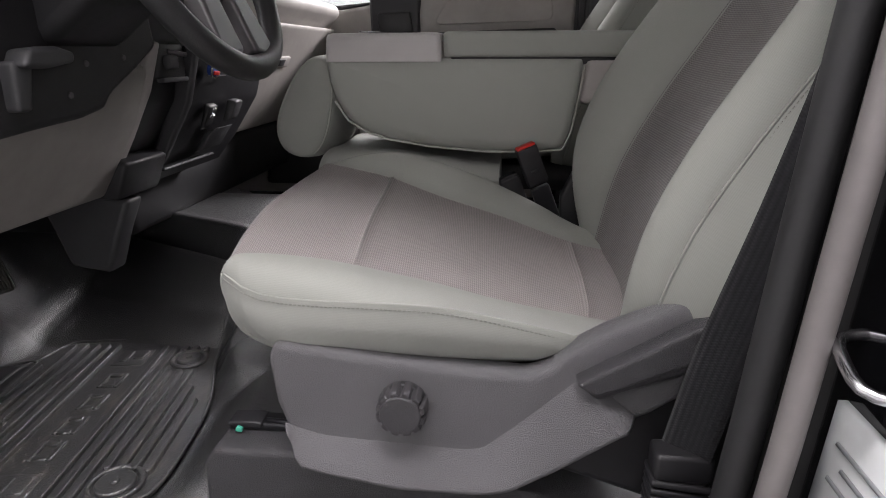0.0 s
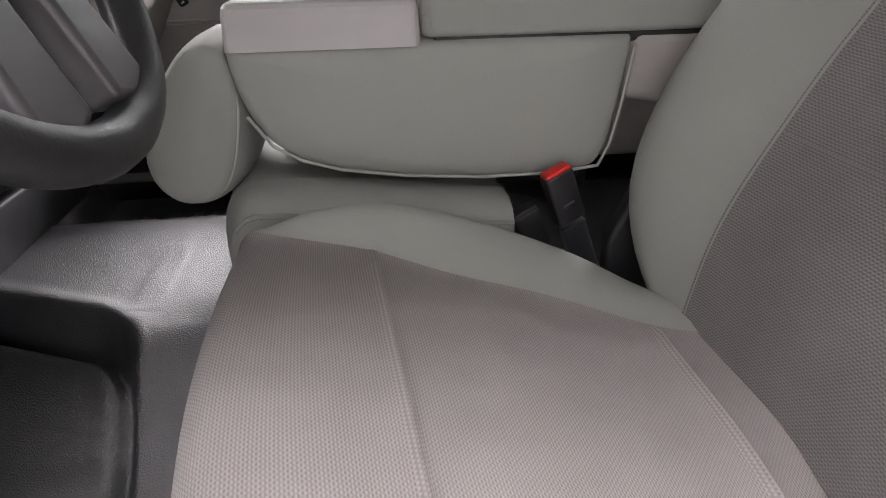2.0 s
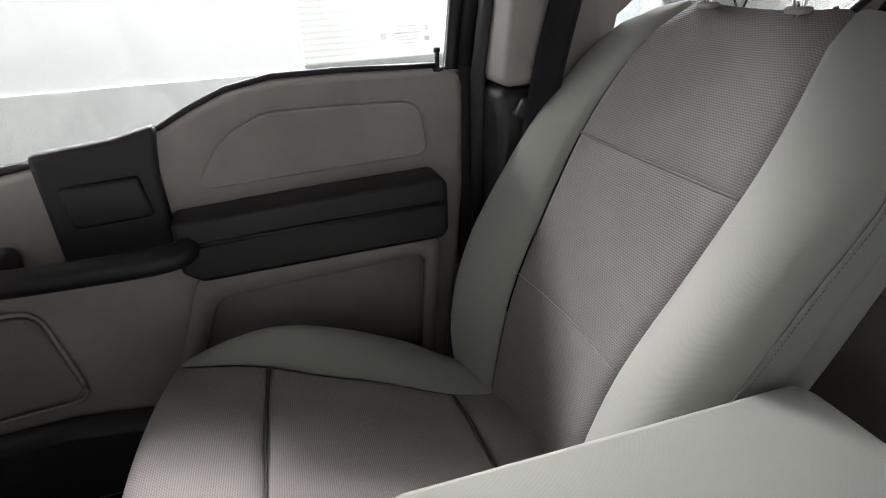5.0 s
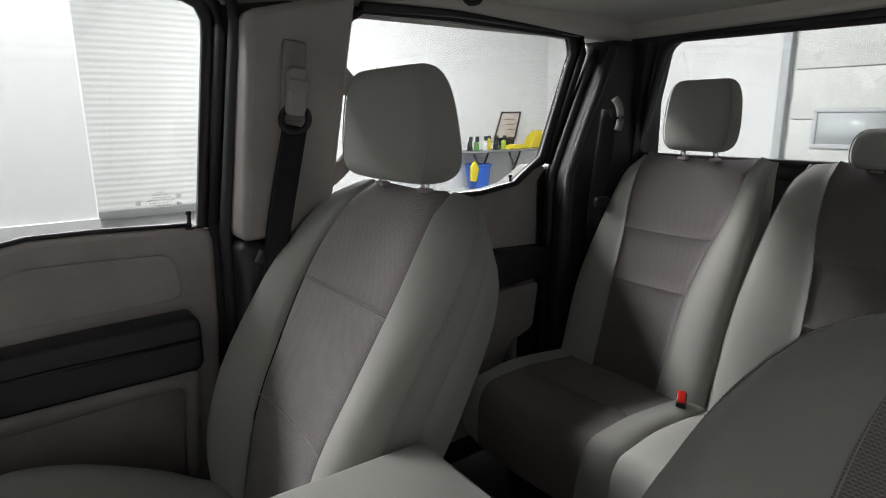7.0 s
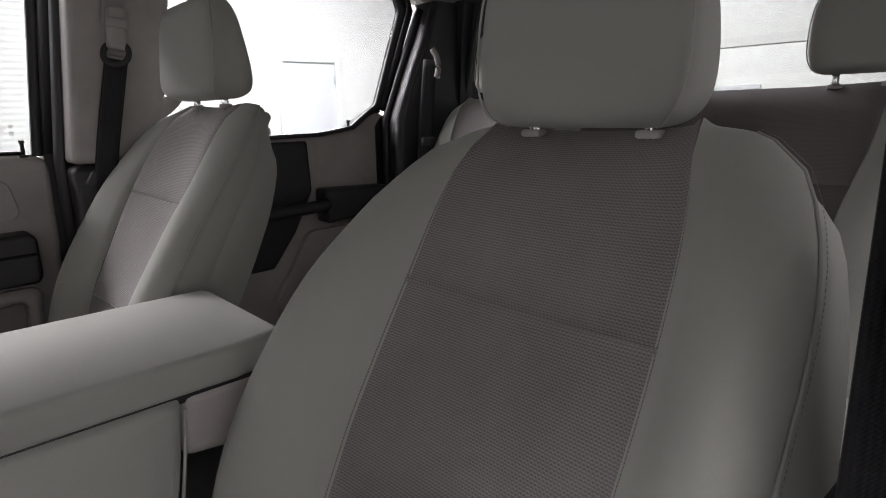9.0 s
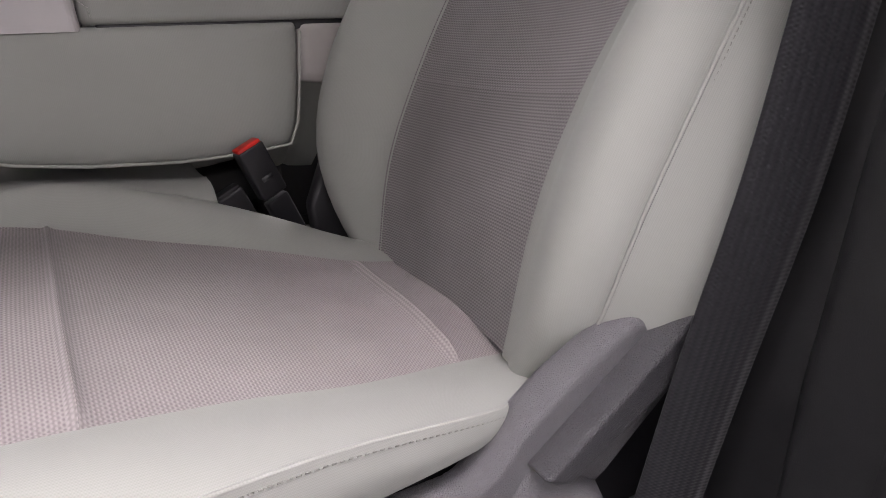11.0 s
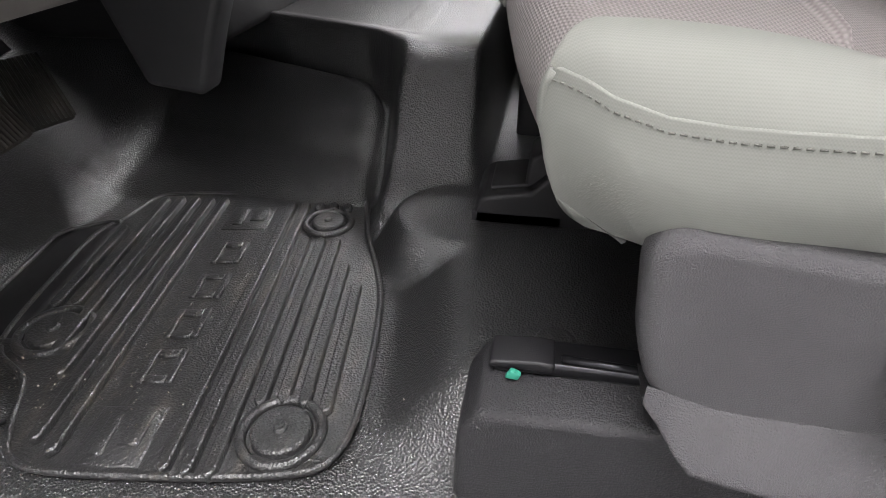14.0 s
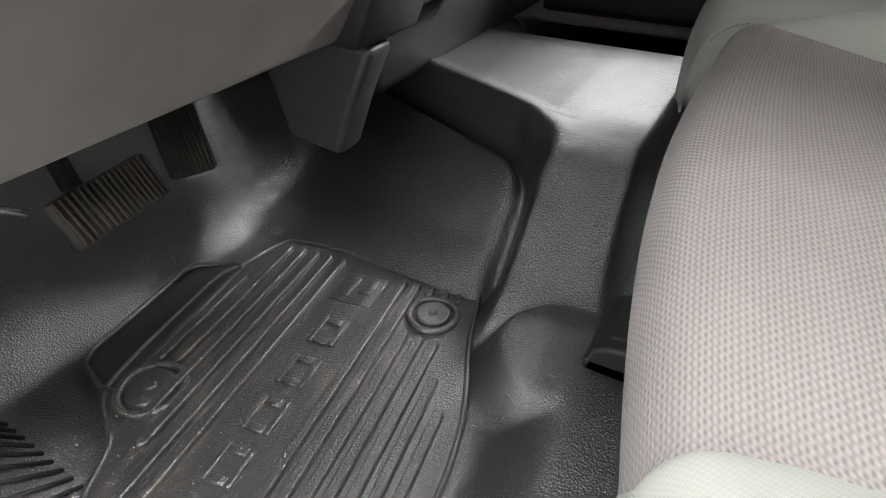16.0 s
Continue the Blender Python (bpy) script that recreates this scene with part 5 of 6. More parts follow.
def driver_belt():
    th = thing("seat_belt", "black driver seat belt hanging slack from the pillar", "seat belt", "seat belts")
    a = interp(BELT_LOW, 24)
    part("lower_webbing", band(a, [(-0.55, -0.83, 0.1)] * len(a), 0.047, 0.0016), WEB, th)
    b = interp([BELT_LOW[-1], (0.695, -0.336, 0.75), (0.725, -0.330, 1.0), (0.733, -0.328, 1.07)], 20)
    part("upper_webbing", band(b, [(-0.55, -0.83, 0.1)] * len(b), 0.047, 0.0016), WEB, th)
    m = pose(BELT_LOW[-1][0] - 0.014, BELT_LOW[-1][1] - 0.006, BELT_LOW[-1][2] + 0.012, 0, -8, -33)
    tg = part("tongue", move(rbox(-0.033, 0.033, -0.010, 0.010, -0.016, 0.016, 0.006, 3), m), TRIM_BLACK, th, "black latch tongue grip")
    part("tongue_slot", move(rbox(-0.025, 0.025, -0.0112, -0.009, 0.002, 0.010, 0.001), m), PILLAR_BLACK, tg)
    part("tongue_lug", move(rbox(-0.034, -0.016, -0.013, 0.006, -0.026, -0.004, 0.005, 3), m), TRIM_BLACK, tg)
    part("tongue_rivet", move(cyl((-0.024, -0.012, -0.012), (0, -1, 0), 0.0035, 0.003, 0.002, 12), m), DARK_STEEL, tg)
    part("stop_sleeve", move(rbox(-0.018, 0.020, -0.007, 0.006, -0.048, -0.014, 0.005), m), TRIM_BLACK, tg)
    bo = part("anchor_boot", rbox(0.559, 0.615, -0.328, -0.296, 0.146, 0.176, 0.005), TRIM_BLACK, th, "ribbed black rubber anchor boot")
    for k in range(14):
        z = 0.142 - 0.0092 * k
        x = 0.586 - 0.0006 * k
        part("boot_rib", move(rbox(-0.029 + 0.0006 * k, 0.029 - 0.0006 * k, -0.018, 0.018, -0.0034, 0.0034, 0.0026), pose(x, -0.312, z, 0, 6, 0)), TRIM_BLACK, bo)
    part("boot_core", prism([(0.564, 0.012), (0.563, 0.15), (0.611, 0.15), (0.600, 0.012)], "y", -0.325, -0.299, 0.003), PILLAR_BLACK, bo)
    part("boot_foot", rbox(0.545, 0.62, -0.335, -0.29, 0.002, 0.018, 0.004), TRIM_BLACK, bo)


driver_belt()


def passenger_belt():
    th = thing("seat_belt", "black passenger seat belt on a grey height adjuster", "seat belt", "seat belts")
    b = interp([(0.735, 1.056, 0.972), (0.715, 1.062, 0.88), (0.69, 1.068, 0.76), (0.66, 1.076, 0.55), (0.63, 1.08, 0.30)], 24)
    part("webbing", band(b, [(-0.55, -0.83, 0.0)] * len(b), 0.047, 0.0016), WEB, th)
    part("guide_ring", torus((0.738, 1.062, 0.984), (-0.55, -0.8, 0.3), 0.026, 0.0065, 28, 8, sx=1.0), TRIM_BLACK, th, "black belt guide ring")
    part("adjuster", move(rbox(-0.019, 0.019, -0.015, 0.015, -0.045, 0.045, 0.010, 3), pose(0.745, 1.062, 1.035, 0, 6, 0)), TRIM_GREY, th, "grey plastic height adjuster")
    part("adjuster_button", move(rbox(-0.020, 0.020, -0.0165, 0.0, -0.010, 0.012, 0.004, 2), pose(0.745, 1.061, 1.045, 0, 6, 0)), TRIM_GREY, th)
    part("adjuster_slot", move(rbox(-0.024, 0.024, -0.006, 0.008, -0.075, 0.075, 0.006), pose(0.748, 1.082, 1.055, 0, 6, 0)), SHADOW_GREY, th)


passenger_belt()


# ---- rear bench ----
def rear_seat(label, yc, half, ins, heads, seams=(0.559, 0.685)):
    th = thing("rear_bench", label, "car seat", "rear bench seats")
    place = lambda p: (p[0], p[1] + yc, p[2])
    k = lambda v: (lambda x: v)
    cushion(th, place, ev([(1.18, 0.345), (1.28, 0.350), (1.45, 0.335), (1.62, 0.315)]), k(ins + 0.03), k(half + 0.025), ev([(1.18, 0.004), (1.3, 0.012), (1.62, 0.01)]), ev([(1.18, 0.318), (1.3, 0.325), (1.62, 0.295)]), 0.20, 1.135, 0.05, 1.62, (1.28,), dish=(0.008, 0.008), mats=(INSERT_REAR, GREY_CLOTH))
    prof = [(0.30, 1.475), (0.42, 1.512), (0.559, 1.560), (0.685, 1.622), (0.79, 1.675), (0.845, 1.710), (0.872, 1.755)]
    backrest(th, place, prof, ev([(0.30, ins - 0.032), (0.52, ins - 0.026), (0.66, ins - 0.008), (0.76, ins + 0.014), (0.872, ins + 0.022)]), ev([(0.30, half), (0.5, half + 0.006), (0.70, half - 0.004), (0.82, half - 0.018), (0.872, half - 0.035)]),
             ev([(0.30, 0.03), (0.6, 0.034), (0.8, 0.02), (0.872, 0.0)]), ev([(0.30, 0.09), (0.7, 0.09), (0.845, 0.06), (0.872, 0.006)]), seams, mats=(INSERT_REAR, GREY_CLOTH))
    return th


rear_outer = rear_seat("light grey and taupe cloth rear outer seat", 0.822, 0.212, 0.130, (0.0,))
headrest(rear_outer, lambda p: (p[0], p[1] + 0.828, p[2]), 1.735, 0.892, 1.072, 0.094, 0.085, 0.06, 0.01, 0.874, 1.738, 0.045)
rear_wide = rear_seat("wide light grey and taupe cloth rear bench section", 0.18, 0.415, 0.30, (0.2, -0.2))
headrest(rear_wide, lambda p: (p[0], p[1] + 0.385, p[2]), 1.735, 0.872, 0.955, 0.095, 0.08, 0.06, 0.01, 0.868, 1.738, 0.045)
headrest(rear_wide, lambda p: (p[0], p[1] - 0.085, p[2]), 1.735, 0.895, 1.062, 0.098, 0.085, 0.06, 0.01, 0.874, 1.738, 0.045)
part("base_panel", rbox(1.26, 1.6, -0.22, 1.03, -0.03, 0.19, 0.02), TRIM_BLACK, rear_wide, "black plastic base under the bench")


# ---- passenger front door ----
def extruded_frame(poly_out, poly_in, axis, a, b):
    """A flat ring between two outlines with the same count of corners, with depth."""
    bm = bmesh.new()
    put = {"x": lambda p, w: (w, p[0], p[1]), "y": lambda p, w: (p[0], w, p[1])}[axis]
    L = [[bm.verts.new(put(p, w)) for p in poly] for poly, w in ((poly_out, a), (poly_in, a), (poly_in, b), (poly_out, b))]
    n = len(poly_out)
    for q in range(4):
        A, B = L[q], L[(q + 1) % 4]
        for i in range(n):
            bm.faces.new((A[i], A[(i + 1) % n], B[(i + 1) % n], B[i]))
    bmesh.ops.recalc_face_normals(bm, faces=bm.faces[:])
    return bm


def front_door():
    th = thing("front_door", "closed passenger front door, grey and black plastic trim", "car door", "doors")
    sill = [(-0.62, 0.665), (-0.15, 0.675), (0.045, 0.704), (0.12, 0.722), (0.17, 0.748), (0.222, 0.769), (0.292, 0.782), (0.40, 0.782), (0.563, 0.776), (0.598, 0.766)]
    panel = sill + [(0.604, 0.74), (0.600, 0.575), (0.585, 0.40), (0.555, 0.20), (0.50, 0.06), (-0.62, 0.06)]
    part("door_panel", prism(panel, "y", 1.196, 1.27, 0.014, 3), TRIM_GREY, th, "warm grey grained plastic door panel")
    # sunken fields of the panel, as raised rims
    part("upper_field", prism(rounded([(0.15, 0.625), (0.20, 0.70), (0.27, 0.735), (0.52, 0.728), (0.535, 0.635)], 0.03), "y", 1.188, 1.2, 0.005, 2), TRIM_GREY, th)
    part("lower_field_rim", extruded_frame(rounded([(0.125, 0.478), (0.53, 0.482), (0.545, 0.47), (0.52, 0.20), (0.02, 0.20)], 0.02), rounded([(0.150, 0.440), (0.505, 0.452), (0.515, 0.44), (0.50, 0.22), (0.06, 0.22)], 0.02), "y", 1.178, 1.2), TRIM_GREY, th)
    # sunken field; its shade is painted by the darker grey
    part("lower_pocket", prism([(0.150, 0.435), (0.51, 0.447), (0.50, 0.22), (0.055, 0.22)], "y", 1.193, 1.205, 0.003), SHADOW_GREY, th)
    # black armrest band
    part("armrest", prism([(0.112, 0.598), (0.30, 0.606), (0.535, 0.612), (0.546, 0.600), (0.546, 0.515), (0.535, 0.500), (0.14, 0.496), (0.112, 0.515)], "y", 1.128, 1.2, 0.012, 4), TRIM_BLACK, th, "black padded armrest")
    part("armrest_crease", tube([(0.12, 1.1275, 0.558), (0.30, 1.1262, 0.564), (0.54, 1.1275, 0.566)], 0.004, 8), TRIM_BLACK, th)
    # upright black band with the pull handle
    part("black_band", prism([(-0.055, 0.71), (0.055, 0.72), (0.118, 0.735), (0.108, 0.66), (0.112, 0.52), (0.10, 0.505), (-0.03, 0.50), (-0.05, 0.52)], "y", 1.182, 1.21, 0.010, 3), TRIM_BLACK, th, "upright black plastic band")
    pts = [(-0.135, 1.148, 0.552), (-0.132, 1.118, 0.556), (-0.11, 1.106, 0.558), (0.0, 1.102, 0.557), (0.085, 1.104, 0.556), (0.12, 1.118, 0.556), (0.128, 1.15, 0.556)]
    part("pull_handle", tube(interp(pts, 30), 0.021, 12, flat=0.95), TRIM_BLACK, th, "black pull handle")
    part("handle_foot", rbox(-0.155, -0.105, 1.12, 1.2, 0.532, 0.580, 0.012, 3), TRIM_BLACK, th)
    part("inner_handle_cup", prism([(-0.03, 0.66), (0.08, 0.665), (0.09, 0.60), (-0.02, 0.595)], "y", 1.172, 1.19, 0.006), PILLAR_BLACK, th)
    sw = part("window_switch", move(rbox(-0.022, 0.022, -0.006, 0.006, -0.012, 0.012, 0.005), pose(-0.205, 1.19, 0.525, 0, 62, 0)), TRIM_BLACK, th, "small black lock switch")
    for d in (-0.010, 0.004, 0.014):
        part("switch_mark", move(rbox(d - 0.002, d + 0.002, -0.0072, -0.006, -0.004, 0.004, 0), pose(-0.205, 1.19, 0.525, 0, 62, 0)), PAPER, sw)
    part("speaker_grille", prism(rounded([(-0.34, 0.46), (-0.12, 0.465), (-0.085, 0.30), (-0.35, 0.285)], 0.03), "y", 1.186, 1.2, 0.004), plastic("speaker_grille_grey", (0.27, 0.25, 0.235), 0.6, grain=350, strength=0.9), th, "grey speaker grille")
    part("speaker_rim", tube([(x, 1.187, z) for x, z in rounded([(-0.35, 0.468), (-0.113, 0.473), (-0.077, 0.293), (-0.36, 0.277)], 0.035)], 0.0035, 6, closed=True), TRIM_GREY, th)
    part("bottle_pocket", prism([(-0.45, 0.10), (-0.42, 0.255), (-0.12, 0.265), (0.08, 0.24), (0.10, 0.10)], "y", 1.150, 1.2, 0.02, 3), PILLAR_BLACK, th, "black lower storage pocket")
    # window: glass, seal along the sill, frame
    win_o = [(-0.50, 0.655), (0.10, 0.705), (0.20, 0.76), (0.30, 0.777), (0.60, 0.770), (0.650, 1.13), (0.652, 1.19), (0.640, 1.218), (0.61, 1.230), (0.30, 1.235), (-0.02, 1.15)]
    win_i = [(-0.46, 0.66), (0.10, 0.71), (0.20, 0.764), (0.30, 0.781), (0.576, 0.774), (0.619, 1.13), (0.622, 1.172), (0.612, 1.195), (0.585, 1.207), (0.30, 1.204), (0.0, 1.13)]
    part("window_frame", extruded_frame(win_o, win_i, "y", 1.205, 1.222), PILLAR_BLACK, th, "black window frame")
    part("window_frame_edge", tube([(0.607, 1.2, 0.775), (0.650, 1.195, 1.15), (0.648, 1.192, 1.192), (0.634, 1.19, 1.213), (0.60, 1.188, 1.224), (0.3, 1.188, 1.228)], 0.012, 8), PILLAR_BLACK, th)
    gl = part("window_glass", prism(win_i, "y", 1.214, 1.218, 0), GLASS, th, "clear side window", smooth=False)
    gl.visible_shadow = False
    part("sill_seal", tube([(x, 1.207, z + 0.003) for x, z in sill[:-1]], 0.005, 8), PILLAR_BLACK, th)
    # etched mark low on the glass: plain bars
    mk = part("glass_mark", bmesh.new(), ETCH, gl)
    bm = bmesh.new()
    for i in range(7):
        w = (0.010, 0.016, 0.022, 0.024, 0.020, 0.015, 0.009)[i]
        b0 = rbox(0.515 - w, 0.515 + w, 1.2122, 1.2130, 0.816 + 0.0052 * i, 0.8178 + 0.0052 * i, 0)
        me = bpy.data.meshes.new("t")
        b0.to_mesh(me)
        b0.free()
        bm.from_mesh(me)
    for x, z in ((0.475, 0.829), (0.548, 0.822), (0.548, 0.838)):
        b0 = rbox(x - 0.005, x + 0.004, 1.2122, 1.2130, z - 0.004, z + 0.004, 0)
        me = bpy.data.meshes.new("t")
        b0.to_mesh(me)
        b0.free()
        bm.from_mesh(me)
    bm.to_mesh(mk.data)
    bm.free()
    lp = part("lock_pin", cyl((0.560, 1.203, 0.772), (0, 0, 1), 0.004, 0.004, 0.030, 12), PILLAR_BLACK, th, "black door lock pin")
    part("pin_cap", cyl((0.560, 1.203, 0.800), (0, 0, 1), 0.0065, 0.005, 0.008, 14, 0.002), PILLAR_BLACK, lp)
    part("pin_collar", cyl((0.560, 1.203, 0.770), (0, 0, 1), 0.010, 0.009, 0.006, 16, 0.002), PILLAR_BLACK, lp)
    part("door_skin", prism([(-0.62, -0.15), (0.62, -0.15), (0.62, 0.70), (-0.62, 0.60)], "y", 1.29, 1.33, 0.01), GLOSS_BLACK, th, "gloss black outer skin")


front_door()


def rear_door():
    th = thing("rear_door", "closed passenger rear door, grey and black plastic trim", "car door", "doors")
    sill = [(0.80, 0.785), (1.20, 0.783), (1.34, 0.784), (1.42, 0.795), (1.47, 0.82), (1.51, 0.845), (1.545, 0.845)]
    panel = sill + [(1.565, 0.83), (1.56, 0.62), (1.53, 0.45), (1.42, 0.30), (1.30, 0.06), (0.80, 0.06)]
    part("door_panel", prism(panel, "y", 1.196, 1.27, 0.012, 3), TRIM_GREY, th, "warm grey grained plastic door panel")
    part("black_band", prism([(1.10, 0.77), (1.26, 0.768), (1.265, 0.62), (1.20, 0.50), (1.12, 0.40), (0.98, 0.40), (0.99, 0.6)], "y", 1.184, 1.2, 0.008), TRIM_BLACK, th, "upright black plastic band")
    part("armrest", prism([(1.28, 0.625), (1.52, 0.615), (1.535, 0.60), (1.535, 0.53), (1.28, 0.52)], "y", 1.13, 1.2, 0.012, 3), TRIM_BLACK, th, "black padded armrest")
    part("pull_handle", tube(interp([(1.02, 1.15, 0.572), (1.04, 1.12, 0.575), (1.15, 1.115, 0.578), (1.26, 1.12, 0.58), (1.29, 1.15, 0.58)], 20), 0.018, 10), TRIM_BLACK, th, "black pull handle")
    part("lower_field", prism(rounded([(1.24, 0.495), (1.52, 0.50), (1.50, 0.36), (1.16, 0.25), (1.10, 0.28)], 0.02), "y", 1.178, 1.2, 0.008), TRIM_GREY, th)
    win_o = [(0.82, 0.775), (1.30, 0.778), (1.43, 0.795), (1.49, 0.835), (1.56, 0.86), (1.69, 1.165), (1.67, 1.225), (1.20, 1.235), (0.93, 1.22), (0.875, 1.17), (0.85, 0.95)]
    win_i = [(0.85, 0.788), (1.30, 0.790), (1.42, 0.805), (1.47, 0.838), (1.522, 0.87), (1.636, 1.16), (1.625, 1.200), (1.20, 1.212), (0.96, 1.208), (0.905, 1.172), (0.865, 0.95)]
    part("window_frame", extruded_frame(win_o, win_i, "y", 1.180, 1.205), PILLAR_BLACK, th, "black window frame")
    part("frame_edge", tube([(1.540, 1.178, 0.85), (1.660, 1.165, 1.16), (1.645, 1.160, 1.212), (1.20, 1.16, 1.226), (0.94, 1.155, 1.218)], 0.010, 8), PILLAR_BLACK, th)
    gl = part("window_glass", prism(win_i, "y", 1.196, 1.200, 0), GLASS, th, "clear side window", smooth=False)
    gl.visible_shadow = False
    part("sill_seal", tube([(x, 1.200, z + 0.002) for x, z in sill], 0.005, 8), PILLAR_BLACK, th)
    lp = part("lock_pin", cyl((1.424, 1.206, 0.785), (0, 0, 1), 0.004, 0.004, 0.034, 12), PILLAR_BLACK, th, "black door lock pin")
    part("pin_cap", cyl((1.424, 1.206, 0.816), (0, 0, 1), 0.0065, 0.005, 0.008, 14, 0.002), PILLAR_BLACK, lp)
    part("door_skin", prism([(0.66, -0.15), (1.6, -0.15), (1.6, 0.75), (0.66, 0.72)], "y", 1.29, 1.33, 0.01), GLOSS_BLACK, th, "gloss black outer skin")


rear_door()


# ---- pillars, roof, rear wall ----
def pillars():
    b = thing("pillar_trim", "warm grey plastic trim of the pillar between the far doors", "pillar trim", "pillar trims")
    part("upper_trim", prism([(0.628, 0.752), (0.672, 1.18), (0.90, 1.235), (0.885, 1.16), (0.838, 0.90), (0.812, 0.752)], "y", 1.088, 1.20, 0.016, 3), TRIM_GREY, b)
    part("lower_trim", prism([(0.622, 0.03), (0.628, 0.748), (0.80, 0.748), (0.80, 0.03)], "y", 1.10, 1.20, 0.016, 3), PILLAR_BLACK, b, "black lower pillar trim")
    part("door_seal", tube([(0.618, 1.185, 0.05), (0.622, 1.175, 0.76), (0.668, 1.15, 1.16), (0.66, 1.14, 1.205), (0.62, 1.135, 1.228)], 0.014, 8), PILLAR_BLACK, b, "black rubber door seal")
    part("coat_hook", prism([(0.645, 0.71), (0.66, 0.735), (0.672, 0.74), (0.672, 0.70)], "y", 1.08, 1.10, 0.004), TRIM_BLACK, b)
    part("body_side", prism([(0.59, -0.1), (0.598, 0.77), (0.652, 1.2), (0.91, 1.24), (0.86, 0.77), (0.86, -0.1)], "y", 1.202, 1.262, 0), PILLAR_BLACK, b, "black body side behind the trim")
    grip = rounded([(0.835, 1.115), (0.868, 1.098), (0.910, 1.050), (0.903, 0.905), (0.862, 0.862), (0.800, 0.822), (0.800, 1.00)], 0.03, 4)
    gap = rounded([(0.8455, 1.034), (0.870, 1.036), (0.893, 1.028), (0.880, 0.925), (0.860, 0.897), (0.820, 0.890), (0.830, 0.96)], 0.012, 4)
    part("grab_handle", extruded_frame(grip, gap, "y", 1.112, 1.135), TRIM_GREY, b, "grey moulded grab handle")
    c = thing("pillar_trim", "black plastic trim of the rear corner pillar", "pillar trim", "pillar trims")
    part("corner_trim", prism([(1.520, 0.05), (1.535, 0.82), (1.588, 0.943), (1.685, 1.150), (1.71, 1.193), (1.95, 1.193), (1.95, 0.05)], "y", 1.085, 1.19, 0.02, 3), PILLAR_BLACK, c)
    part("body_side", prism([(1.51, -0.1), (1.52, 0.80), (1.545, 0.83), (1.62, 0.845), (1.735, 1.162), (1.78, 1.24), (1.95, 1.24), (1.95, -0.1)], "y", 1.192, 1.262, 0), PILLAR_BLACK, c, "black body side behind the trim")
    part("seal_ridge", tube([(1.530, 1.105, 0.3), (1.545, 1.100, 0.82), (1.598, 1.098, 0.943), (1.705, 1.092, 1.17)], 0.014, 8), RAIL_BLACK, c)
    part("seal_lip", tube([(1.515, 1.15, 0.3), (1.530, 1.148, 0.82), (1.583, 1.145, 0.943), (1.685, 1.14, 1.165)], 0.011, 8), PILLAR_BLACK, c)
    part("rear_slope", prism([(1.10, 0.3), (1.10, 1.19), (1.045, 1.19), (1.078, 1.02), (1.110, 0.86), (1.115, 0.3)], "x", 1.80, 1.93, 0.012, 3), PILLAR_BLACK, c)
    rb = thing("seat_belt", "black rear seat belt at the corner pillar", "seat belt", "seat belts")
    p = interp([(1.625, 1.030, 1.00), (1.615, 1.035, 0.90), (1.60, 1.04, 0.75), (1.59, 1.04, 0.6)], 14)
    part("webbing", band(p, [(-0.8, -0.6, 0)] * len(p), 0.046, 0.0016), WEB, rb)
    part("guide_loop", tube(interp([(1.615, 1.01, 1.030), (1.622, 1.0, 1.01), (1.625, 0.995, 0.975), (1.622, 1.0, 0.945)], 12), 0.006, 8, flat=1.6), SHADOW_GREY, rb, "grey belt guide")
    part("tongue", rbox(1.575, 1.625, 1.015, 1.035, 0.735, 0.765, 0.006), TRIM_BLACK, rb)


pillars()


def roof():
    # headliner: a shallow vault with rounded sides, dipping to the rear header
    rows = []
    ys = [-0.46 + 1.70 * i / 48 for i in range(49)]
    xs = [-0.25 + 2.2 * i / 60 for i in range(61)]
    for y in ys:
        e = min(y + 0.46, 1.24 - y)
        drop = 0.055 * (1 - sstep(e, 0.0, 0.16)) ** 2
        row = []
        for x in xs:
            f = 0.05 * (1 - sstep(1.95 - x, 0.0, 0.22)) ** 1.5 + 0.06 * (1 - sstep(x + 0.25, 0.0, 0.2))
            row.append((x, y, 1.262 - drop - f))
        rows.append(row)
    structure("ceiling_headliner", grid_mesh(rows), HEADLINER, "grey cloth headliner of the cab", "headliner", True)
    structure("roof_skin", prism([(-0.5, 1.0), (-0.25, 1.27), (0.1, 1.30), (1.95, 1.29), (1.98, 1.25), (1.93, 1.275), (-0.2, 1.255)], "y", -0.47, 1.25, 0), GLOSS_BLACK, "gloss black roof of the cab", "roof")
    rl = thing("roof_rail_trim", "grey roof edge trim above the far doors", "roof trim")
    part("rail", prism([(-0.2, 1.16), (0.62, 1.226), (1.20, 1.232), (1.62, 1.205), (1.95, 1.19), (1.95, 1.28), (-0.2, 1.28)], "y", 1.135, 1.26, 0.02, 3), HEADLINER, rl)
    rl2 = thing("roof_rail_trim", "grey roof edge trim above the near doors", "roof trim")
    part("rail", prism([(-0.2, 1.16), (0.62, 1.226), (1.20, 1.232), (1.62, 1.205), (1.95, 1.19), (1.95, 1.28), (-0.2, 1.28)], "y", -0.47, -0.37, 0.02, 3), HEADLINER, rl2)
    ck = thing("coat_hook", "small grey coat hook under the roof edge", "hook")
    part("base", rbox(1.10, 1.17, 1.02, 1.05, 1.232, 1.252, 0.006), TRIM_GREY, ck)
    part("hook", tube(interp([(1.12, 1.03, 1.235), (1.12, 1.01, 1.22), (1.135, 1.0, 1.222), (1.15, 1.005, 1.235)], 10), 0.006, 8), TRIM_BLACK, ck)


roof()


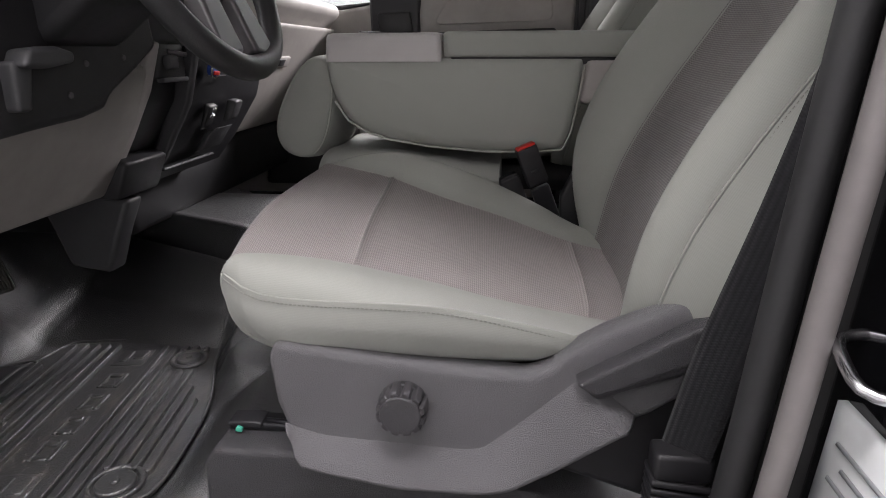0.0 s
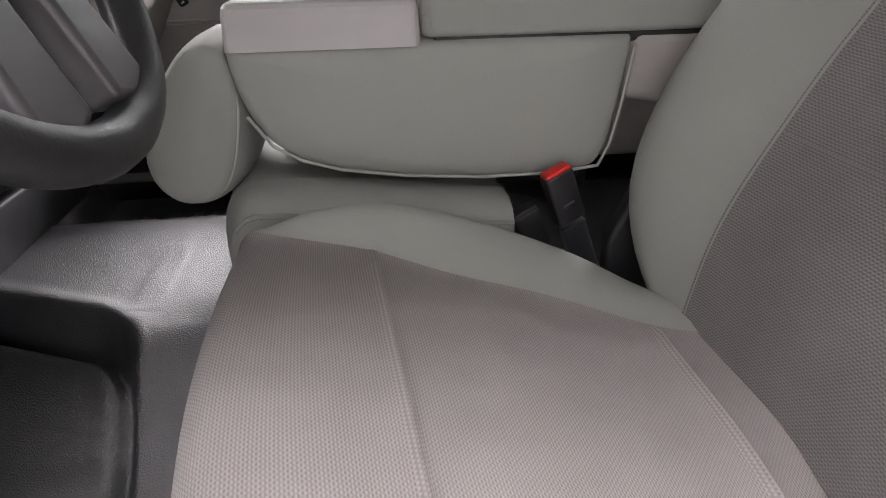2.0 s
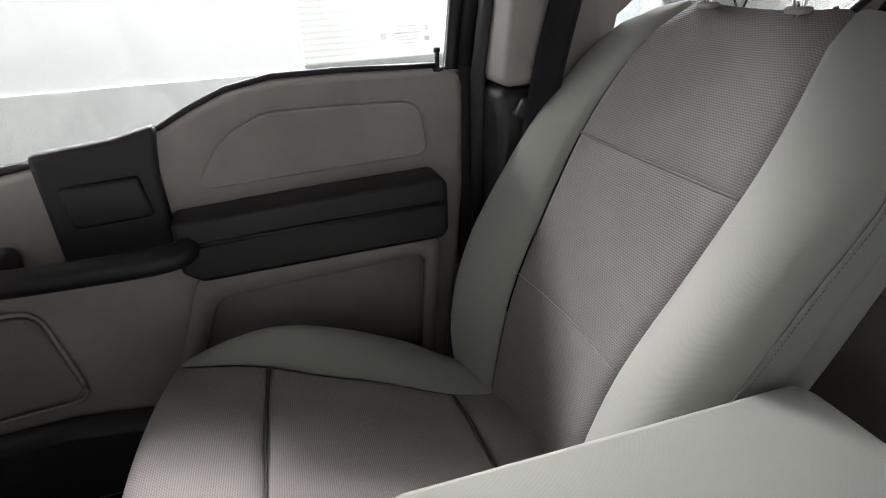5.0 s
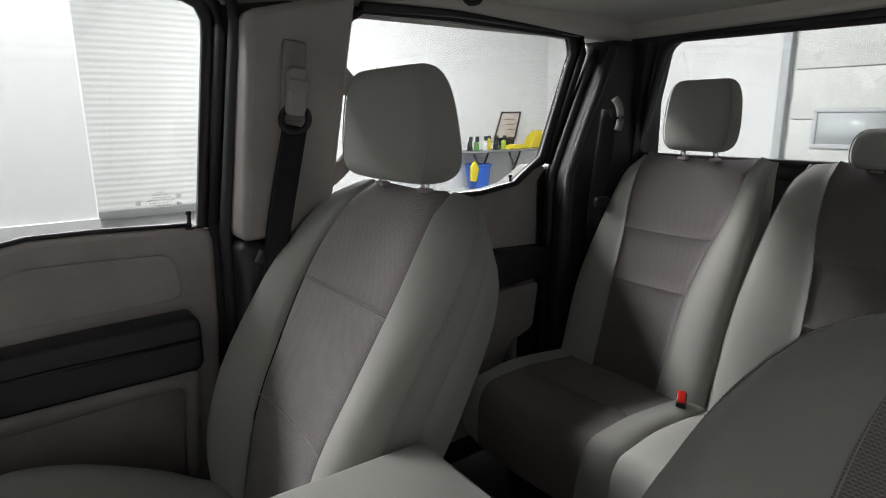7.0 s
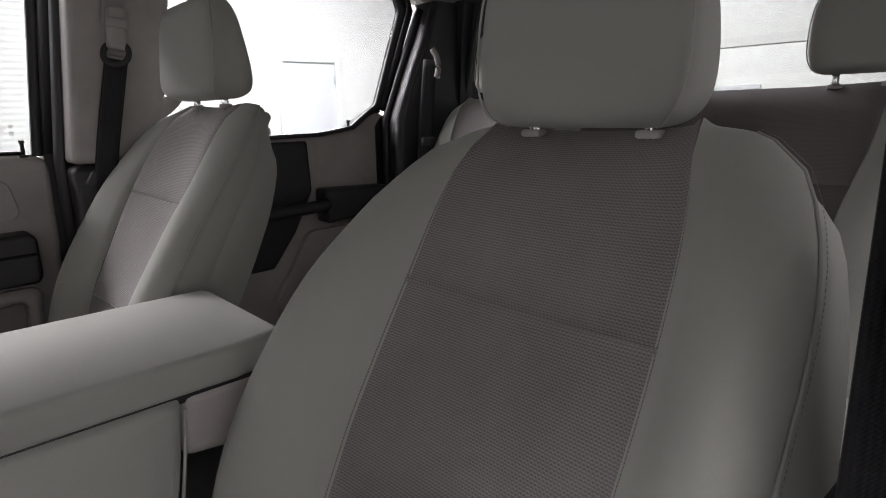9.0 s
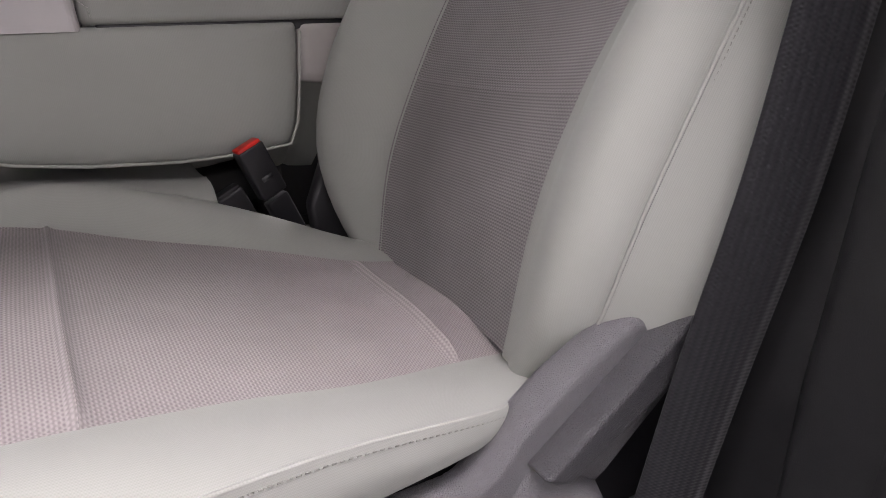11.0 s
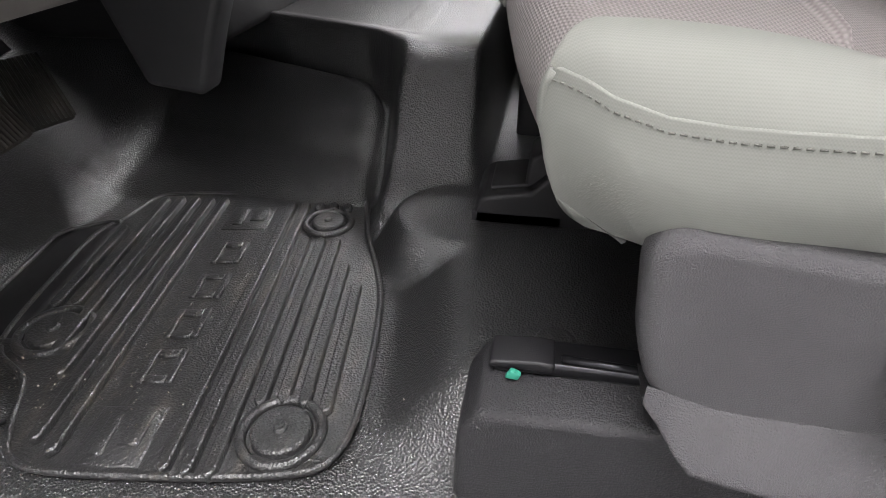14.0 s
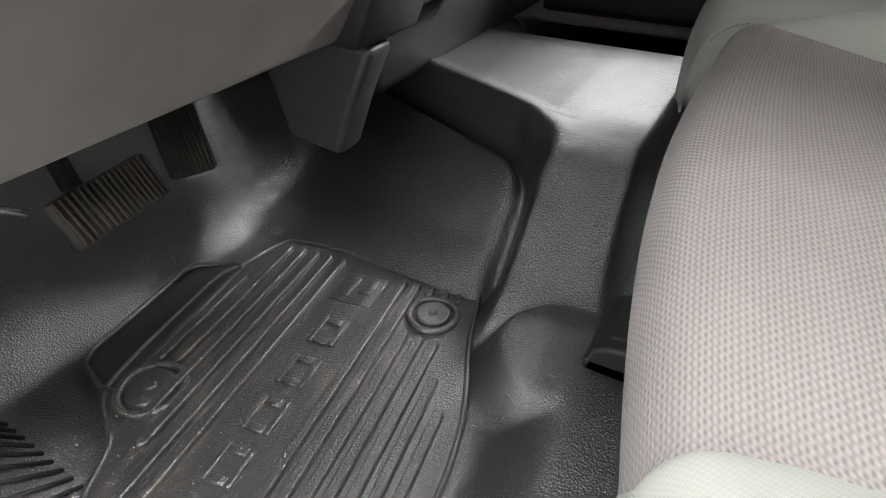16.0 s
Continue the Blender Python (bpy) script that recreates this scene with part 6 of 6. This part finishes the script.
def rear_wall():
    gw = thing("rear_window", "wide rear window of the cab with rounded corners", "window", "", "structure")
    i_ = rounded([(-0.33, 0.868), (1.103, 0.866), (1.018, 1.190), (-0.22, 1.168)], 0.05, 6)
    # outline with as many corners as the opening
    oo = []
    for y, z in i_:
        d = Vector((y - 0.385, (z - 1.02) * 1.6))
        k = max(abs(d.x) / 0.86, abs(d.y) / 0.32)
        oo.append((0.385 + d.x / k, 1.02 + d.y / k / 1.6))
    part("window_frame", extruded_frame(oo, i_, "x", 1.845, 1.885), PILLAR_BLACK, gw, "black window frame")
    part("frame_edge", tube([(1.845, y, z) for y, z in i_], 0.008, 8, closed=True), PILLAR_BLACK, gw)
    gl = part("window_pane", prism(i_, "x", 1.868, 1.872, 0), GLASS, gw, "clear rear glass", smooth=False)
    gl.visible_shadow = False
    structure("wall_back", rbox(1.85, 1.93, -0.47, 1.23, -0.05, 0.835, 0.01), TRIM_BLACK, "dark trim panel behind the rear bench", "wall")
    structure("trim_header", rbox(1.83, 1.95, -0.47, 1.23, 1.205, 1.27, 0.015), HEADLINER, "grey header above the rear window", "trim")


rear_wall()


def near_side():
    """Pillar and door frame on the open driver side."""
    b = thing("pillar_trim", "black plastic pillar beside the driver seat with rubber door seal", "pillar trim", "pillar trims")
    bm = bmesh.new()
    rings = []
    for z in (0.0, 0.15, 0.30, 0.42, 0.52, 0.62, 0.722):
        xo, xi = 0.572 + 0.040 * z, 0.600 + 0.060 * z + 0.10 * max(0.0, z - 0.30)
        rings.append([bm.verts.new((x, y, z)) for x, y in ((xo, -0.447), (xo + 0.004, -0.436), (xi - 0.014, -0.390), (xi - 0.004, -0.379), (xi + 0.012, -0.373), (0.80, -0.372), (0.80, -0.447))])
    for A, Bq in zip(rings[:-1], rings[1:]):
        for k in range(7):
            bm.faces.new((A[k], A[(k + 1) % 7], Bq[(k + 1) % 7], Bq[k]))
    bm.faces.new(rings[0][::-1])
    bm.faces.new(rings[-1])
    bmesh.ops.recalc_face_normals(bm, faces=bm.faces[:])
    part("lower_trim", bm, PILLAR_BLACK, b)
    part("upper_trim", prism([(0.606, 0.724), (0.66, 1.18), (0.88, 1.22), (0.82, 0.90), (0.80, 0.724)], "y", -0.43, -0.345, 0.014, 3), TRIM_GREY, b, "warm grey upper pillar trim")
    part("door_seal", tube([(0.560, -0.445, 0.0), (0.580, -0.450, 0.30), (0.598, -0.452, 0.62), (0.628, -0.45, 0.9), (0.665, -0.44, 1.2)], 0.012, 8), plain("soft_black_seal", (0.02, 0.02, 0.021), 0.55), b, "black rubber door seal")
    part("painted_strip", tube([(0.570, -0.475, -0.02), (0.590, -0.480, 0.30), (0.606, -0.482, 0.62), (0.64, -0.48, 0.9)], 0.0095, 8), plain("grey_seal_lip", (0.20, 0.185, 0.182), 0.45), b, "grey seal lip")
    part("door_jamb", prism([(0.60, -0.10), (0.62, 0.30), (0.636, 0.72), (0.69, 1.2), (0.80, 1.2), (0.80, -0.10)], "y", -0.60, -0.452, 0.01), GLOSS_BLACK, b, "gloss black painted door jamb")
    part("door_striker", tube(interp([(0.640, -0.475, 0.385), (0.608, -0.480, 0.383), (0.602, -0.495, 0.378), (0.604, -0.520, 0.370), (0.64, -0.525, 0.366)], 14), 0.0038, 8), STEEL, b, "bright steel door striker")
    lb = part("jamb_label", prism([(0.6090, 0.205), (0.6158, 0.340), (0.6222, 0.340), (0.6154, 0.205)], "y", -0.575, -0.478, 0), PAPER, b, "white printed label")
    for k in range(9):
        z = 0.216 + 0.0125 * k
        x = 0.6085 + 0.0068 * (z - 0.205) / 0.135
        part("print_bar", prism([(x - 0.001, z), (x - 0.001 + 0.0006, z + 0.0022), (x + 0.001, z + 0.0022), (x + 0.001, z)], "y", -0.57 + 0.004 * (k % 3), -0.49 - 0.01 * (k % 2), 0), INK, lb)
    # black block added behind the belt, standing in for unlit space there
    part("unlit_gap_block", prism([(0.66, -0.02), (0.67, 0.26), (0.70, 0.40), (0.715, 0.57), (0.80, 0.60), (0.80, -0.02)], "y", -0.372, -0.285, 0.012), PILLAR_BLACK, b)
    # added panel that keeps door-side light off the pedal floor
    structure("wall_kick_panel", prism([(-0.85, -0.05), (-0.85, 0.66), (-0.42, 0.66), (-0.36, 0.46), (-0.40, 0.20), (-0.46, -0.05)], "y", -0.47, -0.425, 0.008), PILLAR_BLACK, "black kick panel added to shade the floor beside the pedals", "wall")
    sl = thing("door_sill", "black plastic sill plate under the driver door opening", "sill")
    part("sill_plate", prism([(-0.46, -0.06), (-0.375, 0.0), (-0.355, 0.014), (-0.345, 0.0), (-0.345, -0.06)], "x", -0.6, 0.6, 0.004), SHIELD, sl)
    part("rocker", rbox(-0.7, 2.0, -0.56, -0.46, -0.30, -0.03, 0.03, 3), GLOSS_BLACK, sl, "gloss black rocker panel")
    rd = thing("rear_door", "closed rear door behind the driver, dark trim", "car door", "doors")
    part("door_panel", prism([(0.80, 0.06), (0.80, 0.785), (1.545, 0.83), (1.56, 0.62), (1.53, 0.45), (1.30, 0.06)], "y", -0.50, -0.42, 0.012, 3), TRIM_GREY, rd)
    part("armrest", prism([(1.0, 0.62), (1.5, 0.61), (1.5, 0.52), (1.0, 0.52)], "y", -0.43, -0.36, 0.012, 3), TRIM_BLACK, rd)
    c = thing("pillar_trim", "black plastic trim of the near rear corner pillar", "pillar trim", "pillar trims")
    part("corner_trim", prism([(1.555, 0.05), (1.56, 0.82), (1.635, 1.175), (1.66, 1.19), (1.95, 1.19), (1.95, 0.05)], "y", -0.42, -0.31, 0.02, 3), PILLAR_BLACK, c)


near_side()


# ---- dashboard, wheel, pedals ----
def dashboard():
    th = thing("dashboard", "grey and black plastic dashboard with glove box", "dashboard")
    # long body across the cab
    part("upper_pad", prism([(-0.75, 0.60), (-0.30, 0.66), (-0.16, 0.69), (-0.14, 0.66), (-0.20, 0.60), (-0.30, 0.52), (-0.75, 0.5)], "y", 0.42, 1.17, 0.02, 3), TRIM_GREY, th, "grey plastic upper dashboard pad")
    part("upper_pad_near", prism([(-0.75, 0.64), (-0.30, 0.74), (-0.175, 0.70), (-0.165, 0.61), (-0.185, 0.558), (-0.40, 0.52), (-0.75, 0.5)], "y", -0.42, 0.30, 0.02, 3), DASH_GREY, th, "dark grey dashboard pad")
    part("glove_box", prism([(-0.24, 0.60), (-0.155, 0.615), (-0.185, 0.56), (-0.25, 0.44), (-0.31, 0.34), (-0.40, 0.34)], "y", 0.66, 1.15, 0.016, 3), TRIM_GREY, th, "grey glove box lid")
    gh = part("glove_box_latch", move(rbox(-0.004, 0.006, -0.06, 0.06, -0.016, 0.016, 0.006), pose(-0.205, 0.76, 0.52, 0, 30, 0)), TRIM_GREY, th)
    part("latch_slot", move(rbox(0.004, 0.008, -0.02, 0.02, -0.010, 0.010, 0.003), pose(-0.205, 0.76, 0.52, 0, 30, 0)), PILLAR_BLACK, gh)
    # knee panel under the wheel
    part("knee_panel", prism([(-0.20, 0.53), (-0.188, 0.515), (-0.222, 0.43), (-0.306, 0.300), (-0.40, 0.285), (-0.45, 0.33), (-0.40, 0.44), (-0.3, 0.53)], "y", -0.40, 0.14, 0.014, 3), TRIM_GREY, th, "grey plastic knee panel")
    part("side_blade", prism([(-0.200, 0.565), (-0.176, 0.560), (-0.205, 0.48), (-0.250, 0.40), (-0.318, 0.292), (-0.345, 0.292), (-0.27, 0.42)], "y", 0.14, 0.166, 0.006, 3), TRAY_GREY_DIM, th, "pale grey plastic blade")
    kc = part("knee_cover", prism([(-0.40, 0.62), (0.13, 0.62), (0.140, 0.552), (0.08, 0.520), (0.011, 0.487), (-0.010, 0.467), (-0.06, 0.458), (-0.113, 0.455), (-0.167, 0.451), (-0.40, 0.43)], "x", -0.235, -0.168, 0.010, 3), TRIM_BLACK, th, "black cover over the knee panel")
    lv = part("release_lever", prism([(-0.178, 0.528), (-0.165, 0.548), (-0.12, 0.552), (-0.092, 0.545), (-0.094, 0.532), (-0.14, 0.526)], "x", -0.172, -0.138, 0.006, 3), DASH_GREY, th, "dark grey release lever")
    part("lever_stem", prism([(-0.182, 0.535), (-0.150, 0.535), (-0.165, 0.478), (-0.185, 0.478)], "x", -0.175, -0.150, 0.005), DASH_GREY, lv)
    part("switch_bezel", torus((-0.168, -0.30, 0.53), (1, 0, 0), 0.05, 0.010, 32, 8), DASH_GREY, th)
    for y, z in ((-0.078, 0.491), (-0.037, 0.530), (0.046, 0.537)):
        part("cover_screw", cyl((-0.170, y, z), (1, 0, 0), 0.005, 0.004, 0.004, 12), SPOKE, kc)
    part("left_end", prism([(-0.7, 0.62), (-0.20, 0.70), (-0.17, 0.60), (-0.20, 0.45), (-0.7, 0.3)], "y", -0.42, -0.395, 0.01), TRIM_BLACK, th)
    # centre stack
    st = part("centre_console", prism([(-0.235, 0.66), (-0.192, 0.56), (-0.230, 0.44), (-0.300, 0.34), (-0.335, 0.30), (-0.40, 0.22), (-0.5, 0.20), (-0.5, 0.66)], "y", 0.285, 0.66, 0.012, 3), TRIM_BLACK, th, "black plastic centre stack")
    o = part("power_outlet", prism([(-0.245, 0.385), (-0.232, 0.395), (-0.212, 0.436), (-0.226, 0.444)], "y", 0.375, 0.412, 0.006), PILLAR_BLACK, st)
    part("outlet_pin", cyl((-0.232, 0.392, 0.410), (0.85, 0, 0.5), 0.004, 0.004, 0.018, 12), STEEL, o)
    part("outlet_pin", cyl((-0.224, 0.392, 0.424), (0.85, 0, 0.5), 0.0025, 0.0025, 0.016, 12), STEEL, o)
    part("stack_switch", prism([(-0.240, 0.395), (-0.218, 0.400), (-0.200, 0.440), (-0.222, 0.446)], "y", 0.470, 0.510, 0.005), DASH_GREY, st)
    part("stack_shelf", prism([(-0.345, 0.312), (-0.285, 0.322), (-0.283, 0.316), (-0.345, 0.304)], "y", 0.292, 0.50, 0.002), DASH_GREY, st)
    part("stack_line", tube([(-0.188, 0.33, 0.500), (-0.204, 0.44, 0.497)], 0.0016, 6), SPOKE, st)
    part("stack_wedge", prism([(-0.262, 0.375), (-0.238, 0.385), (-0.275, 0.335), (-0.295, 0.33)], "y", 0.43, 0.52, 0.004), DASH_GREY, st)
    part("stack_blade", prism([(-0.190, 0.56), (-0.168, 0.555), (-0.200, 0.45), (-0.265, 0.345), (-0.33, 0.275), (-0.36, 0.28), (-0.28, 0.37)], "y", 0.266, 0.286, 0.006), DASH_GREY, th, "dark grey plastic blade")
    bx = part("brake_switch_box", rbox(-0.235, -0.192, 0.172, 0.262, 0.500, 0.562, 0.006), PILLAR_BLACK, th, "black switch box")
    part("switch_sill", rbox(-0.200, -0.186, 0.176, 0.258, 0.494, 0.502, 0.002), DASH_GREY, bx)
    part("switch_slider", rbox(-0.200, -0.180, 0.190, 0.222, 0.516, 0.540, 0.005), DASH_GREY, bx)
    part("switch_lever", tube([(-0.190, 0.205, 0.546), (-0.172, 0.232, 0.540)], 0.004, 8), SPOKE, bx)
    part("stack_infill", prism([(-0.235, 0.60), (-0.205, 0.56), (-0.225, 0.46), (-0.29, 0.36), (-0.36, 0.28), (-0.45, 0.28), (-0.45, 0.60)], "y", 0.164, 0.27, 0.006), TRIM_BLACK, th)
    for k in range(3):
        part("round_knob", cyl((-0.205, 0.39 + 0.08 * k, 0.575), (1, 0, -0.2), 0.018, 0.016, 0.02, 24, 0.003), TRIM_BLACK, st)
    b = part("blue_dial", cyl((-0.195, 0.363, 0.515), (1, 0, -0.3), 0.018, 0.016, 0.012, 24, 0.003), plain("dark_blue_dial", (0.02, 0.06, 0.30), 0.3), st, "blue and red temperature dial")
    part("dial_ring", torus((-0.184, 0.363, 0.512), (1, 0, -0.3), 0.018, 0.0026, 24, 6), CHROME, b)
    part("dial_mark", move(rbox(-0.002, 0.002, -0.010, 0.010, -0.012, -0.004, 0.001), pose(-0.182, 0.363, 0.512, 0, 15, 0)), RED, b)
    # column cover and floor duct
    part("column_cover", prism([(-0.10, 0.66), (-0.085, 0.61), (-0.16, 0.555), (-0.30, 0.50), (-0.45, 0.58)], "y", -0.11, 0.05, 0.02, 3), TRIM_BLACK, th, "black steering column cover")
    d = part("floor_duct", prism([(-0.36, 0.30), (-0.285, 0.285), (-0.318, 0.215), (-0.348, 0.138), (-0.43, 0.150), (-0.47, 0.28)], "y", 0.165, 0.215, 0.010, 3), DASH_GREY, th, "dark grey plastic duct beside the tunnel")
    part("duct_cap", prism([(-0.47, 0.30), (-0.28, 0.292), (-0.25, 0.36), (-0.47, 0.42)], "y", 0.13, 0.26, 0.008), TRIM_BLACK, d)
    structure("wall_front", rbox(-0.9, -0.78, -0.5, 1.25, -0.1, 0.75, 0.01), PILLAR_BLACK, "black firewall ahead of the pedals", "wall")
    part("under_cover", rbox(-0.75, -0.35, 0.26, 1.16, 0.18, 0.34, 0.02), PILLAR_BLACK, th)


dashboard()


def steering_wheel():
    th = thing("steering_wheel", "black steering wheel with satin grey spokes", "steering wheel")
    c, tilt = Vector((-0.002, -0.035, 0.683)), 24
    m = Matrix.Translation(c) @ pose(0, 0, 0, 0, 90 - tilt, 0)
    # local: x down along the wheel, y across, z towards the driver
    bm = torus((0, 0, 0), (0, 0, 1), 0.174, 0.0165, 72, 14, sx=1.0)
    part("rim", move(bm, m), LEATHER_BLACK, th, "black leather rim")
    hub = move(rbox(-0.075, 0.085, -0.085, 0.085, -0.06, 0.012, 0.03, 4), m)
    part("hub", hub, TRIM_BLACK, th, "black airbag cover")
    for sg in (-1, 1):
        part("side_spoke", move(prism([(-0.035, sg * 0.075), (0.03, sg * 0.075), (0.022, sg * 0.165), (-0.03, sg * 0.165)], "z", -0.012, 0.008, 0.006, 3), m), TRIM_BLACK, th)
        part("lower_spoke", move(prism([(0.06, sg * 0.018), (0.075, sg * 0.065), (0.150, sg * 0.080), (0.160, sg * 0.045), (0.155, sg * 0.020)], "z", -0.016, 0.010, 0.006, 3), m), SPOKE, th, "satin grey lower spoke")
    arcb = torus((0, 0, 0), (0, 0, 1), 0.158, 0.010, 30, 8, arc=(-0.55, 0.55))
    part("spoke_bezel", move(arcb, m), SPOKE, th)
    for sg in (-1, 1):
        for k in range(3):
            part("wheel_button", move(rbox(-0.022 + 0.017 * k, -0.010 + 0.017 * k, sg * 0.115 - 0.018, sg * 0.115 + 0.018, 0.006, 0.012, 0.003), m), LEATHER_BLACK, th)
    st = thing("column_stalk", "black lever on the steering column", "lever")
    part("stalk", tube([(-0.10, -0.10, 0.62), (-0.075, -0.20, 0.63), (-0.07, -0.24, 0.632)], 0.009, 10), TRIM_BLACK, st)


steering_wheel()


def pedal(name, label, c, w, hgt, rot, ribs_along, mats):
    th = thing(name, label, "pedal", "pedals")
    m = Matrix.Translation(c) @ pose(0, 0, 0, *rot)
    bm = rbox(-w / 2, w / 2, -hgt / 2, hgt / 2, -0.008, 0.004, 0.006, 3)
    for v in bm.verts:
        v.co.z -= 1.6 * v.co.x * v.co.x
    part("pad", move(bm, m), mats, th)
    n = 17 if ribs_along else 11
    for k in range(n):
        t = -0.46 + 0.92 * k / (n - 1)
        if ribs_along:
            x = t * w
            r = rbox(x - 0.0016, x + 0.0016, -hgt * 0.46, hgt * 0.46, 0.003 - 1.6 * x * x, 0.0075 - 1.6 * x * x, 0.001, 1)
        else:
            x = t * w
            r = rbox(x - 0.0015, x + 0.0015, -hgt * 0.47, hgt * 0.47, 0.003 - 1.6 * x * x, 0.007 - 1.6 * x * x, 0.001, 1)
        part("pad_rib", move(r, m), mats, th)
    return th, m


br, brm = pedal("brake_pedal", "worn dusty ribbed rubber brake pedal", Vector((-0.428, -0.090, 0.188)), 0.118, 0.052, (60, 0, 98), True, PEDAL_RUBBER)
part("arm", tube([brm @ Vector((0.0, 0.0, -0.012)), brm @ Vector((0, 0.03, -0.05)), (-0.56, -0.09, 0.36), (-0.60, -0.08, 0.55)], 0.011, 10), PILLAR_BLACK, br, "black pedal arm")
part("return_rod", tube([(-0.50, -0.20, 0.22), (-0.46, -0.155, 0.195)], 0.004, 8), STEEL, br)
gs, gm = pedal("accelerator_pedal", "black ribbed rubber accelerator pedal", Vector((-0.485, 0.042, 0.182)), 0.056, 0.085, (58, 0, 66), False, GAS_RUBBER)
part("arm", tube([gm @ Vector((0, 0.05, -0.01)), (-0.58, 0.04, 0.34), (-0.62, 0.04, 0.5)], 0.010, 10), PILLAR_BLACK, gs, "black pedal arm")
dp = thing("foot_rest", "ribbed black rubber foot rest beside the mat", "foot rest")
for k in range(9):
    x = -0.43 + 0.0125 * k
    part("rest_rib", tube([(x + d * 0.05, y, floor_z(x + d * 0.05, y) + 0.0015) for d, y in ((-1, -0.40), (-0.5, -0.35), (-0.2, -0.31), (0, -0.265))], 0.0022, 8), TAB_RUBBER, dp)


def passenger_mat():
    th = thing("floor_mat", "black ribbed rubber mat in the far footwell", "floor mat")
    part("sheet", rbox(-0.46, -0.03, 0.76, 1.10, 0.001, 0.008, 0.003), MAT_RUBBER, th)
    for k in range(14):
        x = -0.44 + 0.03 * k
        part("rib", rbox(x, x + 0.012, 0.78, 1.08, 0.006, 0.012, 0.002, 1), MAT_RUBBER, th)


passenger_mat()
